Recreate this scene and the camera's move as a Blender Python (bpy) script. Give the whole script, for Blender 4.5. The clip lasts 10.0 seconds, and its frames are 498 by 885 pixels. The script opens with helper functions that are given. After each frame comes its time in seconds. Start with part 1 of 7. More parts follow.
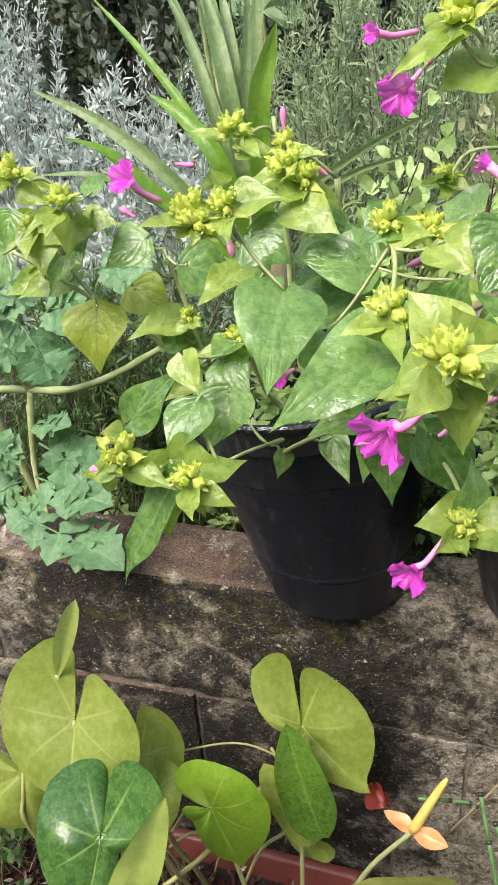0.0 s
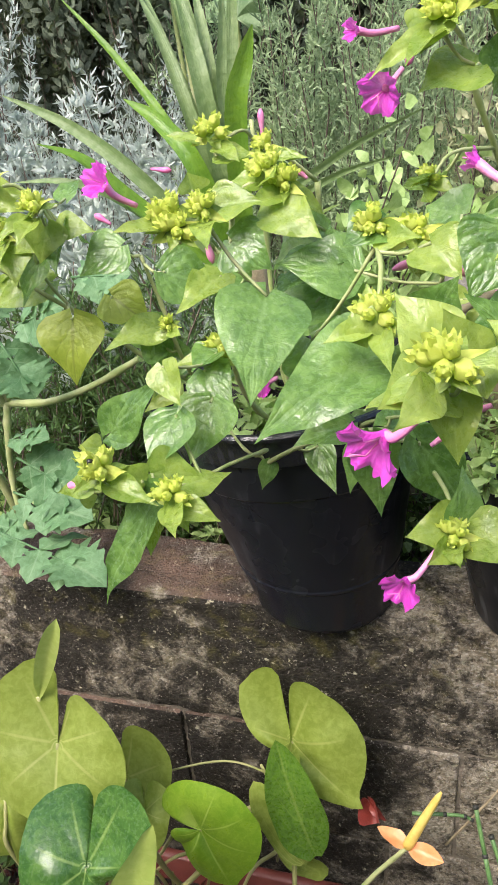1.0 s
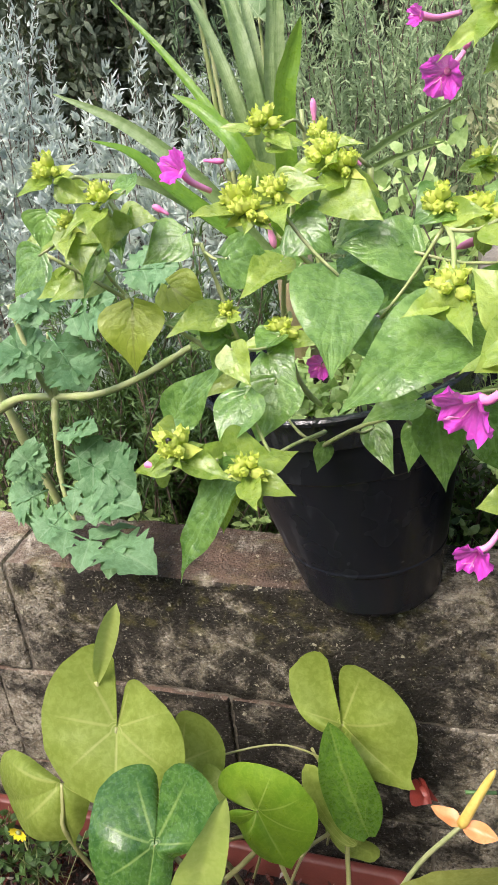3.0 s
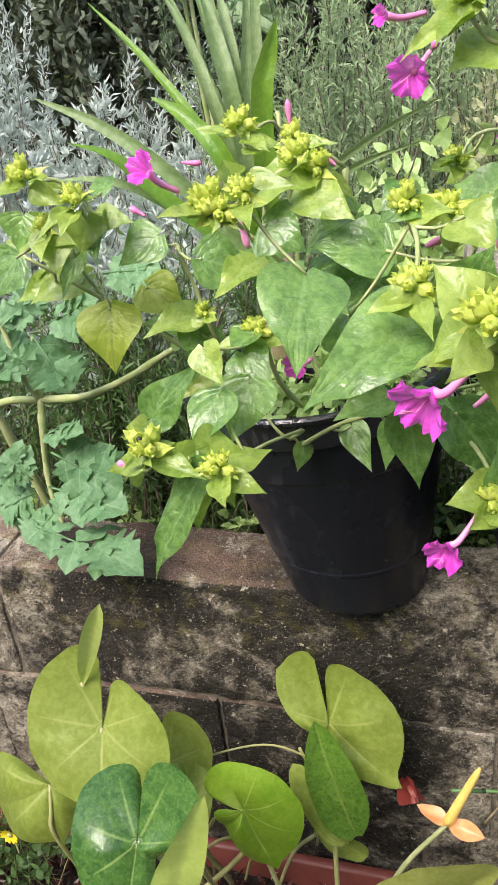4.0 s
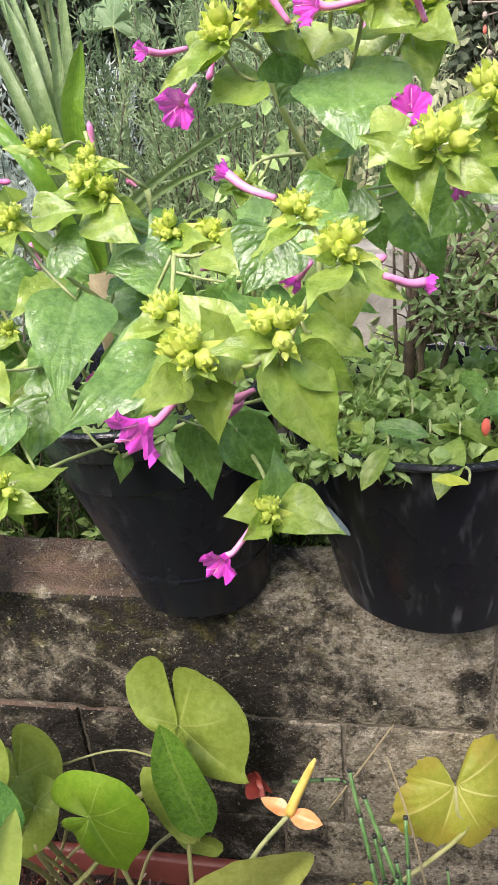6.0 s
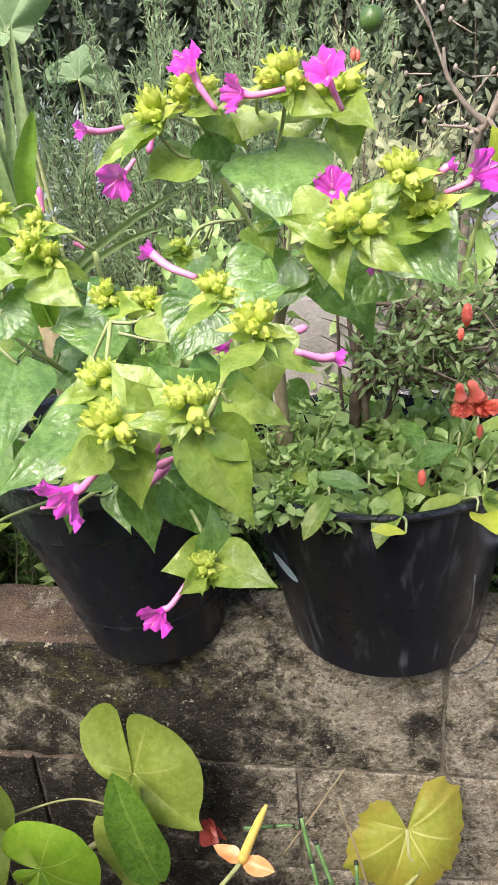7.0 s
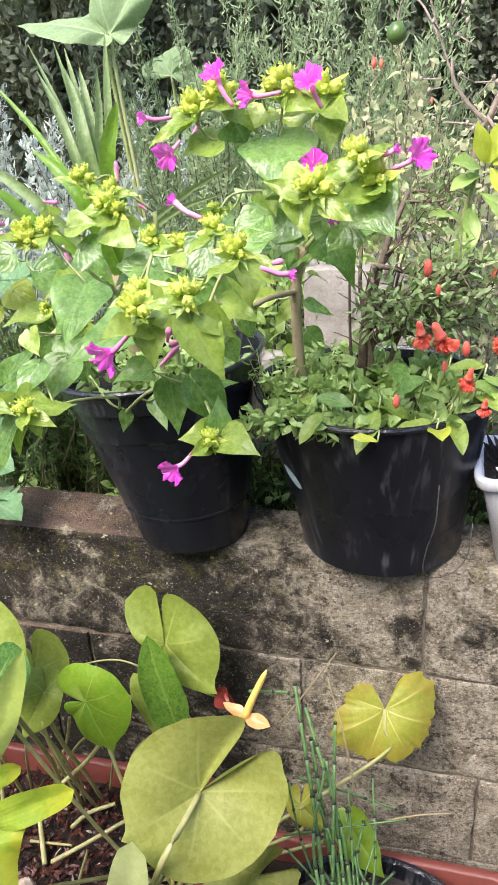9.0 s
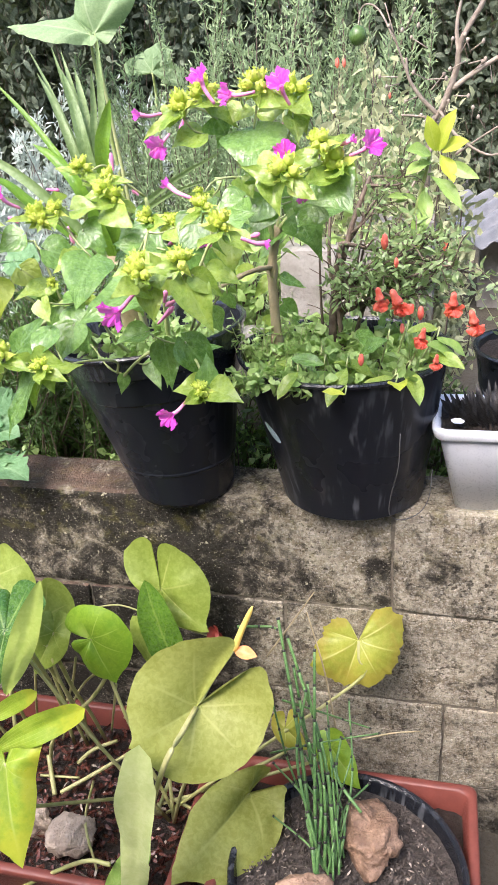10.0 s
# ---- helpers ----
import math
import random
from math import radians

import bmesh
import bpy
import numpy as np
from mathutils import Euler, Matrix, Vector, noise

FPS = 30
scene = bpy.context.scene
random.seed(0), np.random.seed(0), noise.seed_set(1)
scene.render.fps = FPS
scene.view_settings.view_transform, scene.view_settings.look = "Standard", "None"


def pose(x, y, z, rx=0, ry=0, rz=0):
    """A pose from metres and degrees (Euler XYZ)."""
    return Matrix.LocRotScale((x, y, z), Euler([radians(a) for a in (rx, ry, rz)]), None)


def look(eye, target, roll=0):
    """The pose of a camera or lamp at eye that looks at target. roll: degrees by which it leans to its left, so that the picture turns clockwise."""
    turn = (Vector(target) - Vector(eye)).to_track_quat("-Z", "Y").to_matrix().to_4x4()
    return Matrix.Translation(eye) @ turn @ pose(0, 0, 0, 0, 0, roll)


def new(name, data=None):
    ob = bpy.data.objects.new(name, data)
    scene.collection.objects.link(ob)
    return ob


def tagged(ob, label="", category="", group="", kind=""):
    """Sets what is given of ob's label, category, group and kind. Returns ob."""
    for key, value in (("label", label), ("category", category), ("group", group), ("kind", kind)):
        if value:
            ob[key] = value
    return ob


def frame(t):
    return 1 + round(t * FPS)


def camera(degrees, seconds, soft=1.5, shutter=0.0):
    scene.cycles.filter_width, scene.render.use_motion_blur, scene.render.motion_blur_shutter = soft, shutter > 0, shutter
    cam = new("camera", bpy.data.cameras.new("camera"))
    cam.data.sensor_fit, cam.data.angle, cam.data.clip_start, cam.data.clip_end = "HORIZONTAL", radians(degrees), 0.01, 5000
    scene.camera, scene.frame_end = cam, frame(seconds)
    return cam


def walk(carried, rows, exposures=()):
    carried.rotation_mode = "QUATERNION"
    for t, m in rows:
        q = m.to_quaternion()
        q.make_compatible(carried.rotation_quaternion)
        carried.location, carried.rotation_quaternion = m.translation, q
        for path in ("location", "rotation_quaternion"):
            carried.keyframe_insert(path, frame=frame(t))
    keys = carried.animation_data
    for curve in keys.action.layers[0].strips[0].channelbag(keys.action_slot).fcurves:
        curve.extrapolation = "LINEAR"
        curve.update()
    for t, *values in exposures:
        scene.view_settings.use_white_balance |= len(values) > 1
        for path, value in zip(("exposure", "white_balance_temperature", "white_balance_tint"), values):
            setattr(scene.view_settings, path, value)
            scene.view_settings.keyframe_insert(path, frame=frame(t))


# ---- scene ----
cam = camera(36.0, 10.0, 1.2)
PATH = [
    (0, (0.244, -0.776, 1.43), (-0.323, 0.9, 0.499), -4.1),
    (0.5, (0.239, -0.765, 1.425), (-0.295, 0.933, 0.514), -4.2),
    (1, (0.237, -0.758, 1.423), (-0.287, 0.941, 0.507), -4.5),
    (1.5, (0.249, -0.766, 1.413), (-0.245, 0.945, 0.503), -4.5),
    (2, (0.236, -0.779, 1.42), (-0.236, 0.937, 0.506), -4.9),
    (2.5, (0.2, -0.789, 1.417), (-0.324, 0.913, 0.508), -5.5),
    (2.7, (0.198, -0.791, 1.419), (-0.345, 0.903, 0.506), -5.7),
    (4, (0.223, -0.79, 1.414), (-0.338, 0.906, 0.513), -6.6),
    (4.5, (0.236, -0.78, 1.418), (-0.307, 0.916, 0.509), -6.8),
    (5, (0.241, -0.784, 1.414), (-0.272, 0.924, 0.509), -6.9),
    (5.5, (0.269, -0.786, 1.415), (-0.224, 0.922, 0.498), -7.0),
    (6, (0.329, -0.78, 1.429), (-0.027, 0.956, 0.501), -5.2),
    (6.2, (0.342, -0.777, 1.431), (0.032, 0.974, 0.517), -5.0),
    (7.3, (0.387, -0.803, 1.458), (0.094, 0.991, 0.622), -4.4),
    (7.5, (0.413, -0.818, 1.458), (0.105, 0.977, 0.631), -4.1),
    (8, (0.48, -0.862, 1.449), (0.083, 0.917, 0.624), -3.8),
    (8.5, (0.501, -0.905, 1.44), (0.012, 0.841, 0.598), -3.5),
    (9, (0.491, -1.009, 1.457), (-0.013, 0.729, 0.606), -3.5),
    (9.5, (0.497, -1.126, 1.457), (-0.002, 0.608, 0.593), -3.6),
    (10, (0.526, -1.156, 1.467), (0.067, 0.586, 0.598), -4.0),
]
walk(cam, [(t, look(eye, target, roll)) for t, eye, target, roll in PATH], [(0, 0.54, 6400, 15), (6, 0.57, 6400, 15), (7.5, 0.65, 6400, 15), (9, 0.87, 6300, 16), (10, 1.0, 6250, 17)])

# ---- light ----
SKY, SUN = 0.235, 2.85
SUN_EL, SUN_AZ = radians(52), radians(205)
world = bpy.data.worlds.new("sky")
scene.world = world
world.use_nodes = True
wn = world.node_tree
sky = wn.nodes.new("ShaderNodeTexSky")
sky.sky_type, sky.sun_disc = "NISHITA", False
sky.sun_elevation, sky.sun_rotation = SUN_EL, SUN_AZ
sky.air_density, sky.dust_density, sky.ozone_density = 1.0, 4.0, 1.0
wn.links.new(sky.outputs[0], wn.nodes["Background"].inputs[0])
wn.nodes["Background"].inputs[1].default_value = SKY
sun = new("sun", bpy.data.lights.new("sun", "SUN"))
sun.data.energy, sun.data.angle, sun.data.color = SUN, radians(35), (1.0, 0.955, 0.91)
to_sun = Vector((math.sin(SUN_AZ) * math.cos(SUN_EL), math.cos(SUN_AZ) * math.cos(SUN_EL), math.sin(SUN_EL)))
sun.matrix_world = look(to_sun * 20, (0, 0, 0))

# ---- node helpers ----


def node(nt, kind, _op=None, **ins):
    n = nt.nodes.new("ShaderNode" + kind)
    if _op:
        n.operation = _op
    for key, value in ins.items():
        sock = n.inputs[int(key[1:])] if key[0] == "i" and key[1:].isdigit() else n.inputs[key.replace("_", " ")]
        if isinstance(value, bpy.types.NodeSocket):
            nt.links.new(value, sock)
        else:
            sock.default_value = (*value, 1) if isinstance(value, tuple) and len(value) == 3 and sock.type == "RGBA" else value
    return n


def math_(nt, op, a, b=0.0, c=0.0, clamp=False):
    n = node(nt, "Math", op, i0=a, i1=b, i2=c)
    n.use_clamp = clamp
    return n.outputs[0]


def ramp(nt, value, low, high, a=0.0, b=1.0):
    n = node(nt, "MapRange", i0=value, i1=low, i2=high, i3=a, i4=b)
    n.interpolation_type = "SMOOTHSTEP"
    return n.outputs[0]


def mix(nt, fac, a, b, mode="MIX"):
    n = nt.nodes.new("ShaderNodeMix")
    n.data_type, n.blend_type = "RGBA", mode
    for sock, value in ((n.inputs[0], fac), (n.inputs[6], a), (n.inputs[7], b)):
        if isinstance(value, bpy.types.NodeSocket):
            nt.links.new(value, sock)
        else:
            sock.default_value = (*value, 1) if isinstance(value, tuple) else value
    return n.outputs[2]


def noise_(nt, co, scale, detail=3.0, rough=0.55, distort=0.0):
    return node(nt, "TexNoise", Vector=co, Scale=scale, Detail=detail, Roughness=rough, Distortion=distort).outputs[0]


def material(name):
    m = bpy.data.materials.new(name)
    m.use_nodes = True
    nt = m.node_tree
    return m, nt, nt.nodes["Principled BSDF"], nt.nodes["Material Output"]


def put(nt, sock, value):
    if isinstance(value, bpy.types.NodeSocket):
        nt.links.new(value, sock)
    else:
        sock.default_value = (*value, 1) if isinstance(value, tuple) else value


def bump(nt, bsdf, height, strength=0.4, distance=0.002):
    b = node(nt, "Bump", Strength=strength, Distance=distance, Height=height)
    nt.links.new(b.outputs[0], bsdf.inputs["Normal"])


# ---- materials ----


def leaf_material(name, dark, light, vein, veins=0.5, rough=0.32, glow=0.3, pattern="pinnate", stain=None, stained=0.0, ribs=9.0, spec=0.5, island=False, quilt=0.3, relief=0.4):
    m, nt, bsdf, out = material(name)
    geo = node(nt, "NewGeometry")
    pos = geo.outputs["Position"]
    own = geo.outputs["Random Per Island"] if island else node(nt, "ObjectInfo").outputs["Random"]
    fine, broad = noise_(nt, pos, 260.0, 3.0), noise_(nt, pos, 34.0, 3.0, 0.6)
    t = math_(nt, "ADD", math_(nt, "MULTIPLY", own, 0.55), math_(nt, "MULTIPLY", ramp(nt, broad, 0.3, 0.7), 0.45))
    mottle = noise_(nt, pos, 120.0, 3.0, 0.6, 0.5)
    # mottling paints crinkle shading and wet highlights into the leaf colour
    t = math_(nt, "ADD", math_(nt, "MULTIPLY", t, 0.7), ramp(nt, mottle, 0.35, 0.68, -0.12, 0.42))
    col = mix(nt, math_(nt, "MINIMUM", math_(nt, "MAXIMUM", t, 0.0), 1.0), dark, light)
    height = math_(nt, "ADD", math_(nt, "MULTIPLY", fine, 0.35), math_(nt, "MULTIPLY", mottle, 1.5))
    if pattern != "plain":
        uv = node(nt, "UVMap").outputs[0]
        sep = node(nt, "SeparateXYZ", i0=uv)
        u, v = sep.outputs[0], sep.outputs[1]
        side = math_(nt, "MULTIPLY", math_(nt, "ABSOLUTE", math_(nt, "SUBTRACT", u, 0.5)), 2.0)
        if pattern == "pinnate":
            rib = ramp(nt, side, 0.09, 0.02)
            wave = math_(nt, "SUBTRACT", math_(nt, "MULTIPLY", v, ribs), math_(nt, "MULTIPLY", side, 2.6))
            wave = math_(nt, "ADD", wave, math_(nt, "MULTIPLY", noise_(nt, pos, 55.0, 2.0), 1.1))
            tri = math_(nt, "PINGPONG", wave, 0.5)
            lines = math_(nt, "MULTIPLY", ramp(nt, tri, 0.10, 0.0), ramp(nt, side, 0.95, 0.2))
            mask = math_(nt, "MAXIMUM", rib, math_(nt, "MULTIPLY", lines, 0.7))
            puff = ramp(nt, tri, 0.0, 0.35)
        elif pattern == "radial":
            tri = math_(nt, "PINGPONG", math_(nt, "MULTIPLY", math_(nt, "SUBTRACT", u, 0.5), ribs), 0.5)
            wide = math_(nt, "ADD", math_(nt, "MULTIPLY", v, -0.045), 0.075)
            lines = ramp(nt, math_(nt, "DIVIDE", math_(nt, "MULTIPLY", tri, math_(nt, "ADD", v, 0.12)), wide), 0.75, 0.1)
            mask = math_(nt, "MULTIPLY", lines, ramp(nt, v, 0.98, 0.45))
            cells = node(nt, "TexVoronoi", Vector=pos, Scale=95.0)
            cells.feature = "DISTANCE_TO_EDGE"
            mask = math_(nt, "MAXIMUM", mask, math_(nt, "MULTIPLY", ramp(nt, cells.outputs[0], 0.05, 0.0), 0.16))
            puff = ramp(nt, tri, 0.0, 0.4)
        else:
            lines = node(nt, "TexWave", Vector=node(nt, "CombineXYZ", i0=u).outputs[0], Scale=2.2, Distortion=0.8).outputs[1]
            mask = math_(nt, "MULTIPLY", lines, 0.3)
            puff = lines
        col = mix(nt, math_(nt, "MULTIPLY", mask, veins), col, vein)
        height = math_(nt, "ADD", height, math_(nt, "MULTIPLY", puff, quilt))
        if stain:
            edge = math_(nt, "ADD", math_(nt, "MULTIPLY", broad, 0.9), math_(nt, "MULTIPLY", v, 0.5))
            col = mix(nt, math_(nt, "MULTIPLY", ramp(nt, edge, 0.72, 0.95), stained), col, stain)
    put(nt, bsdf.inputs["Base Color"], col)
    put(nt, bsdf.inputs["Roughness"], math_(nt, "ADD", ramp(nt, fine, 0.3, 0.75, rough - 0.06, rough + 0.16), ramp(nt, mottle, 0.58, 0.68, 0.0, -0.1)))
    bsdf.inputs["Specular IOR Level"].default_value = spec
    bump(nt, bsdf, height, relief, 0.0025)
    if glow > 0:
        lit = mix(nt, 0.1 if spec <= 0.12 else 0.35, col, (0.55, 0.75, 0.12), "MIX")
        tl = node(nt, "BsdfTranslucent", Color=lit)
        ms = node(nt, "MixShader", i0=glow, i1=bsdf.outputs[0], i2=tl.outputs[0])
        nt.links.new(ms.outputs[0], out.inputs[0])
    return m


def plain_material(name, a, b, rough=0.5, scale=40.0, grain=300.0, strength=0.35, distance=0.001, metal=0.0, spec=0.5, spread=0.15, islands=False):
    m, nt, bsdf, out = material(name)
    geo = node(nt, "NewGeometry")
    pos = geo.outputs["Position"]
    own = geo.outputs["Random Per Island"] if islands else node(nt, "ObjectInfo").outputs["Random"]
    broad, fine = noise_(nt, pos, scale, 4.0, 0.6), noise_(nt, pos, grain, 3.0)
    t = math_(nt, "ADD", ramp(nt, broad, 0.3, 0.7, 0.0, 0.6), math_(nt, "MULTIPLY", own, 0.4))
    put(nt, bsdf.inputs["Base Color"], mix(nt, t, a, b))
    put(nt, bsdf.inputs["Roughness"], ramp(nt, fine, 0.3, 0.7, max(rough - spread, 0.03), rough + spread))
    bsdf.inputs["Metallic"].default_value = metal
    bsdf.inputs["Specular IOR Level"].default_value = spec
    bump(nt, bsdf, math_(nt, "ADD", fine, math_(nt, "MULTIPLY", broad, 0.6)), strength, distance)
    return m


def concrete_material(name, top=False):
    """Old rough concrete block: pale cement with pebbles, black mould, moss and yellow lichen."""
    m, nt, bsdf, out = material(name)
    pos = node(nt, "NewGeometry").outputs["Position"]
    sep = node(nt, "SeparateXYZ", i0=pos)
    broad, mid, fine = noise_(nt, pos, 4.5, 4.0, 0.6, 0.6), noise_(nt, pos, 22.0, 5.0, 0.65), noise_(nt, pos, 170.0, 4.0, 0.65)
    warped = node(nt, "VectorMath", "ADD", i0=pos, i1=node(nt, "VectorMath", "SCALE", i0=node(nt, "TexNoise", Vector=pos, Scale=85.0, Detail=2.0).outputs[1], Scale=0.005).outputs[0]).outputs[0]
    peb = node(nt, "TexVoronoi", Vector=pos, Scale=290.0)
    grain = node(nt, "SeparateXYZ", i0=peb.outputs["Color"]).outputs[0]
    lumps = node(nt, "TexVoronoi", Vector=warped, Scale=165.0)
    lumps.feature = "DISTANCE_TO_EDGE"
    lump_id = node(nt, "TexVoronoi", Vector=warped, Scale=165.0)
    tone = node(nt, "SeparateXYZ", i0=lump_id.outputs["Color"]).outputs[0]
    gaps = math_(nt, "MULTIPLY", ramp(nt, lumps.outputs[0], 0.17, 0.0), ramp(nt, noise_(nt, pos, 55.0, 4.0, 0.6), 0.40, 0.60))
    col = mix(nt, ramp(nt, mid, 0.3, 0.7), (0.185, 0.153, 0.10), (0.45, 0.40, 0.30))
    col = mix(nt, ramp(nt, tone, 0.55, 1.0, 0.0, 0.4), col, (0.50, 0.45, 0.35))
    # shade in the crevices between lumps, put into the colour
    col = mix(nt, math_(nt, "MULTIPLY", gaps, 0.16), col, (0.05, 0.041, 0.026))
    col = mix(nt, ramp(nt, grain, 0.6, 0.95, 0.0, 0.5), col, (0.58, 0.54, 0.46))
    pits = math_(nt, "MULTIPLY", ramp(nt, noise_(nt, pos, 85.0, 4.0, 0.6), 0.52, 0.64), ramp(nt, noise_(nt, pos, 9.0, 3.0), 0.35, 0.6))
    # pits get their inner shade as dark colour, besides the bump
    col = mix(nt, math_(nt, "MULTIPLY", pits, 0.75), col, (0.045, 0.038, 0.026))
    col = mix(nt, ramp(nt, fine, 0.55, 0.75, 0.0, 0.5), col, (0.06, 0.05, 0.035))
    holes = ramp(nt, noise_(nt, pos, 150.0, 4.0, 0.62), 0.54, 0.66)
    # holes have no relief; their shaded insides are colour only
    col = mix(nt, math_(nt, "MULTIPLY", holes, 0.6), col, (0.042, 0.034, 0.022))
    # mould, heaviest on the stretch under the first pot
    blot = noise_(nt, pos, 19.0, 7.0, 0.74, 0.5)
    along = ramp(nt, sep.outputs[0], 0.33, 0.08, -0.125, 0.035)
    mould = math_(nt, "ADD", math_(nt, "ADD", math_(nt, "MULTIPLY", broad, 0.55), math_(nt, "MULTIPLY", blot, 0.72)), along)
    mould = math_(nt, "SUBTRACT", mould, ramp(nt, sep.outputs[0], -0.26, -0.5, 0.0, 0.10))
    col = mix(nt, ramp(nt, mould, 0.48, 0.68, 0.0, 0.95), col, (0.017, 0.015, 0.012))
    grit = ramp(nt, noise_(nt, pos, 240.0, 3.0, 0.6), 0.60, 0.68)
    col = mix(nt, math_(nt, "MULTIPLY", grit, 0.45), col, (0.52, 0.48, 0.40))
    moss = math_(nt, "MULTIPLY", ramp(nt, noise_(nt, pos, 30.0, 5.0, 0.65), 0.5, 0.68), ramp(nt, sep.outputs[2], 0.60, 0.70))
    col = mix(nt, math_(nt, "MULTIPLY", moss, 0.4), col, (0.15, 0.135, 0.03))
    spots = ramp(nt, noise_(nt, pos, 75.0, 4.0, 0.6), 0.64, 0.72)
    col = mix(nt, math_(nt, "MULTIPLY", spots, 0.7), col, (0.60, 0.56, 0.40))
    if top:
        red = math_(nt, "MULTIPLY", ramp(nt, sep.outputs[0], 0.1, -0.15), ramp(nt, blot, 0.35, 0.62, 0.05, 0.6))
        col = mix(nt, red, col, (0.21, 0.135, 0.095))
    put(nt, bsdf.inputs["Base Color"], col)
    put(nt, bsdf.inputs["Roughness"], ramp(nt, fine, 0.3, 0.7, 0.42, 0.8))
    h = math_(nt, "ADD", math_(nt, "MULTIPLY", fine, 0.8), math_(nt, "MULTIPLY", mid, 1.4))
    h = math_(nt, "SUBTRACT", h, math_(nt, "MULTIPLY", peb.outputs["Distance"], 0.7))
    h = math_(nt, "SUBTRACT", h, math_(nt, "MULTIPLY", pits, 0.8))
    h = math_(nt, "SUBTRACT", h, math_(nt, "MULTIPLY", gaps, 0.3))
    bsdf.inputs["Specular IOR Level"].default_value = 0.2
    bump(nt, bsdf, h, 0.8, 0.0035)
    return m


def black_plastic(name, wet=False):
    """Black nursery plastic, wet, with chalky run marks and scratches."""
    m, nt, bsdf, out = material(name)
    pos = node(nt, "NewGeometry").outputs["Position"]
    stretch = node(nt, "Mapping", Vector=pos)
    stretch.inputs["Scale"].default_value = (1.0, 1.0, 0.010)
    runs = noise_(nt, stretch.outputs[0], 75.0, 2.0, 0.5)
    fine, broad = noise_(nt, pos, 420.0, 3.0), noise_(nt, pos, 9.0, 3.0)
    mark = math_(nt, "MULTIPLY", ramp(nt, runs, 0.52, 0.70), ramp(nt, broad, 0.40, 0.66))
    mark = math_(nt, "ADD", mark, ramp(nt, fine, 0.72, 0.76, 0.0, 0.35))
    put(nt, bsdf.inputs["Base Color"], mix(nt, math_(nt, "MULTIPLY", mark, 0.40), (0.013, 0.015, 0.020), (0.24, 0.25, 0.27)))
    put(nt, bsdf.inputs["Roughness"], ramp(nt, broad, 0.3, 0.7, 0.05 if wet else 0.20, 0.16 if wet else 0.44))
    bsdf.inputs["Specular IOR Level"].default_value = 0.6 if wet else 0.33
    film = noise_(nt, pos, 60.0, 3.0, 0.6, 1.5)
    bump(nt, bsdf, math_(nt, "ADD", math_(nt, "ADD", fine, math_(nt, "MULTIPLY", runs, 2.0)), math_(nt, "MULTIPLY", film, 6.0 if wet else 0.5)), 0.35 if wet else 0.18, 0.0008)
    return m


M_MIRABILIS = leaf_material("four_oclock_leaf", (0.055, 0.155, 0.028), (0.265, 0.455, 0.115), (0.34, 0.53, 0.19), 0.40, 0.20, 0.42, ribs=4.0, spec=0.75)
M_MIRABILIS_PALE = leaf_material("four_oclock_young_leaf", (0.175, 0.29, 0.035), (0.415, 0.53, 0.11), (0.46, 0.58, 0.22), 0.25, 0.28, 0.36, ribs=4.0, spec=0.6, quilt=0.08)
M_MIRABILIS_OLD = leaf_material("four_oclock_old_leaf", (0.22, 0.30, 0.025), (0.36, 0.44, 0.06), (0.12, 0.13, 0.03), 0.45, 0.42, 0.34, ribs=4.0)
M_CALYX = leaf_material("calyx", (0.56, 0.65, 0.07), (0.77, 0.83, 0.22), (0.6, 0.7, 0.2), 0.3, 0.5, 0.45, pattern="plain", island=True)
M_STEM = plain_material("green_stem", (0.26, 0.34, 0.10), (0.46, 0.48, 0.24), 0.45, 60.0, 500.0)
M_STEM_PALE = plain_material("pale_petiole", (0.27, 0.29, 0.09), (0.47, 0.44, 0.21), 0.45, 40.0, 500.0)
M_WOODY = plain_material("woody_stem", (0.20, 0.16, 0.08), (0.36, 0.30, 0.18), 0.7, 50.0, 260.0, 0.6, 0.002)
M_TWIG = plain_material("brown_twig", (0.07, 0.05, 0.035), (0.20, 0.15, 0.11), 0.75, 60.0, 260.0, 0.5, 0.002)
M_BARK = plain_material("pale_bark", (0.20, 0.16, 0.12), (0.40, 0.34, 0.27), 0.7, 60.0, 260.0, 0.6, 0.002)
M_PINK = leaf_material("magenta_petal", (0.86, 0.03, 0.66), (0.98, 0.14, 0.88), (0.9, 0.3, 0.85), 0.3, 0.42, 0.4, ribs=5.0, spec=0.3)
M_TUBE = plain_material("pink_tube", (0.72, 0.17, 0.42), (0.84, 0.38, 0.58), 0.4, 60.0, 500.0)
M_BUD = plain_material("closed_bud", (0.70, 0.14, 0.38), (0.82, 0.34, 0.52), 0.4, 60.0, 500.0)
M_SEED = plain_material("black_seed", (0.012, 0.011, 0.010), (0.03, 0.028, 0.025), 0.35, 300.0, 700.0)
M_ANTH = leaf_material("anthurium_leaf_back", (0.185, 0.255, 0.033), (0.305, 0.38, 0.08), (0.44, 0.46, 0.15), 0.5, 0.46, 0.24, "radial", ribs=7.0, spec=0.35, relief=0.2)
M_ANTH_OLIVE = leaf_material("anthurium_leaf_olive", (0.215, 0.245, 0.04), (0.345, 0.375, 0.10), (0.44, 0.46, 0.15), 0.5, 0.46, 0.24, "radial", ribs=7.0, spec=0.35, relief=0.2)
M_ANTH_DARK = leaf_material("anthurium_leaf_face", (0.03, 0.10, 0.02), (0.13, 0.26, 0.055), (0.35, 0.48, 0.14), 0.5, 0.2, 0.2, "radial", ribs=7.0, relief=0.2)
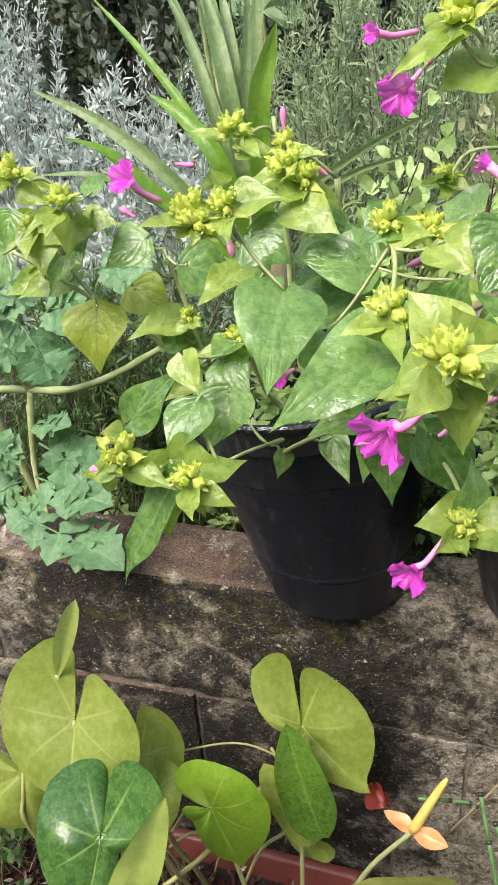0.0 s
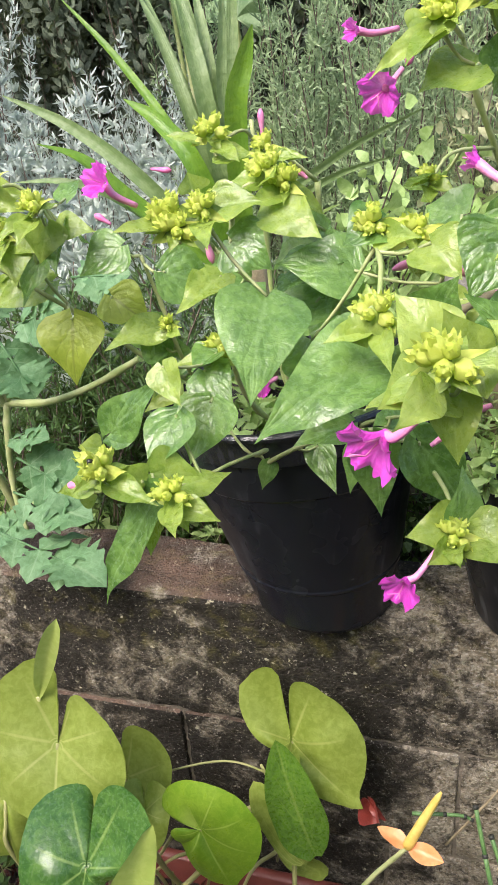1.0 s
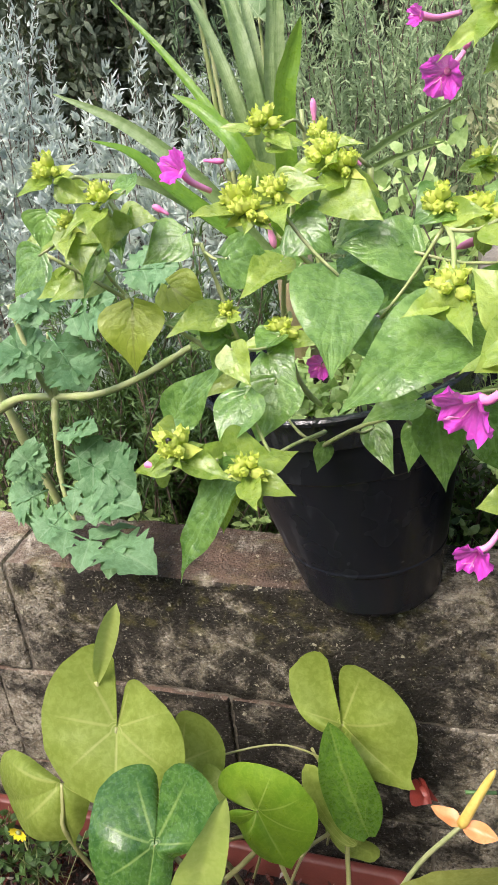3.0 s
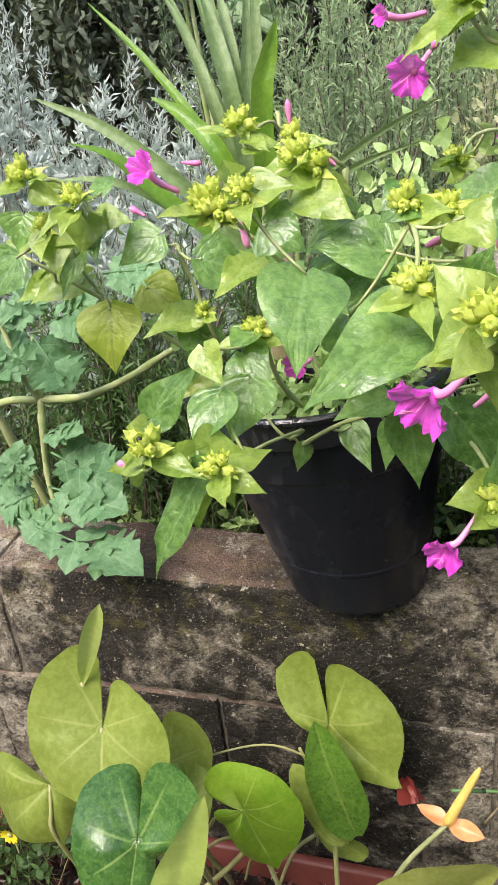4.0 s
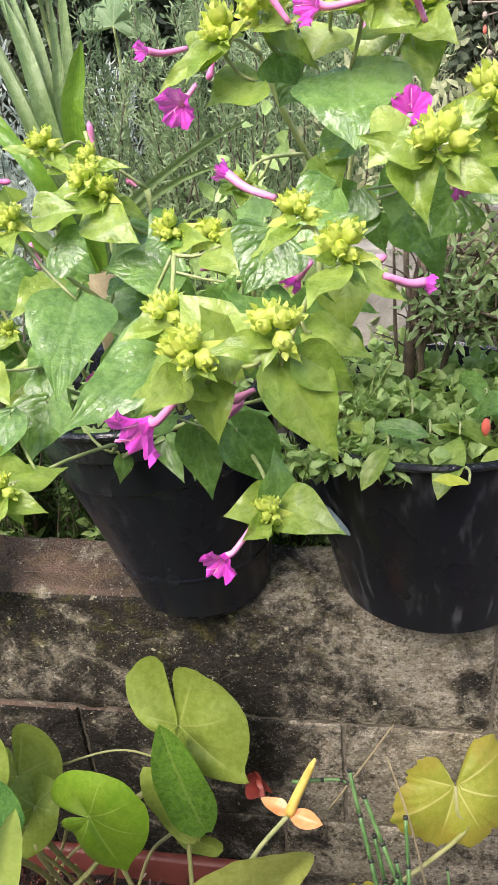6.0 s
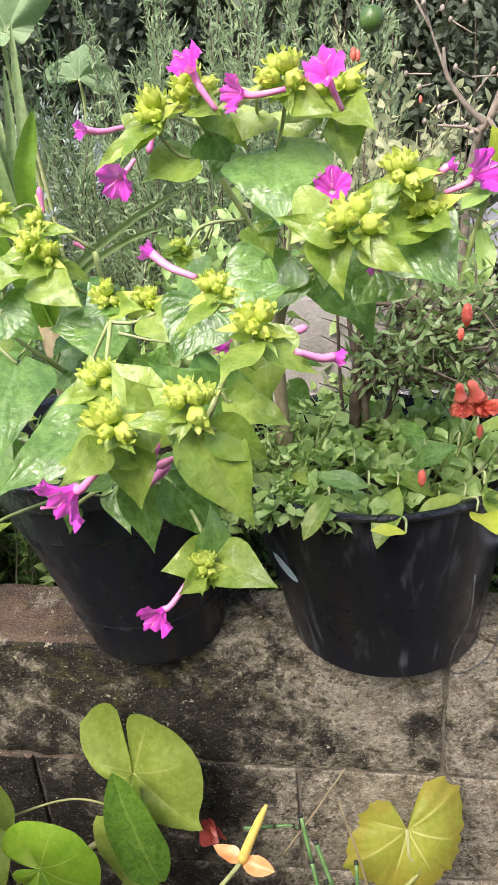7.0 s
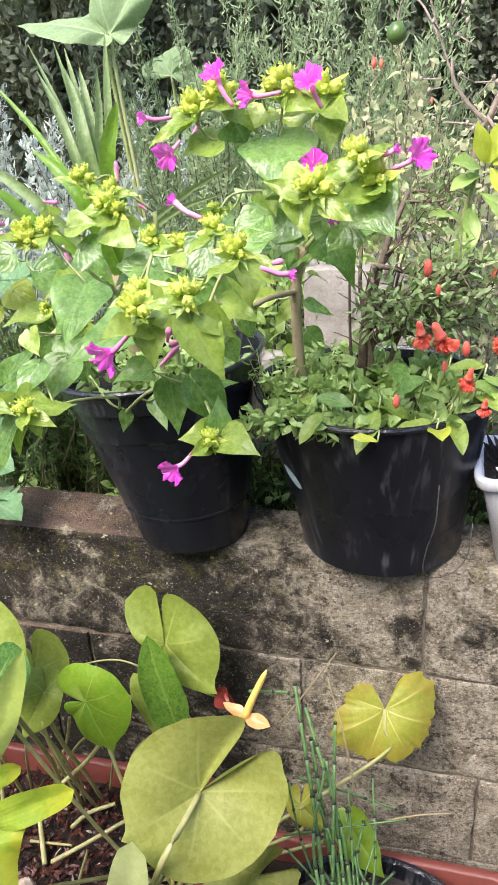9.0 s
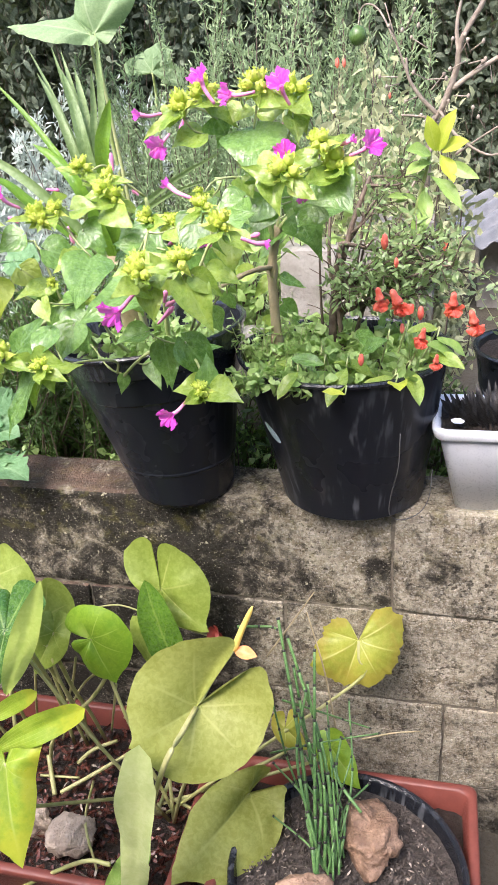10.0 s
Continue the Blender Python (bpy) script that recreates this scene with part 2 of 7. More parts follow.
M_ANTH_GREEN = leaf_material("anthurium_leaf_green", (0.05, 0.13, 0.015), (0.16, 0.30, 0.04), (0.32, 0.42, 0.10), 0.35, 0.28, 0.3, ribs=5.0, relief=0.2)
M_ANTH_LIME = leaf_material("anthurium_leaf_young", (0.16, 0.32, 0.015), (0.29, 0.45, 0.04), (0.5, 0.62, 0.15), 0.55, 0.34, 0.34, "radial", ribs=8.0, relief=0.2)
M_ANTH_YELLOW = leaf_material("anthurium_leaf_yellowing", (0.28, 0.32, 0.03), (0.42, 0.43, 0.065), (0.66, 0.64, 0.22), 0.7, 0.44, 0.28, "radial", (0.34, 0.20, 0.03), 0.4, ribs=8.0, relief=0.2)
M_ANTH_PALE = leaf_material("anthurium_leaf_pale", (0.33, 0.43, 0.09), (0.45, 0.54, 0.15), (0, 0, 0), 0, 0.4, 0.3, "plain", spec=0.4, relief=0.2)
M_ANTH_CREAM = leaf_material("anthurium_leaf_cream", (0.42, 0.50, 0.19), (0.54, 0.60, 0.28), (0, 0, 0), 0, 0.4, 0.3, "plain", spec=0.4, relief=0.2)
M_ANTH_LEMON = leaf_material("anthurium_leaf_lemon", (0.22, 0.36, 0.02), (0.36, 0.48, 0.05), (0.5, 0.58, 0.16), 0.6, 0.34, 0.3, "radial", (0.58, 0.55, 0.04), 0.45, ribs=8.0, relief=0.2)
M_SPADIX = plain_material("spadix", (0.66, 0.42, 0.06), (0.80, 0.62, 0.16), 0.55, 90.0, 900.0, 0.6, 0.0012)
M_SPATHE = plain_material("orange_spathe", (0.62, 0.20, 0.06), (0.76, 0.38, 0.16), 0.42, 50.0, 400.0)
M_SPATHE_RED = plain_material("withered_red_spathe", (0.12, 0.015, 0.012), (0.26, 0.045, 0.03), 0.45, 50.0, 400.0, 0.6)
M_TOMATO = leaf_material("tomato_leaf", (0.09, 0.21, 0.085), (0.21, 0.37, 0.18), (0.34, 0.47, 0.27), 0.4, 0.5, 0.28, ribs=6.0, spec=0.3, quilt=0.1)
M_YUCCA = leaf_material("sword_leaf", (0.14, 0.23, 0.07), (0.27, 0.36, 0.16), (0.36, 0.42, 0.24), 0.25, 0.42, 0.2, "blade", quilt=0.1)
M_YUCCA_LIME = leaf_material("sword_leaf_young", (0.10, 0.24, 0.02), (0.20, 0.36, 0.035), (0.30, 0.44, 0.08), 0.2, 0.32, 0.3, "blade", quilt=0.1)
M_SILVER = leaf_material("silver_foliage", (0.43, 0.50, 0.44), (0.64, 0.70, 0.63), (0, 0, 0), 0, 0.7, 0.36, "plain", island=True, spec=0.1)
M_GREYGREEN = leaf_material("grey_green_foliage", (0.20, 0.29, 0.14), (0.42, 0.52, 0.30), (0, 0, 0), 0, 0.7, 0.38, "plain", island=True, spec=0.12)
M_POME = leaf_material("small_green_foliage", (0.16, 0.26, 0.09), (0.36, 0.46, 0.22), (0, 0, 0), 0, 0.36, 0.25, "plain", island=True)
M_OLIVE = leaf_material("olive_foliage", (0.31, 0.34, 0.17), (0.54, 0.55, 0.34), (0, 0, 0), 0, 0.6, 0.35, "plain", island=True, spec=0.12)
M_WEED = leaf_material("weed_foliage", (0.25, 0.41, 0.10), (0.50, 0.64, 0.27), (0, 0, 0), 0, 0.42, 0.3, "plain", island=True)
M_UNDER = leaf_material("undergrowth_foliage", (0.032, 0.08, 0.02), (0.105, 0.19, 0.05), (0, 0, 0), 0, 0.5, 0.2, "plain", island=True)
M_FAR = leaf_material("far_foliage", (0.05, 0.07, 0.048), (0.155, 0.185, 0.12), (0, 0, 0), 0, 0.6, 0.1, "plain", island=True, spec=0.2)
M_BIGLEAF = leaf_material("broad_pale_leaf", (0.17, 0.27, 0.12), (0.30, 0.41, 0.21), (0.5, 0.58, 0.36), 0.5, 0.5, 0.28, "radial", ribs=7.0, spec=0.3, relief=0.2)
M_YOUNG = leaf_material("young_lemon_leaf", (0.42, 0.52, 0.04), (0.58, 0.63, 0.08), (0.65, 0.70, 0.2), 0.3, 0.36, 0.36, ribs=6.0, quilt=0.08)
M_LIMBGREEN = leaf_material("lemon_leaf", (0.19, 0.34, 0.06), (0.34, 0.47, 0.13), (0.42, 0.55, 0.22), 0.3, 0.36, 0.30, ribs=6.0, quilt=0.08)
M_RED = leaf_material("red_petal", (0.90, 0.11, 0.08), (0.98, 0.30, 0.22), (0.85, 0.2, 0.12), 0.3, 0.42, 0.28, "plain", spec=0.35, island=True)
M_HORSE = plain_material("horsetail_green", (0.05, 0.13, 0.035), (0.15, 0.28, 0.09), 0.36, 70.0, 700.0)
M_HORSE_NODE = plain_material("horsetail_node", (0.012, 0.014, 0.010), (0.05, 0.05, 0.04), 0.5, 100.0, 500.0)
M_CONCRETE = concrete_material("old_concrete")
M_CONCRETE_TOP = concrete_material("old_concrete_top", True)
M_MORTAR = plain_material("mortar", (0.07, 0.058, 0.042), (0.28, 0.245, 0.19), 0.85, 30.0, 200.0, 0.9, 0.005)
M_BLACK = black_plastic("black_plastic")
M_BLACK_WET = black_plastic("wet_black_plastic", True)
M_WHITE = plain_material("white_plastic", (0.78, 0.81, 0.87), (0.86, 0.88, 0.92), 0.36, 14.0, 300.0, 0.25)
M_TERRA = plain_material("terracotta_plastic", (0.125, 0.032, 0.024), (0.205, 0.056, 0.040), 0.48, 16.0, 300.0, 0.3)
M_SOIL = plain_material("wet_soil", (0.010, 0.007, 0.005), (0.045, 0.030, 0.02), 0.62, 70.0, 300.0, 1.0, 0.008)
M_GRIT = plain_material("gritty_soil", (0.018, 0.014, 0.012), (0.11, 0.09, 0.075), 0.75, 90.0, 420.0, 1.0, 0.006)
M_CHIPS = plain_material("bark_chips", (0.022, 0.010, 0.008), (0.16, 0.050, 0.032), 0.32, 60.0, 300.0, 0.7, 0.002, islands=True)
M_PALECHIPS = plain_material("pale_chips", (0.20, 0.15, 0.10), (0.55, 0.48, 0.40), 0.6, 60.0, 300.0, 0.6, 0.002, islands=True)
M_CRUMBS = plain_material("soil_crumbs", (0.022, 0.018, 0.015), (0.13, 0.105, 0.085), 0.75, 60.0, 300.0, 0.7, 0.002, islands=True)
M_STONE = plain_material("tan_stone", (0.15, 0.085, 0.05), (0.46, 0.30, 0.20), 0.6, 45.0, 160.0, 1.0, 0.005)
M_STONE_PALE = plain_material("pale_stone", (0.22, 0.165, 0.12), (0.54, 0.44, 0.35), 0.6, 26.0, 160.0, 1.0, 0.005)
M_GROUND = plain_material("earth", (0.035, 0.03, 0.02), (0.13, 0.11, 0.075), 0.85, 6.0, 120.0, 1.0, 0.01)
M_RUBBLE = plain_material("pale_masonry", (0.17, 0.155, 0.13), (0.40, 0.38, 0.34), 0.8, 14.0, 150.0, 0.7, 0.004)
# dull colour for the unseen wall that blocks low sky light
M_SKY_BLOCK = plain_material("sky_block_paint", (0.16, 0.15, 0.13), (0.28, 0.26, 0.23), 0.8, 3.0, 120.0, 0.5, 0.004)
M_ROOF = plain_material("grey_fibre_cement", (0.13, 0.135, 0.145), (0.24, 0.245, 0.255), 0.75, 10.0, 200.0, 0.5, 0.003)
M_WIRE = plain_material("grey_wire", (0.05, 0.05, 0.05), (0.13, 0.13, 0.125), 0.45, 60.0, 500.0)
M_LABEL = plain_material("pale_blue_sticker", (0.42, 0.60, 0.68), (0.72, 0.84, 0.88), 0.35, 120.0, 600.0, 0.1)
M_YELLOW = plain_material("yellow_petal", (0.72, 0.52, 0.01), (0.85, 0.70, 0.03), 0.5, 90.0, 500.0)
M_GREENFRUIT = plain_material("green_fruit", (0.05, 0.11, 0.02), (0.12, 0.20, 0.05), 0.35, 40.0, 400.0)

# ---- mesh helpers ----


def origin(ob):
    p = Vector((0, 0, 0))
    while ob is not None:
        p += ob.location
        ob = ob.parent
    return p


class Mesh:
    """Gathers vertices, faces, one uv pair for each vertex and a material index for each face."""

    def __init__(self):
        self.v, self.f, self.uv, self.mi = [], [], [], []

    def add(self, verts, faces, uv=None, mi=0):
        n = len(self.v)
        self.v += [tuple(p) for p in verts]
        self.f += [tuple(i + n for i in face) for face in faces]
        self.uv += uv if uv else [(0.5, 0.5)] * len(verts)
        self.mi += [mi] * len(faces)
        return self

    def data(self, name, mats, shift=Vector((0, 0, 0)), smooth=True):
        me = bpy.data.meshes.new(name)
        co = np.array(self.v, dtype=float) - np.array(shift)
        me.from_pydata(co.tolist(), [], self.f)
        lay = me.uv_layers.new(name="UVMap")
        loops = np.empty(len(me.loops), dtype=np.int32)
        me.loops.foreach_get("vertex_index", loops)
        lay.data.foreach_set("uv", np.array(self.uv, dtype=np.float32)[loops].ravel())
        me.polygons.foreach_set("material_index", np.array(self.mi, dtype=np.int32))
        me.polygons.foreach_set("use_smooth", np.full(len(self.f), smooth))
        for m in mats:
            me.materials.append(m)
        me.update()
        return me

    def under(self, name, mats, parent, label="", smooth=True, crisp=0):
        """One mesh object under a thing or a part; the vertices are in world metres."""
        ob = new(name, self.data(name, mats if isinstance(mats, list) else [mats], origin(parent), smooth))
        if crisp:
            ob.data.set_sharp_from_angle(angle=radians(crisp))
        ob.parent = parent
        return tagged(ob, label)

    def alone(self, name, mats, label="", category="", kind="", smooth=True, group=""):
        ob = new(name, self.data(name, mats if isinstance(mats, list) else [mats], smooth=smooth))
        return tagged(ob, label, category, group, kind)


def thing(name, at, label, category, group="", kind=""):
    ob = new(name)
    ob.location, ob.empty_display_size = at, 0.05
    return tagged(ob, label, category, group, kind)


def glide(points, n):
    """n points on a smooth line through the given points."""
    p = [Vector(q) for q in points]
    p = [p[0] * 2 - p[1]] + p + [p[-1] * 2 - p[-2]]
    out, spans = [], len(p) - 3
    for i in range(n):
        s = i / (n - 1) * spans
        k = min(int(s), spans - 1)
        t = s - k
        a, b, c, d = p[k:k + 4]
        out.append(0.5 * ((2 * b) + (c - a) * t + (2 * a - 5 * b + 4 * c - d) * t * t + (3 * b - a - 3 * c + d) * t ** 3))
    return out


def tube(mesh, pts, radii, sides=6, mi=0, cap=True):
    """A round tube along pts; radii is one number, a pair (first, last) or one for each point."""
    n = len(pts)
    if isinstance(radii, (int, float)):
        radii = [radii] * n
    elif len(radii) == 2 and n != 2:
        radii = [radii[0] + (radii[1] - radii[0]) * i / (n - 1) for i in range(n)]
    pts = [Vector(p) for p in pts]
    verts, uv = [], []
    ref = Vector((0.3, 0.9, 0.2))
    for i, p in enumerate(pts):
        d = (pts[min(i + 1, n - 1)] - pts[max(i - 1, 0)]).normalized()
        a = d.cross(ref)
        a = a.normalized() if a.length > 1e-4 else d.orthogonal().normalized()
        b = d.cross(a)
        for k in range(sides):
            w = 2 * math.pi * k / sides
            verts.append(p + (a * math.cos(w) + b * math.sin(w)) * radii[i])
            uv.append((k / sides, i / (n - 1)))
    faces = [(i * sides + k, i * sides + (k + 1) % sides, (i + 1) * sides + (k + 1) % sides, (i + 1) * sides + k) for i in range(n - 1) for k in range(sides)]
    if cap:
        faces += [tuple(range(sides))[::-1], tuple(range((n - 1) * sides, n * sides))]
    return mesh.add(verts, faces, uv, mi)


def lathe(mesh, centre, profile, sides=48, mi=0, wob=None):
    """Turns a profile of (radius, height) round the upright axis at centre."""
    verts, uv = [], []
    c = Vector(centre)
    for i, (r, z) in enumerate(profile):
        for k in range(sides):
            w = 2 * math.pi * k / sides
            q = r * (1 + (wob(w, z) if wob else 0))
            verts.append(c + Vector((q * math.cos(w), q * math.sin(w), z)))
            uv.append((k / sides, i / len(profile)))
    n = len(profile)
    faces = [(i * sides + k, i * sides + (k + 1) % sides, (i + 1) * sides + (k + 1) % sides, (i + 1) * sides + k) for i in range(n - 1) for k in range(sides)]
    return mesh.add(verts, faces, uv, mi)


def lump(mesh, centre, size, seed=0, rough=0.25, rings=10, sides=14, mi=0, turn=0.0):
    """A stone-like lump."""
    verts, c = [], Vector(centre)
    rot = Matrix.Rotation(turn, 3, "Z")
    for i in range(rings + 1):
        a = math.pi * i / rings
        for k in range(sides):
            w = 2 * math.pi * k / sides
            d = Vector((math.sin(a) * math.cos(w), math.sin(a) * math.sin(w), math.cos(a)))
            s = 1 + rough * noise.noise(d * 1.3 + Vector((seed * 7.1, seed * 3.3, 0))) + rough * 0.35 * noise.noise(d * 4 + Vector((seed, 0, 9))) + rough * 0.14 * noise.noise(d * 10 + Vector((0, seed, 4)))
            verts.append(c + rot @ Vector((d.x * size[0], d.y * size[1], d.z * size[2])) * s)
    faces = [(i * sides + k, (i + 1) * sides + k, (i + 1) * sides + (k + 1) % sides, i * sides + (k + 1) % sides) for i in range(rings) for k in range(sides)]
    return mesh.add(verts, faces, None, mi)


def frame_of(base, tip, facing, roll=0.0):
    y = (Vector(tip) - Vector(base)).normalized()
    z = Vector(facing) - y * y.dot(Vector(facing))
    z = z.normalized() if z.length > 1e-3 else y.orthogonal().normalized()
    z = Matrix.Rotation(radians(roll), 3, y) @ z
    return y.cross(z), y, z


DELTOID_S = [0, 0.03, 0.08, 0.15, 0.24, 0.36, 0.5, 0.64, 0.78, 0.9, 1.0]
DELTOID_W = [0.10, 0.52, 0.82, 0.97, 1.0, 0.90, 0.70, 0.48, 0.27, 0.10, 0.0]


def blade(mesh, base, tip, width, facing=(0.1, -0.65, 0.75), roll=0.0, peak=0.3, heart=0.06, fold=0.25, droop=0.12, ruffle=0.04, rows=9, cols=6, teeth=0, mi=0, rng=random, crinkle=0.02, point=0.95, deltoid=False):
    """A leaf from base to tip: pointed, widest at peak, folded along its midrib, drooping and a little ruffled."""
    base, tip = Vector(base), Vector(tip)
    x, y, z = frame_of(base, tip, facing, roll)
    ln = (tip - base).length
    ph, bend = rng.uniform(0, 6.28), rng.uniform(-0.09, 0.09)
    a = peak / (1 - peak) * point
    top = (peak ** a) * ((1 - peak) ** point)
    verts, uv = [], []
    for i in range(rows + 1):
        s = i / rows
        s = s * (1.15 - 0.15 * s) if i < rows else 1.0
        s = min(s, 1.0)
        w = (max(s, 0.012) ** a) * (max(1 - s, 0.0) ** point) / top * width / 2
        if deltoid:
            w = float(np.interp(s, DELTOID_S, DELTOID_W)) * width / 2
        if teeth:
            w *= 1 + 0.42 * math.sin(s * teeth * 6.283) * (1 - s)
        for k in range(cols + 1):
            u = 2 * k / cols - 1
            along = s * ln - heart * ln * abs(u) * (1 - s) ** 5
            if teeth:
                along += 0.05 * ln * abs(u) * (1 - s)
            lift = fold * abs(u) * w - droop * ln * (s - 0.35) ** 2 + ruffle * ln * (abs(u) ** 2) * math.sin(ph + s * 9 + (2 if u > 0 else 0)) * min(1, 3 * (1 - s))
            p = base + y * along + x * (u * w + bend * ln * s * s)
            verts.append(p + z * (lift + crinkle * ln * noise.noise(p * (3.2 / max(width, 0.01)))))
            uv.append((0.5 + u / 2, s))
    n = cols + 1
    faces = [(i * n + k, i * n + k + 1, (i + 1) * n + k + 1, (i + 1) * n + k) for i in range(rows) for k in range(cols)]
    return mesh.add(verts, faces, uv, mi)


HEART_A = [0, 5, 12, 26, 46, 70, 90, 110, 130, 145, 158, 167, 172, 175.5, 177.5, 179.2]
HEART_R = [1.0, 0.90, 0.80, 0.745, 0.715, 0.70, 0.70, 0.705, 0.72, 0.725, 0.715, 0.69, 0.64, 0.52, 0.32, 0.04]


def heart(mesh, joint, tip, wide=1.0, facing=(0.1, -0.8, 0.5), roll=0.0, cup=0.10, fold=0.0, curl=0.08, wave=0.03, lobes=1.0, rings=7, steps=42, mi=0, rng=random, left=1.0, right=1.0):
    """A heart-shaped leaf round the joint of its stalk: the tip one way, two lobes and a cleft the other."""
    joint, tip = Vector(joint), Vector(tip)
    x, y, z = frame_of(joint, tip, facing, roll)
    ln, ph = (tip - joint).length, rng.uniform(0, 6.28)
    verts, uv = [joint.copy()], [(0.5, 0.0)]
    for j in range(1, rings + 1):
        q = j / rings
        for k in range(steps + 1):
            e = 2 * k / steps - 1
            th = math.copysign(179.2 * (1 - (1 - abs(e)) ** 1.6), e)
            r = float(np.interp(abs(th), HEART_A, HEART_R)) * ln * q
            k_lobe = min(max((abs(th) - 55) / 70, 0), 1)
            r *= 1 + (lobes - 1) * k_lobe * k_lobe * (3 - 2 * k_lobe)
            a = radians(th)
            r *= 1 + q * (0.06 * noise.noise(Vector((math.cos(a) * 2.5, math.sin(a) * 2.5, ph))) + 0.025 * noise.noise(Vector((math.cos(a) * 8, math.sin(a) * 8, ph))))
            side = left if th > 0 else right
            px, py = math.sin(a) * r * wide * (side + (1 - side) * k_lobe), math.cos(a) * r
            lift = cup * abs(px) * 0.6 + fold * abs(px) - curl * ln * q ** 3 * (0.5 + 0.5 * math.cos(a)) + wave * ln * q * q * math.sin(3 * a + ph) + 0.006 * ln * math.sin(9 * a) * q
            p = joint + x * px + y * py
            verts.append(p + z * (lift + 0.05 * ln * q * noise.noise(p * 22)))
            uv.append((0.5 + th / 360, q))
    n = steps + 1
    faces = [(0, 1 + k, 2 + k) for k in range(steps)]
    faces += [(1 + (j - 1) * n + k, 1 + j * n + k, 2 + j * n + k, 2 + (j - 1) * n + k) for j in range(1, rings) for k in range(steps)]
    return mesh.add(verts, faces, uv, mi)


LOBE_A = [0, 0.03, 0.08, 0.16, 0.3, 0.5, 0.7, 0.88, 1.0]
LOBE_R = [1.0, 0.91, 0.865, 0.85, 0.86, 0.89, 0.93, 0.98, 1.0]
ROUND_A = [0, 0.25, 0.5, 0.72, 0.87, 0.96, 1.0]
ROUND_R = [1.0, 0.995, 0.97, 0.90, 0.76, 0.48, 0.03]


def lobed(mesh, joint, tip, lobe_l, lobe_r, wide=(1.0, 1.0), facing=(0.1, -0.85, 0.45), fold=0.15, puff=0.07, wave=0.03, rag=0.015, blunt=1.0, rings=10, steps=54, mi=0, rng=random):
    """A heart-shaped leaf that hangs from its joint: a tip, and two lobes that may rise, fold or differ."""
    joint, tip = Vector(joint), Vector(tip)
    x, y, z = frame_of(joint, tip, facing)
    ln, ph = (tip - joint).length, rng.uniform(0, 6.28)
    gap = math.degrees((Vector(lobe_l) - joint).angle(Vector(lobe_r) - joint))
    sweep = min(50.0, max(14.0, gap * 0.5 - 1.5)) * blunt
    spokes = []
    for side, lobe, broad in ((1, Vector(lobe_l), wide[0]), (-1, Vector(lobe_r), wide[1])):
        across = (x * side + z * fold).normalized()
        up = across.cross(y) * side
        d = lobe - joint
        out = math.degrees(math.atan2(d.dot(across), d.dot(y))) % 360
        far, rise = math.hypot(d.dot(across), d.dot(y)), d.dot(up)
        half = []
        for k in range(steps + 1):
            f = (k / steps) ** 1.05 * (out + sweep)
            if f <= out:
                g = f / out
                b = g * g * (3 - 2 * g)
                r = float(np.interp(g, LOBE_A, LOBE_R)) * (ln * (1 - b) + far * b) * (1 + (broad - 1) * math.sin(math.pi * min(1.0, g * 1.1)))
            else:
                g = 1.0
                r = far * float(np.interp((f - out) / sweep, ROUND_A, ROUND_R))
            a = radians(f)
            r *= 1 + rag * min(1.0, 6 * g) * (noise.noise(Vector((math.cos(a) * 3, side * math.sin(a) * 3, ph))) + 0.8 * noise.noise(Vector((math.cos(a) * 9, side * math.sin(a) * 9, ph))))
            half.append((side * f, y * math.cos(a) * r + across * math.sin(a) * r, up * rise * g ** 1.5 * r / max(far, 1e-6) * min(1.0, g * 1.2), up, g))
        spokes.append(half)
    line = spokes[0][:0:-1] + spokes[1]
    verts, uv = [joint.copy()], [(0.5, 0.0)]
    for j in range(1, rings + 1):
        q = j / rings
        for th, flat, rise, up, g in line:
            a = radians(th)
            lift = puff * ln * math.sin(math.pi * q) * (0.35 + math.sin(math.pi * g)) + wave * ln * q * q * math.sin(3 * a + ph) - 0.10 * ln * q ** 3 * max(0.0, math.cos(a)) + 0.004 * ln * q * math.sin(11 * a)
            p = joint + flat * q + rise * q * q + up * lift
            verts.append(p + up * 0.03 * ln * q * noise.noise(p * 26))
            uv.append((0.5 + max(-178.0, min(178.0, th)) / 360, q))
    n = len(line)
    faces = [(0, 1 + k, 2 + k) for k in range(n - 1)]
    faces += [(1 + (j - 1) * n + k, 1 + j * n + k, 2 + j * n + k, 2 + (j - 1) * n + k) for j in range(1, rings) for k in range(n - 1)]
    return mesh.add(verts, faces, uv, mi)


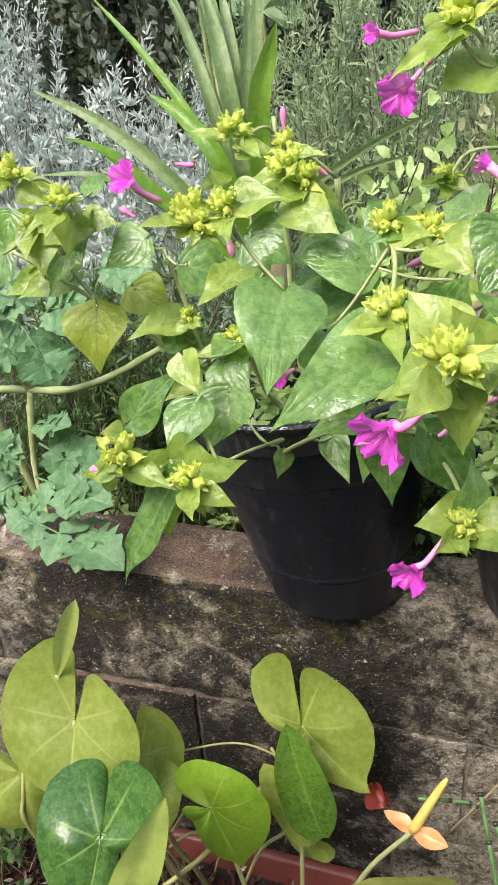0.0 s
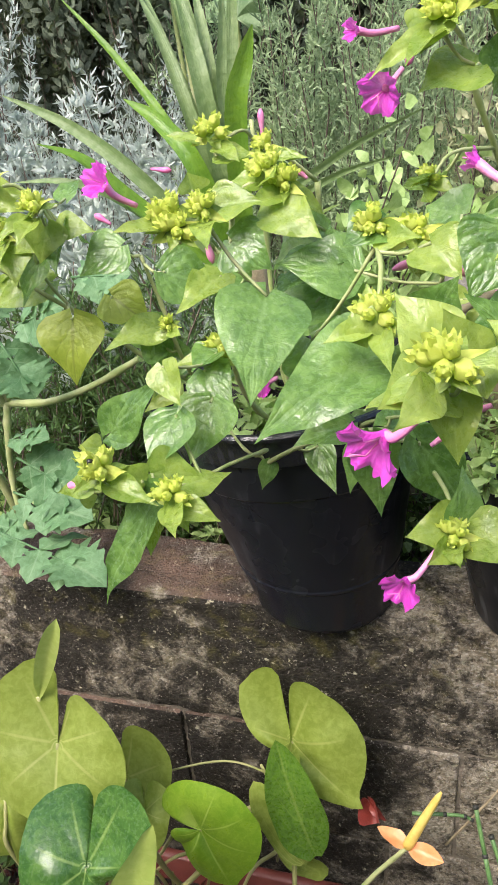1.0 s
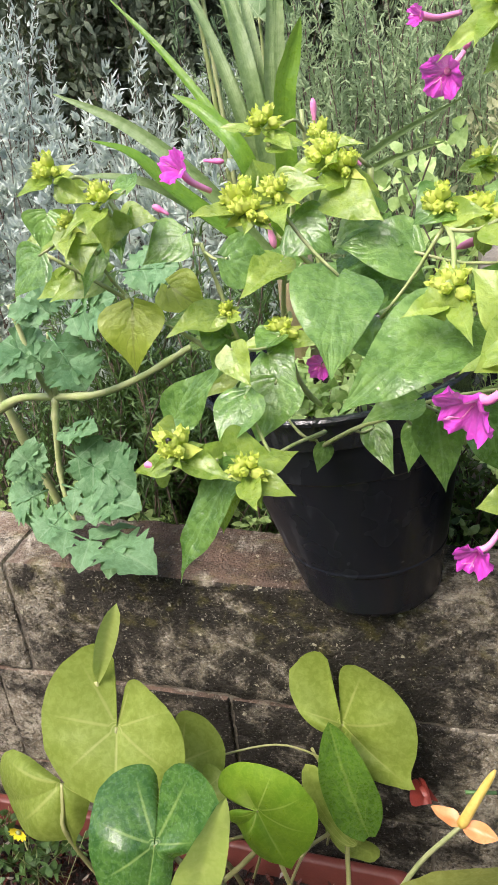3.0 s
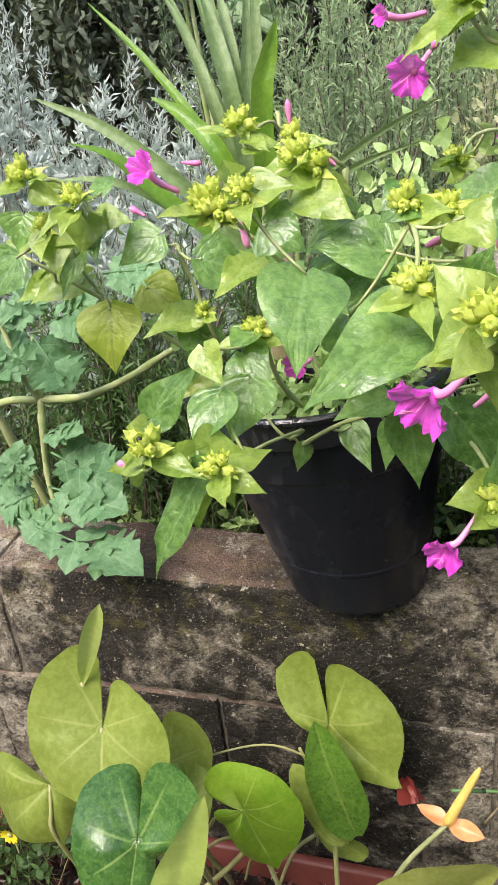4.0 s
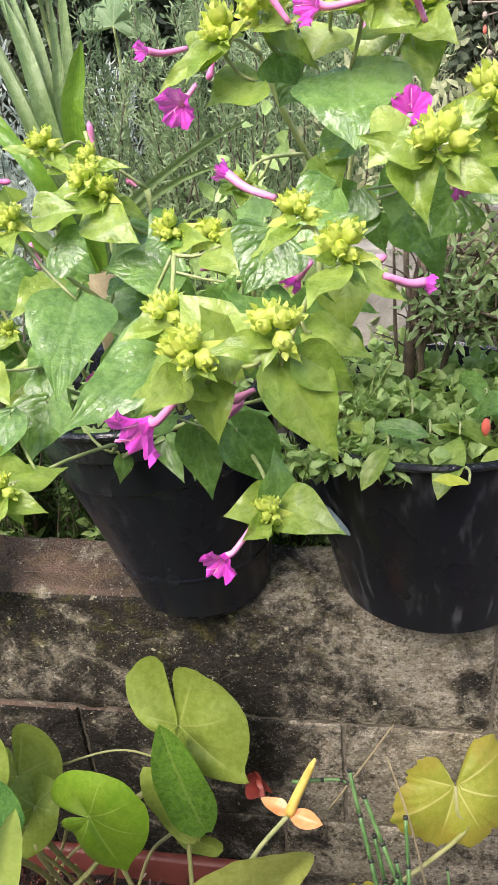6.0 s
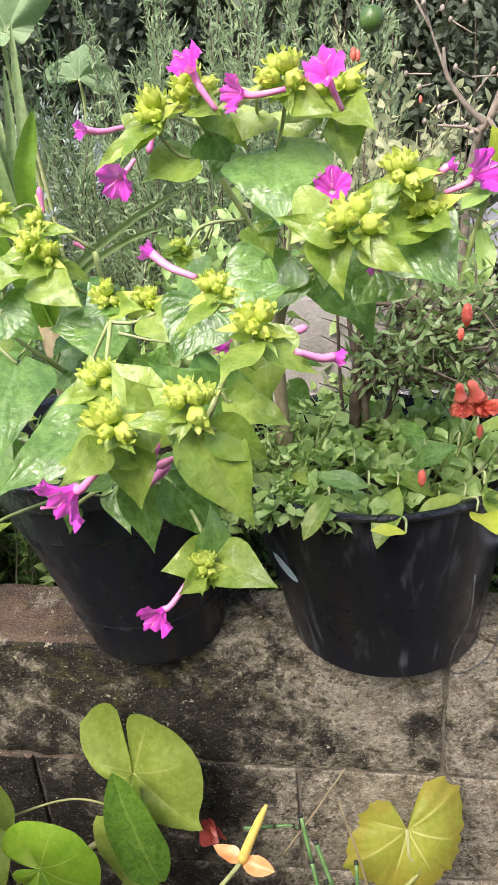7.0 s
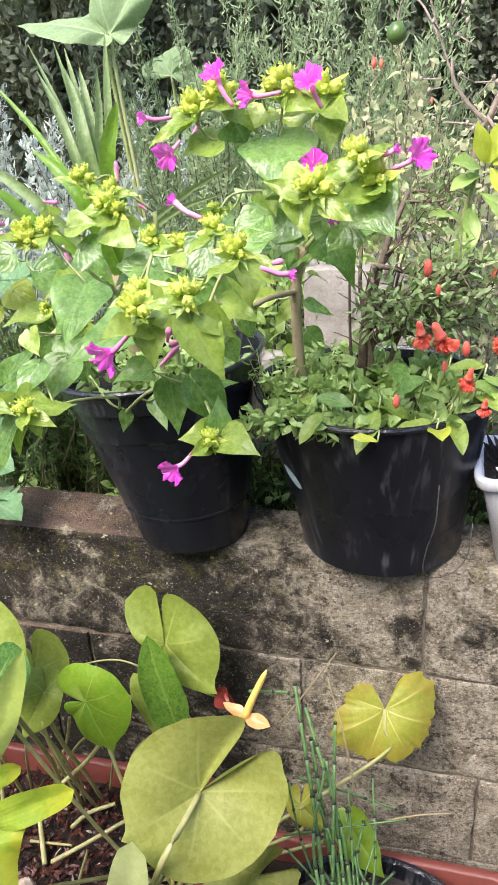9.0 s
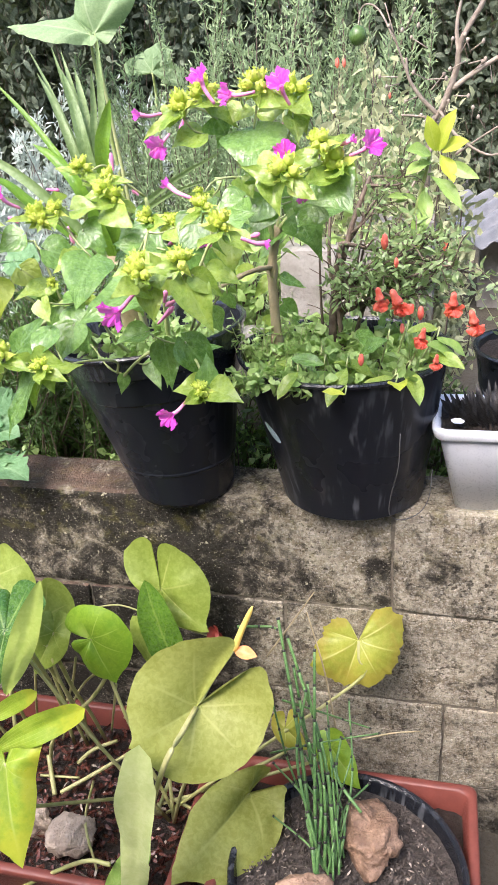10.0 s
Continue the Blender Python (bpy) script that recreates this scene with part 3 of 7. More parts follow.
def sprigs(points, ways, length, width, rng, bend=0.25, spread=0.35):
    """Many small folded leaves as arrays: six vertices and four triangles each."""
    p, d = np.asarray(points, float), np.asarray(ways, float)
    n = len(p)
    d = d / np.maximum(np.linalg.norm(d, axis=1, keepdims=True), 1e-6)
    r = rng.normal(size=(n, 3))
    s = np.cross(d, r)
    s /= np.maximum(np.linalg.norm(s, axis=1, keepdims=True), 1e-6)
    up = np.cross(s, d)
    ln = (length * rng.uniform(1 - spread, 1 + spread, n))[:, None]
    w = (width * rng.uniform(0.75, 1.25, n))[:, None] / 2
    v = np.stack([p, p + d * ln * 0.35 + s * w + up * w * 0.4, p + d * ln * 0.35 - s * w + up * w * 0.4,
                  p + d * ln * 0.7 + s * w * 0.75 + up * (w * 0.3 - bend * ln * 0.3), p + d * ln * 0.7 - s * w * 0.75 + up * (w * 0.3 - bend * ln * 0.3),
                  p + d * ln - up * bend * ln * 0.55], axis=1)
    f = np.array([[0, 1, 2], [1, 3, 2], [2, 3, 4], [3, 5, 4]])
    faces = (np.arange(n)[:, None, None] * 6 + f[None]).reshape(-1, 3)
    return v.reshape(-1, 3), faces


def foliage(name, mat, parent, verts, faces, label="", category="", kind=""):
    me = bpy.data.meshes.new(name)
    v = np.asarray(verts, dtype=np.float32) - np.array(origin(parent) if parent else (0, 0, 0), dtype=np.float32)
    f = np.asarray(faces, dtype=np.int32)
    me.vertices.add(len(v))
    me.vertices.foreach_set("co", v.ravel())
    me.loops.add(f.size)
    me.loops.foreach_set("vertex_index", f.ravel())
    me.polygons.add(len(f))
    me.polygons.foreach_set("loop_start", np.arange(0, f.size, 3, dtype=np.int32))
    me.polygons.foreach_set("use_smooth", np.ones(len(f), dtype=bool))
    me.update(calc_edges=True)
    me.materials.append(mat)
    ob = new(name, me)
    if parent:
        ob.parent = parent
    return tagged(ob, label, category, "", kind)

# ---- ground ----


def ground_height(x, y):
    bank = 0.36 + 0.05 * min(max(y - 0.1, 0), 6) if y > 0.07 else 0.0
    return bank + 0.03 * noise.noise(Vector((x * 1.7, y * 1.7, 0))) * min(1, abs(y) + 0.3)


def build_ground():
    xs = [-300, -80, -20, -8, -4] + [-2.4 + 0.12 * i for i in range(41)] + [4, 8, 20, 80, 300]
    ys = [-300, -60, -12, -4, -2] + [-1.0 + 0.1 * i for i in range(11)] + [0.06, 0.08, 0.14] + [0.2 + 0.14 * i for i in range(24)] + [5, 8, 14, 40, 120, 400]
    verts = [(x, y, ground_height(x, y)) for y in ys for x in xs]
    n = len(xs)
    faces = [(j * n + i, j * n + i + 1, (j + 1) * n + i + 1, (j + 1) * n + i) for j in range(len(ys) - 1) for i in range(n - 1)]
    Mesh().add(verts, faces).alone("ground", M_GROUND, "dark damp garden earth, higher behind the wall", "ground", "structure")


build_ground()

# ---- things: pots ----


def pot_profile(r0, r1, h, ringed):
    """Outer wall with a foot, a step, a collar and a rolled rim, then the inner wall down to the soil."""
    grow = (r1 - r0) / h
    at = lambda z, d=0.0: (r0 + grow * z + d, z)
    if not ringed:
        return [(0.0, 0.004), (r0 - 0.012, 0.004), (r0 - 0.010, 0.0), (r0 - 0.003, 0.0), at(0.004, 0.001)] + [at(h * k / 12) for k in range(1, 12)] + [at(0.985 * h, -0.0003)]
    return [(0.0, 0.004), (r0 - 0.012, 0.004), (r0 - 0.010, 0.0), (r0 - 0.002, 0.0), at(0.006), at(0.22 * h, -0.001), at(0.227 * h, 0.0002), at(0.238 * h, 0.0002), at(0.245 * h, -0.001),
            at(0.5 * h, -0.0015), at(0.70 * h, -0.001), at(0.71 * h, 0.0006), at(0.985 * h, -0.0003)]


def rim_profile(r0, r1, h, soil, collar):
    grow = (r1 - r0) / h
    r = lambda z: r0 + grow * z
    z0 = h - collar
    return [(r(z0) + 0.001, z0), (r(z0) + 0.004, z0 + 0.002), (r(h) + 0.002, h - 0.008), (r(h) + 0.006, h - 0.006), (r(h) + 0.007, h - 0.002), (r(h) + 0.005, h + 0.001), (r(h), h + 0.001),
            (r(h) - 0.004, h - 0.003), (r(soil) - 0.004, soil), (r(soil) - 0.006, soil - 0.01)]


def soil_disc(mesh, centre, radius, amp=0.006, rings=9, sides=40, mi=0):
    verts, c = [Vector(centre)], Vector(centre)
    for i in range(1, rings + 1):
        for k in range(sides):
            w = 2 * math.pi * k / sides
            q = radius * i / rings
            p = Vector((math.cos(w) * q, math.sin(w) * q, 0))
            p.z = amp * (noise.noise(p * 40 + c) + 0.6 * noise.noise(p * 110 + c))
            verts.append(c + p)
    faces = [(0, 1 + k, 1 + (k + 1) % sides) for k in range(sides)]
    faces += [(1 + (i - 1) * sides + k, 1 + i * sides + k, 1 + i * sides + (k + 1) % sides, 1 + (i - 1) * sides + (k + 1) % sides) for i in range(1, rings) for k in range(sides)]
    return mesh.add(verts, faces, None, mi)


def chips(parent, name, mat, n, place, size, seed, label=""):
    """Loose flakes on soil; place(rng) gives each one's position."""
    rng = np.random.default_rng(seed)
    pts = np.array([place(rng) for _ in range(n)])
    way = rng.normal(size=(n, 3)) * (1, 1, 0.25)
    v, f = sprigs(pts, way, size, size * 0.45, rng, 0.1, 0.7)
    return foliage(name, mat, parent, v, f, label, "", "stuff")


def flower_pot(at, r0, r1, h, soil, collar, label, mat=M_BLACK, lean=(0, 0), group="", ringed=True):
    pot = thing("flower_pot", at, label, "flower pot", group)
    wob = lambda w, z: 0.006 * math.sin(2 * w + 1) * z / h + 0.004 * math.sin(3 * w) * z / h
    m = lathe(Mesh(), at, pot_profile(r0, r1, h, ringed), 64, 0, wob)
    lean_mesh(m, at, lean)
    m.under("body", mat, pot, crisp=10)
    m = lathe(Mesh(), at, rim_profile(r0, r1, h, soil, collar), 64, 0, wob)
    lean_mesh(m, at, lean)
    m.under("rim", M_BLACK_WET if mat is M_BLACK else mat, pot, crisp=10)
    m = soil_disc(Mesh(), (at[0], at[1], at[2] + soil), (r0 + (r1 - r0) * soil / h) - 0.003)
    lean_mesh(m, at, lean)
    m.under("soil", M_SOIL, pot, "dark wet potting soil")
    return pot


def lean_mesh(m, at, lean):
    rise = lean[2] if len(lean) > 2 else 0.0
    m.v = [(x + lean[0] * (z - at[2]), y + lean[1] * (z - at[2]), z + rise * (x - at[0]) * min(1.0, (z - at[2]) * 4)) for x, y, z in m.v]


WALL_TOP, WALL_BACK = 0.77, 0.14
flower_pot((0.078, 0.055, WALL_TOP), 0.092, 0.162, 0.305, 0.262, 0.042, "tall black nursery pot with a wet rim on the wall", M_BLACK, (-0.125, 0.03, 0.10), "pots on the wall")
pot_b = flower_pot((0.392, 0.082, WALL_TOP), 0.125, 0.172, 0.274, 0.240, 0.006, "wide black plastic pot with run marks and a torn sticker", M_BLACK, (-0.05, -0.06), "pots on the wall", False)


def sticker():
    m = Mesh()
    verts, uv = [], []
    for i in range(9):
        for j in range(5):
            s, q = i / 8, j / 4 - 0.5
            wide = 0.011 * math.sqrt(max(0.02, 1 - (2 * s - 1) ** 2))
            a = radians(216) + (s * 0.036 + q * wide * 0.9) / 0.146
            z = 0.940 - s * 0.026 + q * wide * 1.5
            r = 0.1275 + (0.170 - 0.125) / 0.262 * (z - WALL_TOP)
            verts.append((0.392 - 0.05 * (z - WALL_TOP) + r * math.cos(a), 0.082 - 0.06 * (z - WALL_TOP) + r * math.sin(a), z))
            uv.append((s, q))
    faces = [(i * 5 + j, (i + 1) * 5 + j, (i + 1) * 5 + j + 1, i * 5 + j + 1) for i in range(8) for j in range(4)]
    m.add(verts, faces, uv).under("sticker", M_LABEL, pot_b, "torn pale blue sticker")


sticker()

wire = thing("wire", (0.493, -0.07, 0.785), "thin bent grey wire hanging down beside a black pot", "wire")
m = Mesh()
tube(m, glide([(0.482, -0.088, 0.960), (0.480, -0.084, 0.900), (0.469, -0.062, 0.840), (0.466, -0.050, 0.795), (0.484, -0.030, 0.772), (0.512, -0.010, 0.775), (0.528, 0.000, 0.800), (0.532, 0.010, 0.850)], 30), 0.0009, 5)
m.under("strand", M_WIRE, wire)

# ---- things: four o'clock plants ----


class Plant:
    def __init__(self, ob, root, seed):
        self.ob, self.root, self.nodes, self.rng = ob, Vector(root), [], random.Random(seed)


first = Plant(thing("four_oclock_plant", (0.078, 0.055, 1.0), "sprawling four o'clock plant with magenta flowers in a black pot", "plant", "four o'clock plants"), (0.075, 0.05, 1.0), 3)
second = Plant(thing("four_oclock_plant", (0.265, 0.050, 1.000), "tall woody-stemmed four o'clock plant with magenta flowers", "plant", "four o'clock plants"), (0.267, 0.045, 1.000), 4)


def stem(plant, points, radii=(0.0035, 0.002), mat=None, n=18):
    pts = glide(points, n)
    m = Mesh()
    k = len(pts)
    rr = []
    for i in range(k):
        r = (radii[0] + (radii[1] - radii[0]) * i / (k - 1)) * (0.62 if mat is None else 1.0)
        rr.append(r * (1.35 if i % 6 == 5 else 1.0))
    tube(m, pts, rr, 7)
    m.under("stem", mat or M_STEM, plant.ob)
    plant.nodes += pts[2:]


def branch_to(plant, p, radii=(0.0034, 0.0018)):
    """A stem from the plant's stock to p, leaving an older stem where one is near."""
    p = Vector(p)
    start = min(plant.nodes, key=lambda q: (q - p).length + 0.6 * max(0, q.z - p.z)) if plant.nodes else plant.root
    mid = (start + p) / 2 + Vector((plant.rng.uniform(-0.01, 0.01), plant.rng.uniform(-0.01, 0.01), 0.012))
    stem(plant, [start, mid, p], radii, None, 9)


def leaf(plant, base, tip, width, mat=M_MIRABILIS, stalk=True):
    rng = plant.rng
    m = Mesh()
    calm = 0.4 if width > 0.042 else 1.0
    blade(m, base, tip, width, (rng.uniform(-0.35, 0.35) * calm, -0.7, 0.7), rng.uniform(-22, 22) * calm, 0.24, 0.16, rng.uniform(0.05, 0.5) * calm, rng.uniform(0.0, 0.35), rng.uniform(0.02, 0.06), 16, 10, 0, 0, rng, 0.035, 1.12, True)
    ob = m.under("leaf", mat, plant.ob)
    if stalk and plant.nodes:
        b = Vector(base)
        q = min(plant.nodes, key=lambda c: (c - b).length)
        if 0.004 < (q - b).length < 0.09:
            s = Mesh()
            tube(s, glide([q, (q + b) / 2 + Vector((0, 0, -0.004)), b], 6), (0.0016, 0.0012), 5)
            s.under("leaf_stalk", M_STEM, plant.ob)
    return ob


def calyx_mesh(seed, seeds=0):
    """A loose head of puffed lime bells, each closing in five short points, with pointed bracts between, of unit radius."""
    rng, m = random.Random(seed), Mesh()
    for i in range(7):
        z = 1 - 1.15 * (i + 0.5) / 7
        a = 2.4 * i + rng.uniform(-0.5, 0.5)
        r = math.sqrt(max(0, 1 - z * z))
        d = (Vector((r * math.cos(a), r * math.sin(a), z)) + Vector((0, -0.15, 0.2))).normalized()
        size = rng.uniform(0.8, 1.2)
        c = Vector((r * math.cos(a), r * math.sin(a), z)) * rng.uniform(0.42, 0.66)
        x = d.orthogonal().normalized()
        y = d.cross(x)
        # an open bell shows the seed in its mouth
        wide = 1.6 if i < seeds else 1.0
        verts, n = [], 20
        prof = [(0.06, -0.32), (0.20, -0.26), (0.295, -0.12), (0.305, 0.04), (0.25 * wide, 0.18), (0.18 * wide, 0.27)] + ([(0.16 * wide, 0.31)] if i < seeds else [(0.10, 0.35), (0.02, 0.40)])
        for rad, h in prof:
            for k in range(n):
                w = 2 * math.pi * k / n
                q = rad * size * (1 + 0.10 * math.cos(5 * w))
                verts.append(c + d * h * size + (x * math.cos(w) + y * math.sin(w)) * q)
        m.add(verts, [(u * n + k, u * n + (k + 1) % n, (u + 1) * n + (k + 1) % n, (u + 1) * n + k) for u in range(len(prof) - 1) for k in range(n)])
        lump(m, c + d * 0.20 * size, (0.15 * size, 0.15 * size, 0.15 * size), seed + i, 0.12, 5, 7, 1 if i < seeds else 0)
        for k in range(5):
            w = 2 * math.pi * k / 5
            side = x * math.cos(w) + y * math.sin(w)
            b = c + side * 0.19 * wide * size + d * 0.26 * size
            blade(m, b, b + (d * rng.uniform(0.18, 0.30) + side * rng.uniform(-0.06, 0.16) * wide) * size, 0.24 * size, side - d * 0.1, rng.uniform(-15, 15), 0.2, 0, 0.4, rng.uniform(-0.4, 0.3), 0.04, 4, 2, 0, 0, rng)
    for i in range(6):
        a = 2 * math.pi * i / 6 + rng.uniform(-0.35, 0.35)
        d = Vector((math.cos(a), math.sin(a), rng.uniform(-0.55, 0.35))).normalized()
        b = d * 0.2 + Vector((0, 0, -0.3))
        blade(m, b, b + d * rng.uniform(0.95, 1.5), rng.uniform(0.55, 0.85), (0.1, -0.5, 0.9), rng.uniform(-30, 30), 0.24, 0.10, 0.35, rng.uniform(0.0, 0.5), 0.06, 8, 4, 0, 2 if i % 3 else 0, rng, 0.03, 1.0, True)
    return m.data("calyx_head", [M_CALYX, M_SEED, M_MIRABILIS_PALE])


CALYX = [calyx_mesh(11), calyx_mesh(23), calyx_mesh(37), calyx_mesh(51, 1)]


def cluster(plant, at, radius, opened=False):
    rng = plant.rng
    branch_to(plant, Vector(at) - Vector((0, -0.2, 0.6)) * radius)
    ob = new("calyx_head", CALYX[3 if opened else rng.randrange(3)])
    ob.parent = plant.ob
    turn = Euler((radians(rng.uniform(10, 50)), radians(rng.uniform(-25, 25)), rng.uniform(-0.6, 0.6)))
    ob.matrix_basis = Matrix.LocRotScale(Vector(at) - plant.ob.location, turn, Vector((1, 1, 1)) * radius * 0.74)
    for k in range(2):
        a = rng.uniform(0, 6.28)
        d = Vector((math.cos(a), -0.4 + 0.7 * math.sin(a), rng.uniform(-0.7, 0.3))).normalized()
        b = Vector(at) - Vector((0, 0, radius * 0.4)) + d * radius * 0.4
        leaf(plant, b, b + d * radius * rng.uniform(1.2, 2.0), radius * rng.uniform(0.8, 1.15), M_MIRABILIS_PALE, False)


def flower(plant, mouth, base, size):
    """A trumpet: a slender tube from the calyx and five ruffled lobes round the mouth."""
    mouth, base, rng = Vector(mouth), Vector(base), plant.rng
    d = (mouth - base).normalized()
    d = (d + Vector((0.05, -0.75, 0.12)) * (1.0 if size > 0.01 else 0.2)).normalized()
    x = d.orthogonal().normalized()
    y = d.cross(x)
    m = Mesh()
    verts, uv, n, rings = [], [], 60, 9
    deep = min(size * 1.0, (mouth - base).length * 0.5)
    for i in range(rings):
        s = i / (rings - 1)
        for k in range(n):
            w = 2 * math.pi * k / n
            r = 0.0026 + (0.90 * size - 0.0026) * s ** 1.05 * (1 + 0.05 * s * math.cos(5 * w) + 0.04 * s * math.sin(10 * w + 1) + 0.03 * s * math.sin(17 * w))
            z = -deep + deep * (s ** 0.7) - size * 0.16 * s ** 4 + 0.13 * size * s * s * math.sin(5 * w + 1.2) + 0.12 * size * s * math.sin(11 * w + size * 900) + 0.06 * size * s * math.sin(23 * w)
            verts.append(mouth + d * z + (x * math.cos(w) + y * math.sin(w)) * r)
            uv.append(((5 * k / n) % 1.0, s))
    faces = [(i * n + k, i * n + (k + 1) % n, (i + 1) * n + (k + 1) % n, (i + 1) * n + k) for i in range(rings - 1) for k in range(n)]
    ob = m.add(verts, faces, uv).under("flower", M_PINK, plant.ob, "magenta trumpet flower")
    t = Mesh()
    side = Vector((0, 0, -1)) * (mouth - base).length * 0.06
    tube(t, glide([base, (mouth + base) / 2 + side, mouth - d * deep * 0.9], 10), (0.0019, 0.0029), 8)
    t.under("flower_tube", M_TUBE, ob)
    s = Mesh()
    for k in range(3):
        e = mouth + d * size * 0.25 + x * rng.uniform(-0.4, 0.4) * size + y * rng.uniform(-0.4, 0.4) * size
        tube(s, [mouth - d * deep * 0.6, mouth - d * deep * 0.1, e], 0.0004, 4)
    s.under("stamens", M_TUBE, ob)


def bud(plant, base, tip):
    base, tip = Vector(base), Vector(tip)
    m = Mesh()
    tube(m, glide([base, (base + tip) / 2, tip], 9), [0.0014, 0.0016, 0.0018, 0.0021, 0.0026, 0.0031, 0.0033, 0.0027, 0.0010], 8)
    m.under("closed_bud", M_BUD, plant.ob, "closed pink bud")


# stock of the first plant
stem(first, [(0.075, 0.05, 1.0), (0.085, 0.03, 1.10), (0.10, -0.02, 1.22), (0.10, -0.04, 1.31)], (0.007, 0.004))
stem(first, [(0.085, 0.05, 1.0), (0.14, 0.0, 1.10), (0.20, -0.10, 1.20), (0.23, -0.17, 1.29)], (0.0045, 0.0022))
stem(first, [(0.07, 0.05, 1.0), (0.04, 0.03, 1.10), (0.03, 0.03, 1.25), (0.025, 0.02, 1.36)], (0.006, 0.003))
stem(first, [(0.09, 0.04, 1.0), (0.16, -0.10, 1.10), (0.24, -0.26, 1.19), (0.29, -0.33, 1.245)], (0.0038, 0.0016))
stem(first, [(0.07, 0.04, 1.0), (0.03, -0.06, 1.09), (0.03, -0.13, 1.20), (0.05, -0.15, 1.30)], (0.005, 0.003))
stem(first, [(-0.021, -0.020, 1.085), (-0.051, -0.100, 1.148), (-0.126, -0.100, 1.197), (-0.172, -0.110, 1.231), (-0.211, -0.120, 1.259)], (0.0042, 0.0028))
stem(first, [(-0.132, -0.100, 1.200), (-0.150, -0.110, 1.232), (-0.155, -0.120, 1.262), (-0.142, -0.130, 1.301)], (0.003, 0.002))
stem(first, [(-0.025, -0.020, 1.070), (-0.017, -0.120, 1.161), (-0.030, -0.130, 1.224), (-0.039, -0.140, 1.268)], (0.004, 0.0025))
stem(first, [(0.072, -0.020, 1.143), (0.080, -0.150, 1.233), (0.061, -0.160, 1.255), (0.035, -0.160, 1.279)], (0.004, 0.0025))
stem(first, [(0.036, -0.090, 1.047), (0.069, -0.160, 1.094), (0.062, -0.240, 1.124), (0.037, -0.300, 1.135), (-0.007, -0.320, 1.148)], (0.0032, 0.002))
stem(first, [(0.045, -0.100, 1.042), (0.110, -0.150, 1.100), (0.183, -0.200, 1.141), (0.224, -0.250, 1.130), (0.242, -0.280, 1.108)], (0.004, 0.0025))
stem(first, [(0.083, 0.000, 1.037), (0.043, -0.100, 1.053), (0.003, -0.100, 1.100)], (0.003, 0.002))
# woody stock of the second plant, forking at half height
stem(second, [(0.273, 0.045, 0.986), (0.271, 0.040, 1.076), (0.269, 0.040, 1.186), (0.285, 0.030, 1.251)], (0.0095, 0.0065), M_WOODY)
stem(second, [(0.285, 0.030, 1.246), (0.325, -0.020, 1.286), (0.375, -0.100, 1.326), (0.410, -0.120, 1.356)], (0.006, 0.003))
stem(second, [(0.271, 0.040, 1.186), (0.245, -0.020, 1.191), (0.205, -0.050, 1.176)], (0.0045, 0.003), M_WOODY)
stem(second, [(0.277, 0.035, 1.216), (0.265, 0.000, 1.296), (0.235, -0.050, 1.376), (0.220, -0.070, 1.426)], (0.006, 0.003))
stem(second, [(0.280, 0.035, 1.226), (0.295, 0.000, 1.326), (0.315, -0.050, 1.416)], (0.005, 0.003))
cluster(first, (0.039, -0.260, 1.325), 0.022)
cluster(first, (0.064, -0.260, 1.330), 0.017)
cluster(first, (0.048, -0.270, 1.319), 0.019)
cluster(first, (-0.002, -0.030, 1.355), 0.023)
cluster(first, (0.062, -0.080, 1.346), 0.017)
cluster(first, (0.076, -0.130, 1.336), 0.023)
cluster(first, (0.093, -0.140, 1.326), 0.020)
cluster(first, (-0.098, -0.200, 1.323), 0.020)
cluster(first, (-0.141, -0.200, 1.344), 0.020)
cluster(first, (-0.006, -0.335, 1.166), 0.023, True)
cluster(first, (0.047, -0.335, 1.151), 0.019)
cluster(first, (0.185, -0.310, 1.276), 0.020)
cluster(first, (0.230, -0.424, 1.291), 0.022)
cluster(first, (0.174, -0.236, 1.312), 0.020)
cluster(first, (0.201, -0.221, 1.304), 0.020)
cluster(first, (0.275, -0.422, 1.302), 0.021)
cluster(first, (0.240, -0.289, 1.107), 0.019)
cluster(first, (0.304, -0.372, 1.328), 0.021)
cluster(first, (0.280, -0.350, 1.344), 0.017)
cluster(first, (0.041, -0.180, 1.201), 0.019)
cluster(first, (0.101, -0.150, 1.187), 0.014)
cluster(first, (-0.017, -0.150, 1.209), 0.013)
cluster(first, (-0.144, -0.180, 1.297), 0.016)
cluster(second, (0.213, -0.180, 1.435), 0.025)
cluster(second, (0.241, -0.180, 1.450), 0.025)
cluster(second, (0.312, -0.200, 1.454), 0.026)
cluster(second, (0.345, -0.150, 1.446), 0.028)
cluster(second, (0.358, -0.289, 1.368), 0.026)
cluster(second, (0.393, -0.243, 1.391), 0.023)
cluster(second, (0.408, -0.223, 1.366), 0.028)
cluster(second, (0.202, -0.100, 1.321), 0.014)
flower(first, (0.194, -0.437, 1.245), (0.226, -0.428, 1.272), 0.019)
flower(first, (0.204, -0.333, 1.082), (0.228, -0.302, 1.102), 0.016)
flower(first, (-0.001, -0.285, 1.354), (0.019, -0.265, 1.333), 0.013)
flower(first, (0.233, -0.330, 1.365), (0.267, -0.344, 1.350), 0.007)
flower(first, (0.353, -0.360, 1.303), (0.327, -0.375, 1.313), 0.006)
flower(first, (0.067, -0.170, 1.162), (0.080, -0.150, 1.162), 0.013)
flower(first, (0.244, -0.250, 1.280), (0.216, -0.240, 1.292), 0.006)
flower(first, (0.240, -0.250, 1.301), (0.219, -0.240, 1.296), 0.007)
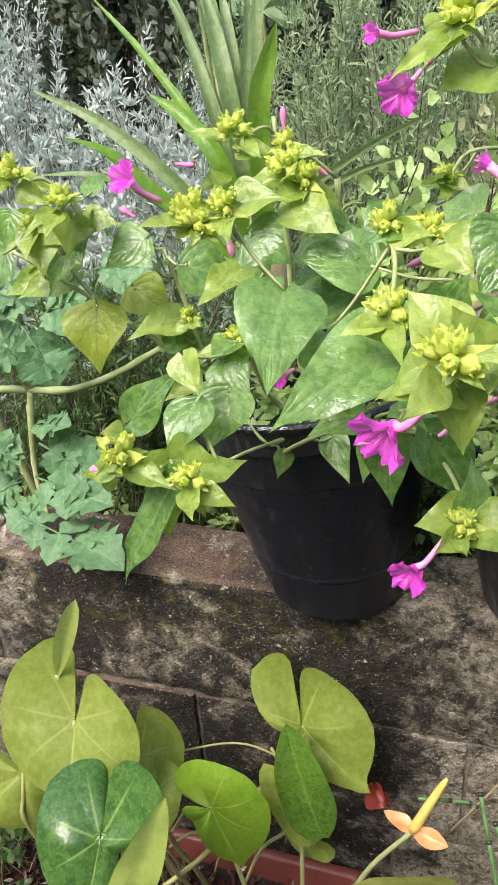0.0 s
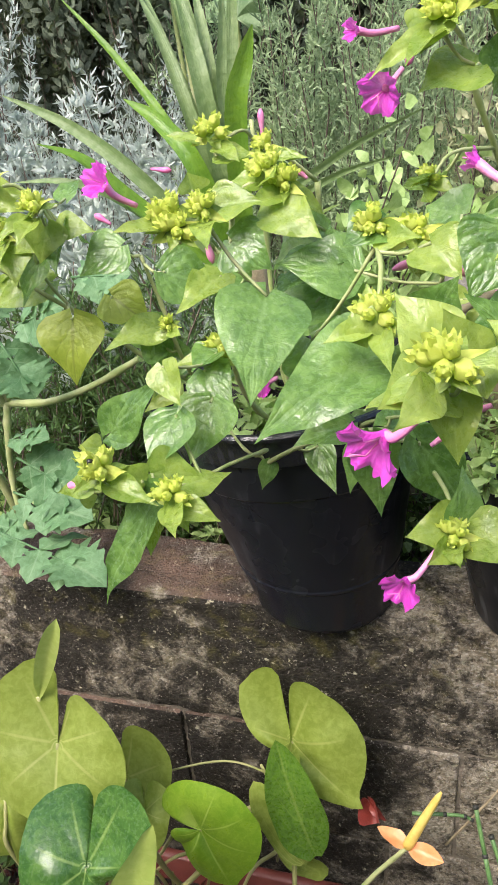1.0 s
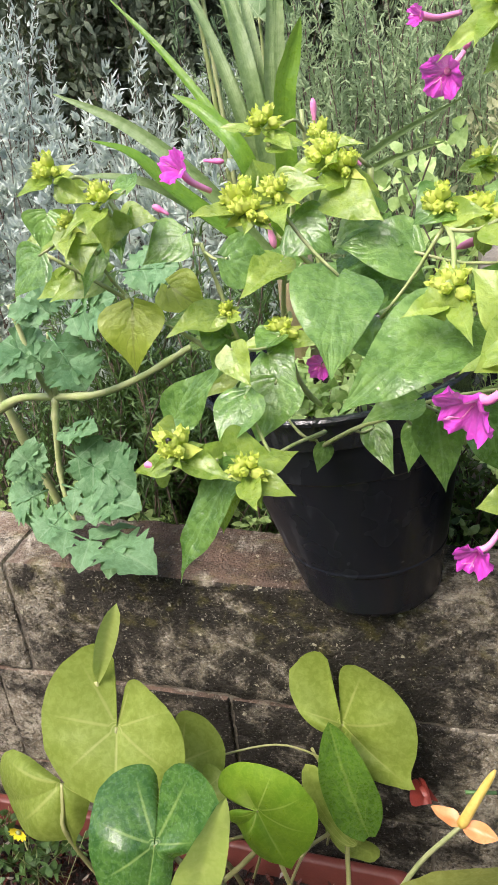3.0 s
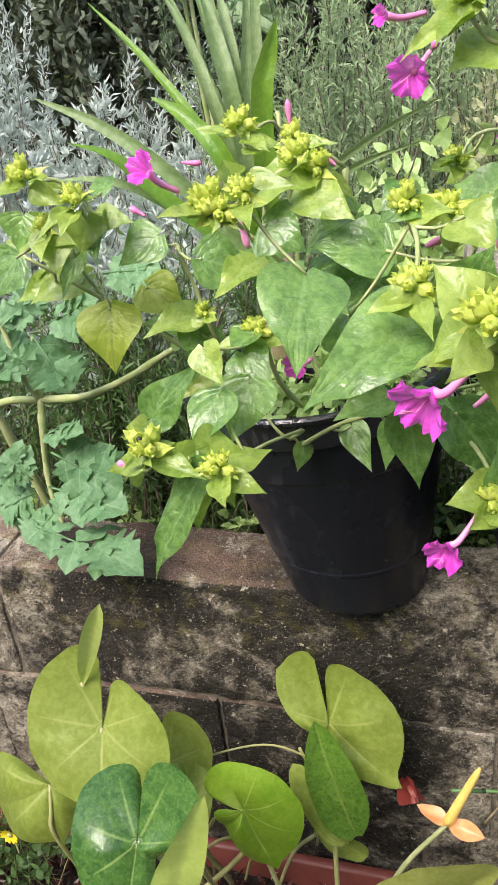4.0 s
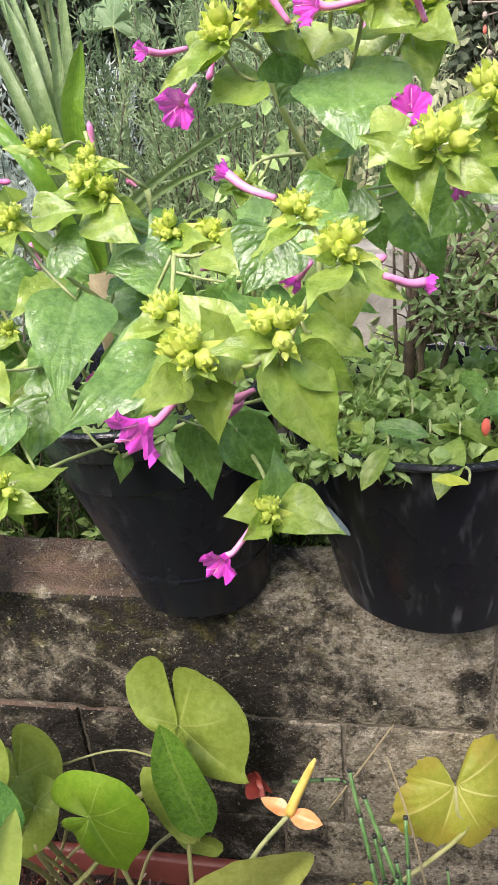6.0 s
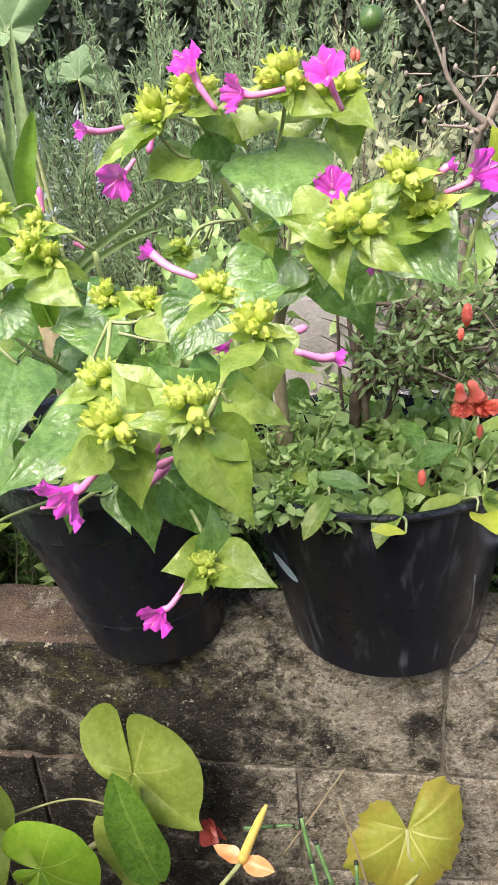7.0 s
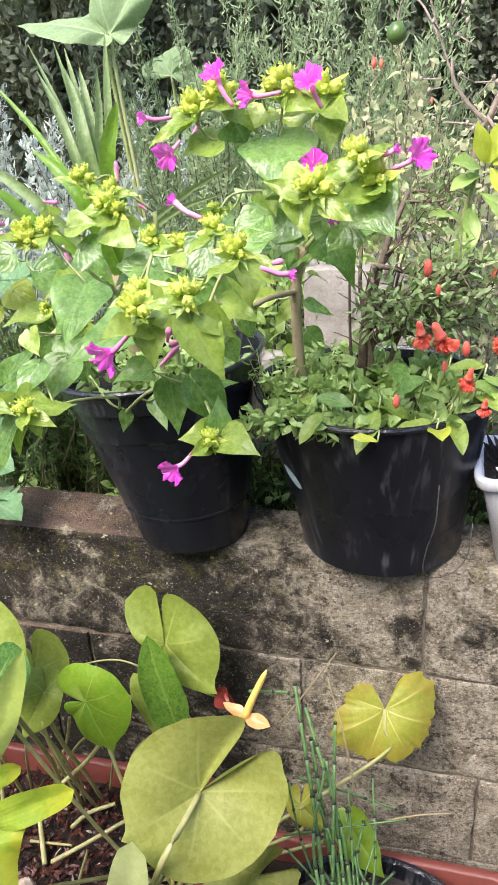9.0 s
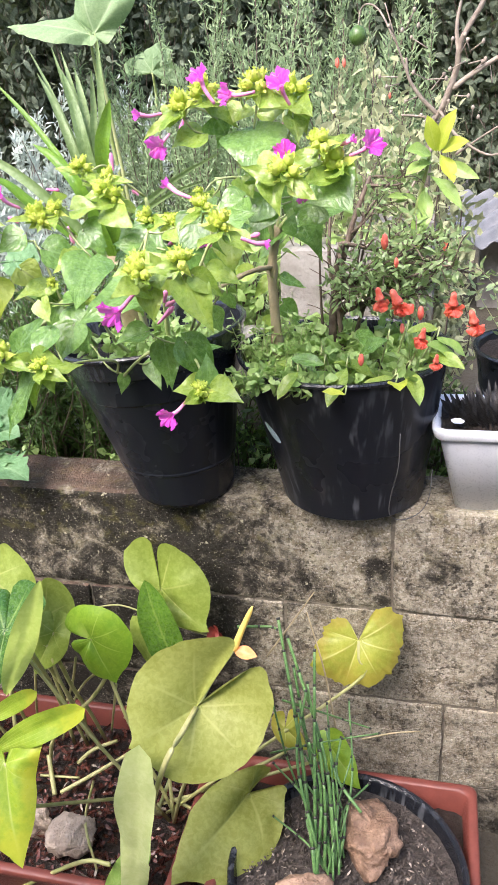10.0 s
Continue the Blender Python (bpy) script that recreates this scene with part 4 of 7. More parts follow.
flower(first, (0.260, -0.260, 1.274), (0.278, -0.270, 1.294), 0.013)
flower(second, (0.168, -0.165, 1.386), (0.184, -0.150, 1.402), 0.018)
flower(second, (0.150, -0.179, 1.428), (0.181, -0.154, 1.427), 0.008)
flower(second, (0.245, -0.215, 1.471), (0.265, -0.215, 1.436), 0.014)
flower(second, (0.340, -0.215, 1.460), (0.352, -0.205, 1.430), 0.016)
flower(second, (0.274, -0.215, 1.446), (0.314, -0.215, 1.446), 0.014)
flower(second, (0.344, -0.209, 1.383), (0.344, -0.189, 1.353), 0.015)
flower(second, (0.452, -0.220, 1.388), (0.422, -0.219, 1.373), 0.017)
flower(second, (0.429, -0.220, 1.392), (0.406, -0.220, 1.385), 0.006)
flower(second, (0.376, -0.270, 1.334), (0.363, -0.260, 1.353), 0.009)
bud(first, (0.032, -0.170, 1.293), (0.037, -0.170, 1.269))
bud(first, (-0.082, -0.100, 1.287), (-0.097, -0.100, 1.296))
bud(first, (0.046, -0.020, 1.346), (0.045, -0.020, 1.372))
bud(first, (0.237, -0.380, 1.246), (0.240, -0.380, 1.260))
bud(first, (0.253, -0.380, 1.250), (0.238, -0.380, 1.242))
bud(first, (0.183, -0.260, 1.255), (0.183, -0.260, 1.238))
bud(first, (0.093, -0.050, 1.314), (0.084, -0.050, 1.322))
bud(first, (-0.069, -0.020, 1.323), (-0.048, -0.020, 1.321))
bud(first, (-0.024, -0.330, 1.147), (-0.036, -0.330, 1.148))
bud(first, (0.259, -0.360, 1.253), (0.282, -0.360, 1.263))
bud(first, (0.223, -0.370, 1.219), (0.244, -0.370, 1.239))
bud(first, (0.311, -0.290, 1.296), (0.328, -0.290, 1.301))
bud(first, (-0.218, -0.120, 1.285), (-0.193, -0.120, 1.285))
bud(first, (0.216, -0.200, 1.285), (0.184, -0.200, 1.272))
bud(second, (0.189, -0.100, 1.416), (0.183, -0.100, 1.402))
bud(second, (0.307, -0.080, 1.436), (0.314, -0.080, 1.421))
bud(second, (0.314, -0.050, 1.402), (0.311, -0.050, 1.382))
leaf(first, (0.276, -0.420, 1.282), (0.303, -0.430, 1.226), 0.042, M_MIRABILIS_PALE)
leaf(first, (0.286, -0.420, 1.286), (0.316, -0.410, 1.262), 0.026, M_MIRABILIS_PALE)
leaf(first, (0.285, -0.360, 1.277), (0.322, -0.360, 1.262), 0.031, M_MIRABILIS_PALE)
leaf(first, (0.244, -0.280, 1.106), (0.247, -0.262, 1.148), 0.036, M_MIRABILIS)
leaf(first, (0.224, -0.330, 1.263), (0.196, -0.320, 1.291), 0.045, M_MIRABILIS_PALE)
leaf(first, (0.183, -0.320, 1.262), (0.182, -0.310, 1.294), 0.031, M_MIRABILIS_PALE)
leaf(first, (0.107, -0.270, 1.273), (0.108, -0.350, 1.232), 0.066, M_MIRABILIS)
leaf(first, (0.189, -0.290, 1.246), (0.118, -0.370, 1.219), 0.070, M_MIRABILIS)
leaf(first, (0.173, -0.226, 1.146), (0.184, -0.240, 1.084), 0.044, M_MIRABILIS)
leaf(first, (-0.117, -0.140, 1.209), (-0.114, -0.160, 1.149), 0.068, M_MIRABILIS_OLD)
leaf(first, (0.026, -0.260, 1.175), (0.013, -0.300, 1.142), 0.045, M_MIRABILIS)
leaf(first, (0.041, -0.220, 1.168), (0.031, -0.250, 1.125), 0.059, M_MIRABILIS)
leaf(first, (0.025, -0.310, 1.130), (0.014, -0.320, 1.082), 0.034, M_MIRABILIS_PALE)
leaf(first, (0.040, -0.310, 1.131), (0.047, -0.320, 1.106), 0.023, M_MIRABILIS_PALE)
leaf(first, (0.019, -0.320, 1.150), (0.003, -0.330, 1.163), 0.027, M_MIRABILIS_PALE)
leaf(first, (0.039, -0.300, 1.135), (0.070, -0.260, 1.127), 0.032, M_MIRABILIS_PALE)
leaf(first, (0.016, -0.250, 1.210), (0.034, -0.270, 1.186), 0.032, M_MIRABILIS_PALE)
leaf(first, (-0.006, -0.170, 1.262), (0.042, -0.150, 1.239), 0.052, M_MIRABILIS)
leaf(first, (-0.052, -0.150, 1.278), (-0.086, -0.170, 1.259), 0.047, M_MIRABILIS)
leaf(first, (-0.092, -0.100, 1.219), (-0.052, -0.110, 1.191), 0.050, M_MIRABILIS_OLD)
leaf(first, (0.054, -0.170, 1.288), (0.090, -0.180, 1.271), 0.052, M_MIRABILIS)
leaf(first, (0.044, -0.170, 1.314), (0.082, -0.170, 1.320), 0.038, M_MIRABILIS_PALE)
leaf(first, (0.083, -0.150, 1.311), (0.129, -0.170, 1.290), 0.045, M_MIRABILIS_PALE)
leaf(first, (0.004, -0.030, 1.335), (0.041, -0.030, 1.336), 0.038, M_MIRABILIS_PALE)
leaf(first, (0.133, -0.250, 1.235), (0.169, -0.270, 1.201), 0.063, M_MIRABILIS)
leaf(first, (0.088, -0.130, 1.252), (0.141, -0.150, 1.265), 0.054, M_MIRABILIS)
leaf(first, (0.112, -0.100, 1.229), (0.163, -0.130, 1.209), 0.068, M_MIRABILIS)
leaf(first, (0.043, -0.100, 1.238), (0.009, -0.110, 1.251), 0.045, M_MIRABILIS)
leaf(first, (-0.030, -0.130, 1.179), (-0.057, -0.130, 1.201), 0.045, M_MIRABILIS)
leaf(first, (0.031, -0.200, 1.187), (0.058, -0.220, 1.166), 0.043, M_MIRABILIS)
leaf(first, (0.039, -0.190, 1.199), (0.022, -0.210, 1.191), 0.041, M_MIRABILIS)
leaf(first, (0.158, -0.250, 1.170), (0.120, -0.270, 1.159), 0.038, M_MIRABILIS)
leaf(first, (-0.137, -0.180, 1.295), (-0.128, -0.200, 1.258), 0.045, M_MIRABILIS_PALE)
leaf(first, (-0.101, -0.180, 1.304), (-0.106, -0.190, 1.273), 0.038, M_MIRABILIS_PALE)
leaf(first, (-0.096, -0.170, 1.301), (-0.063, -0.170, 1.299), 0.027, M_MIRABILIS_PALE)
leaf(first, (-0.152, -0.170, 1.329), (-0.122, -0.170, 1.326), 0.027, M_MIRABILIS_PALE)
leaf(first, (-0.169, -0.170, 1.305), (-0.175, -0.180, 1.277), 0.041, M_MIRABILIS)
leaf(first, (-0.186, -0.170, 1.269), (-0.216, -0.180, 1.234), 0.054, M_MIRABILIS)
leaf(first, (-0.027, -0.310, 1.130), (-0.033, -0.330, 1.148), 0.027, M_MIRABILIS_PALE)
leaf(first, (-0.022, -0.300, 1.163), (-0.034, -0.310, 1.169), 0.023, M_MIRABILIS_PALE)
leaf(first, (0.033, -0.190, 1.330), (0.030, -0.190, 1.343), 0.027, M_MIRABILIS_PALE)
leaf(first, (0.214, -0.280, 1.248), (0.230, -0.300, 1.297), 0.056, M_MIRABILIS)
leaf(first, (0.273, -0.350, 1.263), (0.239, -0.360, 1.307), 0.041, M_MIRABILIS)
leaf(first, (0.283, -0.320, 1.259), (0.288, -0.330, 1.303), 0.052, M_MIRABILIS)
leaf(first, (0.228, -0.400, 1.271), (0.200, -0.430, 1.274), 0.045, M_MIRABILIS_PALE)
leaf(first, (0.232, -0.410, 1.268), (0.239, -0.420, 1.235), 0.029, M_MIRABILIS_PALE)
leaf(first, (0.244, -0.400, 1.283), (0.249, -0.420, 1.272), 0.041, M_MIRABILIS_PALE)
leaf(first, (0.210, -0.246, 1.156), (0.252, -0.240, 1.094), 0.050, M_MIRABILIS)
leaf(first, (0.243, -0.280, 1.107), (0.205, -0.300, 1.111), 0.043, M_MIRABILIS_PALE)
leaf(first, (0.248, -0.280, 1.107), (0.297, -0.310, 1.101), 0.045, M_MIRABILIS_PALE)
leaf(first, (0.180, -0.230, 1.314), (0.158, -0.250, 1.300), 0.045, M_MIRABILIS)
leaf(first, (0.213, -0.250, 1.303), (0.233, -0.270, 1.285), 0.041, M_MIRABILIS_PALE)
leaf(first, (0.230, -0.150, 1.300), (0.201, -0.130, 1.302), 0.050, M_MIRABILIS)
leaf(first, (0.239, -0.170, 1.290), (0.273, -0.190, 1.282), 0.054, M_MIRABILIS)
leaf(first, (0.119, -0.110, 1.281), (0.077, -0.100, 1.250), 0.054, M_MIRABILIS)
leaf(first, (0.258, -0.290, 1.316), (0.237, -0.310, 1.286), 0.056, M_MIRABILIS)
leaf(first, (0.270, -0.310, 1.266), (0.238, -0.330, 1.270), 0.054, M_MIRABILIS)
leaf(first, (0.245, -0.370, 1.260), (0.229, -0.380, 1.303), 0.045, M_MIRABILIS_PALE)
leaf(first, (0.302, -0.320, 1.307), (0.307, -0.340, 1.267), 0.047, M_MIRABILIS_PALE)
leaf(first, (0.273, -0.250, 1.304), (0.313, -0.240, 1.318), 0.045, M_MIRABILIS)
leaf(first, (0.149, -0.150, 1.258), (0.087, -0.160, 1.268), 0.063, M_MIRABILIS)
leaf(first, (0.115, -0.120, 1.226), (0.048, -0.130, 1.201), 0.072, M_MIRABILIS)
leaf(first, (0.027, -0.320, 1.137), (-0.026, -0.340, 1.051), 0.042, M_MIRABILIS)
leaf(first, (0.018, -0.300, 1.145), (0.054, -0.280, 1.130), 0.045, M_MIRABILIS_PALE)
leaf(first, (-0.065, -0.200, 1.124), (-0.010, -0.200, 1.175), 0.045, M_MIRABILIS)
leaf(first, (0.111, -0.100, 1.279), (0.072, -0.120, 1.252), 0.045, M_MIRABILIS)
leaf(second, (0.302, -0.180, 1.405), (0.305, -0.230, 1.361), 0.086, M_MIRABILIS)
leaf(second, (0.233, -0.170, 1.402), (0.197, -0.190, 1.391), 0.056, M_MIRABILIS_PALE)
leaf(second, (0.341, -0.230, 1.370), (0.314, -0.250, 1.353), 0.049, M_MIRABILIS_PALE)
leaf(second, (0.376, -0.220, 1.372), (0.366, -0.230, 1.351), 0.041, M_MIRABILIS_PALE)
leaf(second, (0.342, -0.280, 1.359), (0.350, -0.300, 1.322), 0.032, M_MIRABILIS_PALE)
leaf(second, (0.394, -0.230, 1.352), (0.430, -0.260, 1.317), 0.068, M_MIRABILIS)
leaf(second, (0.347, -0.160, 1.413), (0.357, -0.180, 1.386), 0.031, M_MIRABILIS_PALE)
leaf(second, (0.288, -0.170, 1.431), (0.276, -0.180, 1.413), 0.045, M_MIRABILIS_PALE)
leaf(second, (0.251, -0.160, 1.418), (0.263, -0.160, 1.396), 0.050, M_MIRABILIS)
leaf(second, (0.264, -0.140, 1.403), (0.245, -0.150, 1.382), 0.045, M_MIRABILIS)
leaf(second, (0.316, -0.150, 1.427), (0.312, -0.160, 1.406), 0.045, M_MIRABILIS_PALE)
leaf(second, (0.353, -0.150, 1.425), (0.364, -0.160, 1.395), 0.036, M_MIRABILIS_PALE)
leaf(second, (0.206, -0.180, 1.431), (0.197, -0.190, 1.411), 0.036, M_MIRABILIS_PALE)
leaf(second, (0.376, -0.200, 1.316), (0.358, -0.220, 1.294), 0.054, M_MIRABILIS)
leaf(second, (0.348, -0.150, 1.295), (0.367, -0.160, 1.262), 0.054, M_MIRABILIS)
leaf(second, (0.304, -0.150, 1.317), (0.283, -0.160, 1.289), 0.054, M_MIRABILIS)
leaf(second, (0.278, -0.160, 1.344), (0.292, -0.170, 1.321), 0.036, M_MIRABILIS_PALE)
leaf(second, (0.390, -0.200, 1.360), (0.372, -0.210, 1.332), 0.045, M_MIRABILIS)
leaf(second, (0.412, -0.220, 1.354), (0.433, -0.230, 1.346), 0.036, M_MIRABILIS_PALE)
leaf(second, (0.336, -0.140, 1.385), (0.322, -0.150, 1.364), 0.045, M_MIRABILIS)
leaf(second, (0.288, -0.200, 1.328), (0.255, -0.220, 1.305), 0.045, M_MIRABILIS)
leaf(second, (0.305, -0.150, 1.306), (0.292, -0.170, 1.274), 0.045, M_MIRABILIS)
leaf(second, (0.345, -0.120, 1.328), (0.368, -0.140, 1.229), 0.056, M_MIRABILIS)
leaf(second, (0.300, -0.150, 1.355), (0.272, -0.160, 1.336), 0.041, M_MIRABILIS)
leaf(second, (0.380, -0.200, 1.358), (0.422, -0.220, 1.314), 0.054, M_MIRABILIS)


def fill_leaves(plant, n, size, drop=-0.25):
    """Further leaves along the stems, pointing outward."""
    rng = plant.rng
    mid = sum(plant.nodes, Vector()) / len(plant.nodes)
    picks = [q for q in plant.nodes if 1.08 < q.z < 1.33 and q.y > -0.19]
    for _ in range(n):
        q = rng.choice(picks)
        d = (q - mid) * 4 + Vector((rng.uniform(-1, 1), rng.uniform(-0.8, 0.9), rng.uniform(-0.7, 0.6)))
        d.z += drop
        d.normalize()
        ln = size * rng.uniform(0.6, 1.25)
        b = q + d * rng.uniform(0.008, 0.03) + Vector((0, 0.03, -0.01))
        leaf(plant, b, b + d * ln, ln * rng.uniform(0.55, 0.75), rng.choice([M_MIRABILIS, M_MIRABILIS, M_MIRABILIS_PALE]))


fill_leaves(first, 34, 0.055)
fill_leaves(second, 22, 0.046)

# ---- things: anthuriums in the trough ----
anthurium = thing("anthurium", (0.0, -0.26, 0.24), "anthurium with large pale heart-shaped leaves in a terracotta trough", "plant")
ANTH_ROOTS = [Vector((-0.24, -0.15, 0.21)), Vector((-0.145, -0.10, 0.21)), Vector((0.06, -0.22, 0.21))]
anth_rng = random.Random(8)


def anthurium_leaf(joint, tip, lobe_l, lobe_r, wide, mat, fold=0.15, rag=0.015, puff=0.07, blunt=1.0):
    m = Mesh()
    lobed(m, joint, tip, lobe_l, lobe_r, wide, (0.15, -0.85, 0.45), fold, puff, 0.03, rag, blunt, rng=anth_rng)
    ob = m.under("leaf", mat, anthurium)
    j = Vector(joint)
    root = min(ANTH_ROOTS, key=lambda q: (q - j).length) + Vector((anth_rng.uniform(-0.03, 0.03), anth_rng.uniform(-0.03, 0.03), 0))
    s = Mesh()
    out = Vector((anth_rng.uniform(-0.012, 0.012), 0.035 if mat in (M_ANTH_DARK, M_ANTH_LIME) else -0.030, -0.062)) * min(1.0, (Vector(tip) - j).length / 0.085)
    tube(s, glide([root, root.lerp(j + out, 0.5) + Vector((0, -0.012, 0.01)), j + out, j + out * 0.45 + Vector((0, -0.004, 0)), j], 18), (0.0036, 0.0026), 7)
    s.under("leaf_stalk", M_STEM_PALE, anthurium)
    return ob


def bare_stalk(points, radii=(0.0030, 0.0022)):
    m = Mesh()
    tube(m, glide(points, 16), radii, 7)
    m.under("leaf_stalk", M_STEM_PALE, anthurium)


def tongue_leaf(base, tip, width, mat, facing=(0.0, -0.9, 0.4), peak=0.58, point=0.42):
    """A leaf seen with its rounded end curled up."""
    m = Mesh()
    blade(m, base, tip, width, facing, 0, peak, 0.0, 0.22, 0.1, 0.03, 16, 10, 0, 0, anth_rng, 0.02, point)
    m.under("leaf", mat, anthurium)


anthurium_leaf((0.051, -0.069, 0.611), (0.148, -0.115, 0.558), (0.001, -0.040, 0.699), (0.076, -0.055, 0.704), (0.22, 1.0), M_ANTH, 0.28, 0.015, 0.09)
anthurium_leaf((-0.189, -0.220, 0.721), (-0.172, -0.290, 0.649), (-0.225, -0.190, 0.814), (-0.156, -0.200, 0.777), (1.0, 1.22), M_ANTH, 0.05, 0.015, 0.07)
anthurium_leaf((-0.155, -0.150, 0.586), (-0.138, -0.180, 0.539), (-0.192, -0.140, 0.610), (-0.114, -0.130, 0.653), (0.9, 1.0), M_ANTH, 0.15, 0.015, 0.07)
anthurium_leaf((-0.083, -0.360, 0.733), (-0.082, -0.420, 0.673), (-0.148, -0.310, 0.757), (-0.025, -0.330, 0.792), (0.9, 0.3), M_ANTH_DARK, 0.25, 0.015, 0.07)
tongue_leaf((-0.056, -0.430, 0.679), (0.022, -0.390, 0.854), 0.040, M_ANTH_PALE, (0.4, -0.8, 0.4), 0.5, 0.8)
anthurium_leaf((-0.030, -0.210, 0.602), (0.010, -0.230, 0.520), (-0.061, -0.210, 0.565), (-0.066, -0.190, 0.647), (1.0, 1.0), M_ANTH_LIME, 0.2, 0.015, 0.07)
anthurium_leaf((0.199, -0.338, 0.608), (0.124, -0.425, 0.601), (0.246, -0.310, 0.725), (0.311, -0.320, 0.675), (1.12, 1.15), M_ANTH_OLIVE, 0.04, 0.015, 0.07)
bare_stalk([(0.200, -0.342, 0.610), (0.191, -0.392, 0.605), (0.179, -0.432, 0.590), (0.126, -0.390, 0.436), (0.062, -0.240, 0.220)], (0.0040, 0.0046))
anthurium_leaf((0.418, -0.080, 0.547), (0.396, -0.120, 0.471), (0.358, -0.080, 0.564), (0.490, -0.030, 0.549), (1.35, 1.12), M_ANTH_YELLOW, 0.05, 0.13, 0.07)
anthurium_leaf((0.232, -0.220, 0.287), (0.156, -0.410, 0.291), (0.273, -0.200, 0.340), (0.304, -0.220, 0.307), (0.55, 0.95), M_ANTH_OLIVE, 0.2, 0.015, 0.07)
anthurium_leaf((-0.103, -0.410, 0.511), (-0.050, -0.510, 0.407), (-0.176, -0.400, 0.564), (-0.046, -0.385, 0.558), (0.8, 0.5), M_ANTH_LEMON, 0.2, 0.015, 0.07, 0.75)
tongue_leaf((-0.124, -0.400, 0.523), (0.025, -0.375, 0.626), 0.046, M_ANTH_LEMON)
tongue_leaf((-0.146, -0.370, 0.555), (-0.057, -0.360, 0.623), 0.030, M_ANTH_LEMON)
anthurium_leaf((-0.307, -0.200, 0.571), (-0.290, -0.240, 0.489), (-0.425, -0.180, 0.484), (-0.270, -0.200, 0.546), (1.0, 0.9), M_ANTH, 0.12, 0.015, 0.07)
tongue_leaf((0.096, -0.155, 0.509), (0.038, -0.130, 0.669), 0.070, M_ANTH_GREEN, (0.1, -0.9, 0.4), 0.42, 0.75)
tongue_leaf((0.079, -0.150, 0.483), (0.007, -0.125, 0.585), 0.046, M_ANTH, (0.0, -0.9, 0.4), 0.5, 0.5)
anthurium_leaf((0.294, -0.160, 0.397), (0.337, -0.180, 0.370), (0.280, -0.150, 0.425), (0.315, -0.150, 0.430), (0.6, 0.6), M_ANTH_YELLOW)
anthurium_leaf((0.375, -0.160, 0.367), (0.433, -0.206, 0.320), (0.350, -0.150, 0.385), (0.390, -0.150, 0.400), (0.6, 0.6), M_ANTH_LIME)
anthurium_leaf((-0.106, -0.200, 0.599), (-0.130, -0.250, 0.543), (-0.134, -0.180, 0.623), (-0.089, -0.180, 0.628), (0.7, 0.7), M_ANTH, 0.3, 0.015, 0.07)


tongue_leaf((0.104, -0.465, 0.306), (0.161, -0.455, 0.628), 0.062, M_ANTH_CREAM, (0.0, -0.75, 0.65))
tongue_leaf((0.030, -0.420, 0.232), (0.100, -0.380, 0.323), 0.05, M_LIMBGREEN)
bare_stalk([(0.043, -0.410, 0.306), (-0.015, -0.410, 0.296), (-0.176, -0.400, 0.160)], (0.004, 0.0035))
tongue_leaf((0.034, -0.125, 0.458), (0.065, -0.100, 0.629), 0.022, M_ANTH)
tongue_leaf((0.035, -0.125, 0.463), (0.106, -0.120, 0.428), 0.034, M_ANTH)
bare_stalk([(0.036, -0.125, 0.461), (0.004, -0.140, 0.433), (-0.021, -0.160, 0.368)])
m = Mesh()
blade(m, (-0.215, -0.2, 0.765), (-0.168, -0.21, 0.900), 0.023, (0.3, -0.9, 0.2), 0, 0.62, 0.0, 0.5, 0.05, 0.01, 12, 6, point=0.5)
m.under("young_leaf", M_ANTH_PALE, anthurium, "narrow half-rolled young leaf")
m = Mesh()
tube(m, glide([(-0.22, -0.25, 0.22), (-0.22, -0.2, 0.5), (-0.215, -0.2, 0.77)], 14), (0.004, 0.003), 7)
m.under("leaf_stalk", M_STEM_PALE, anthurium)


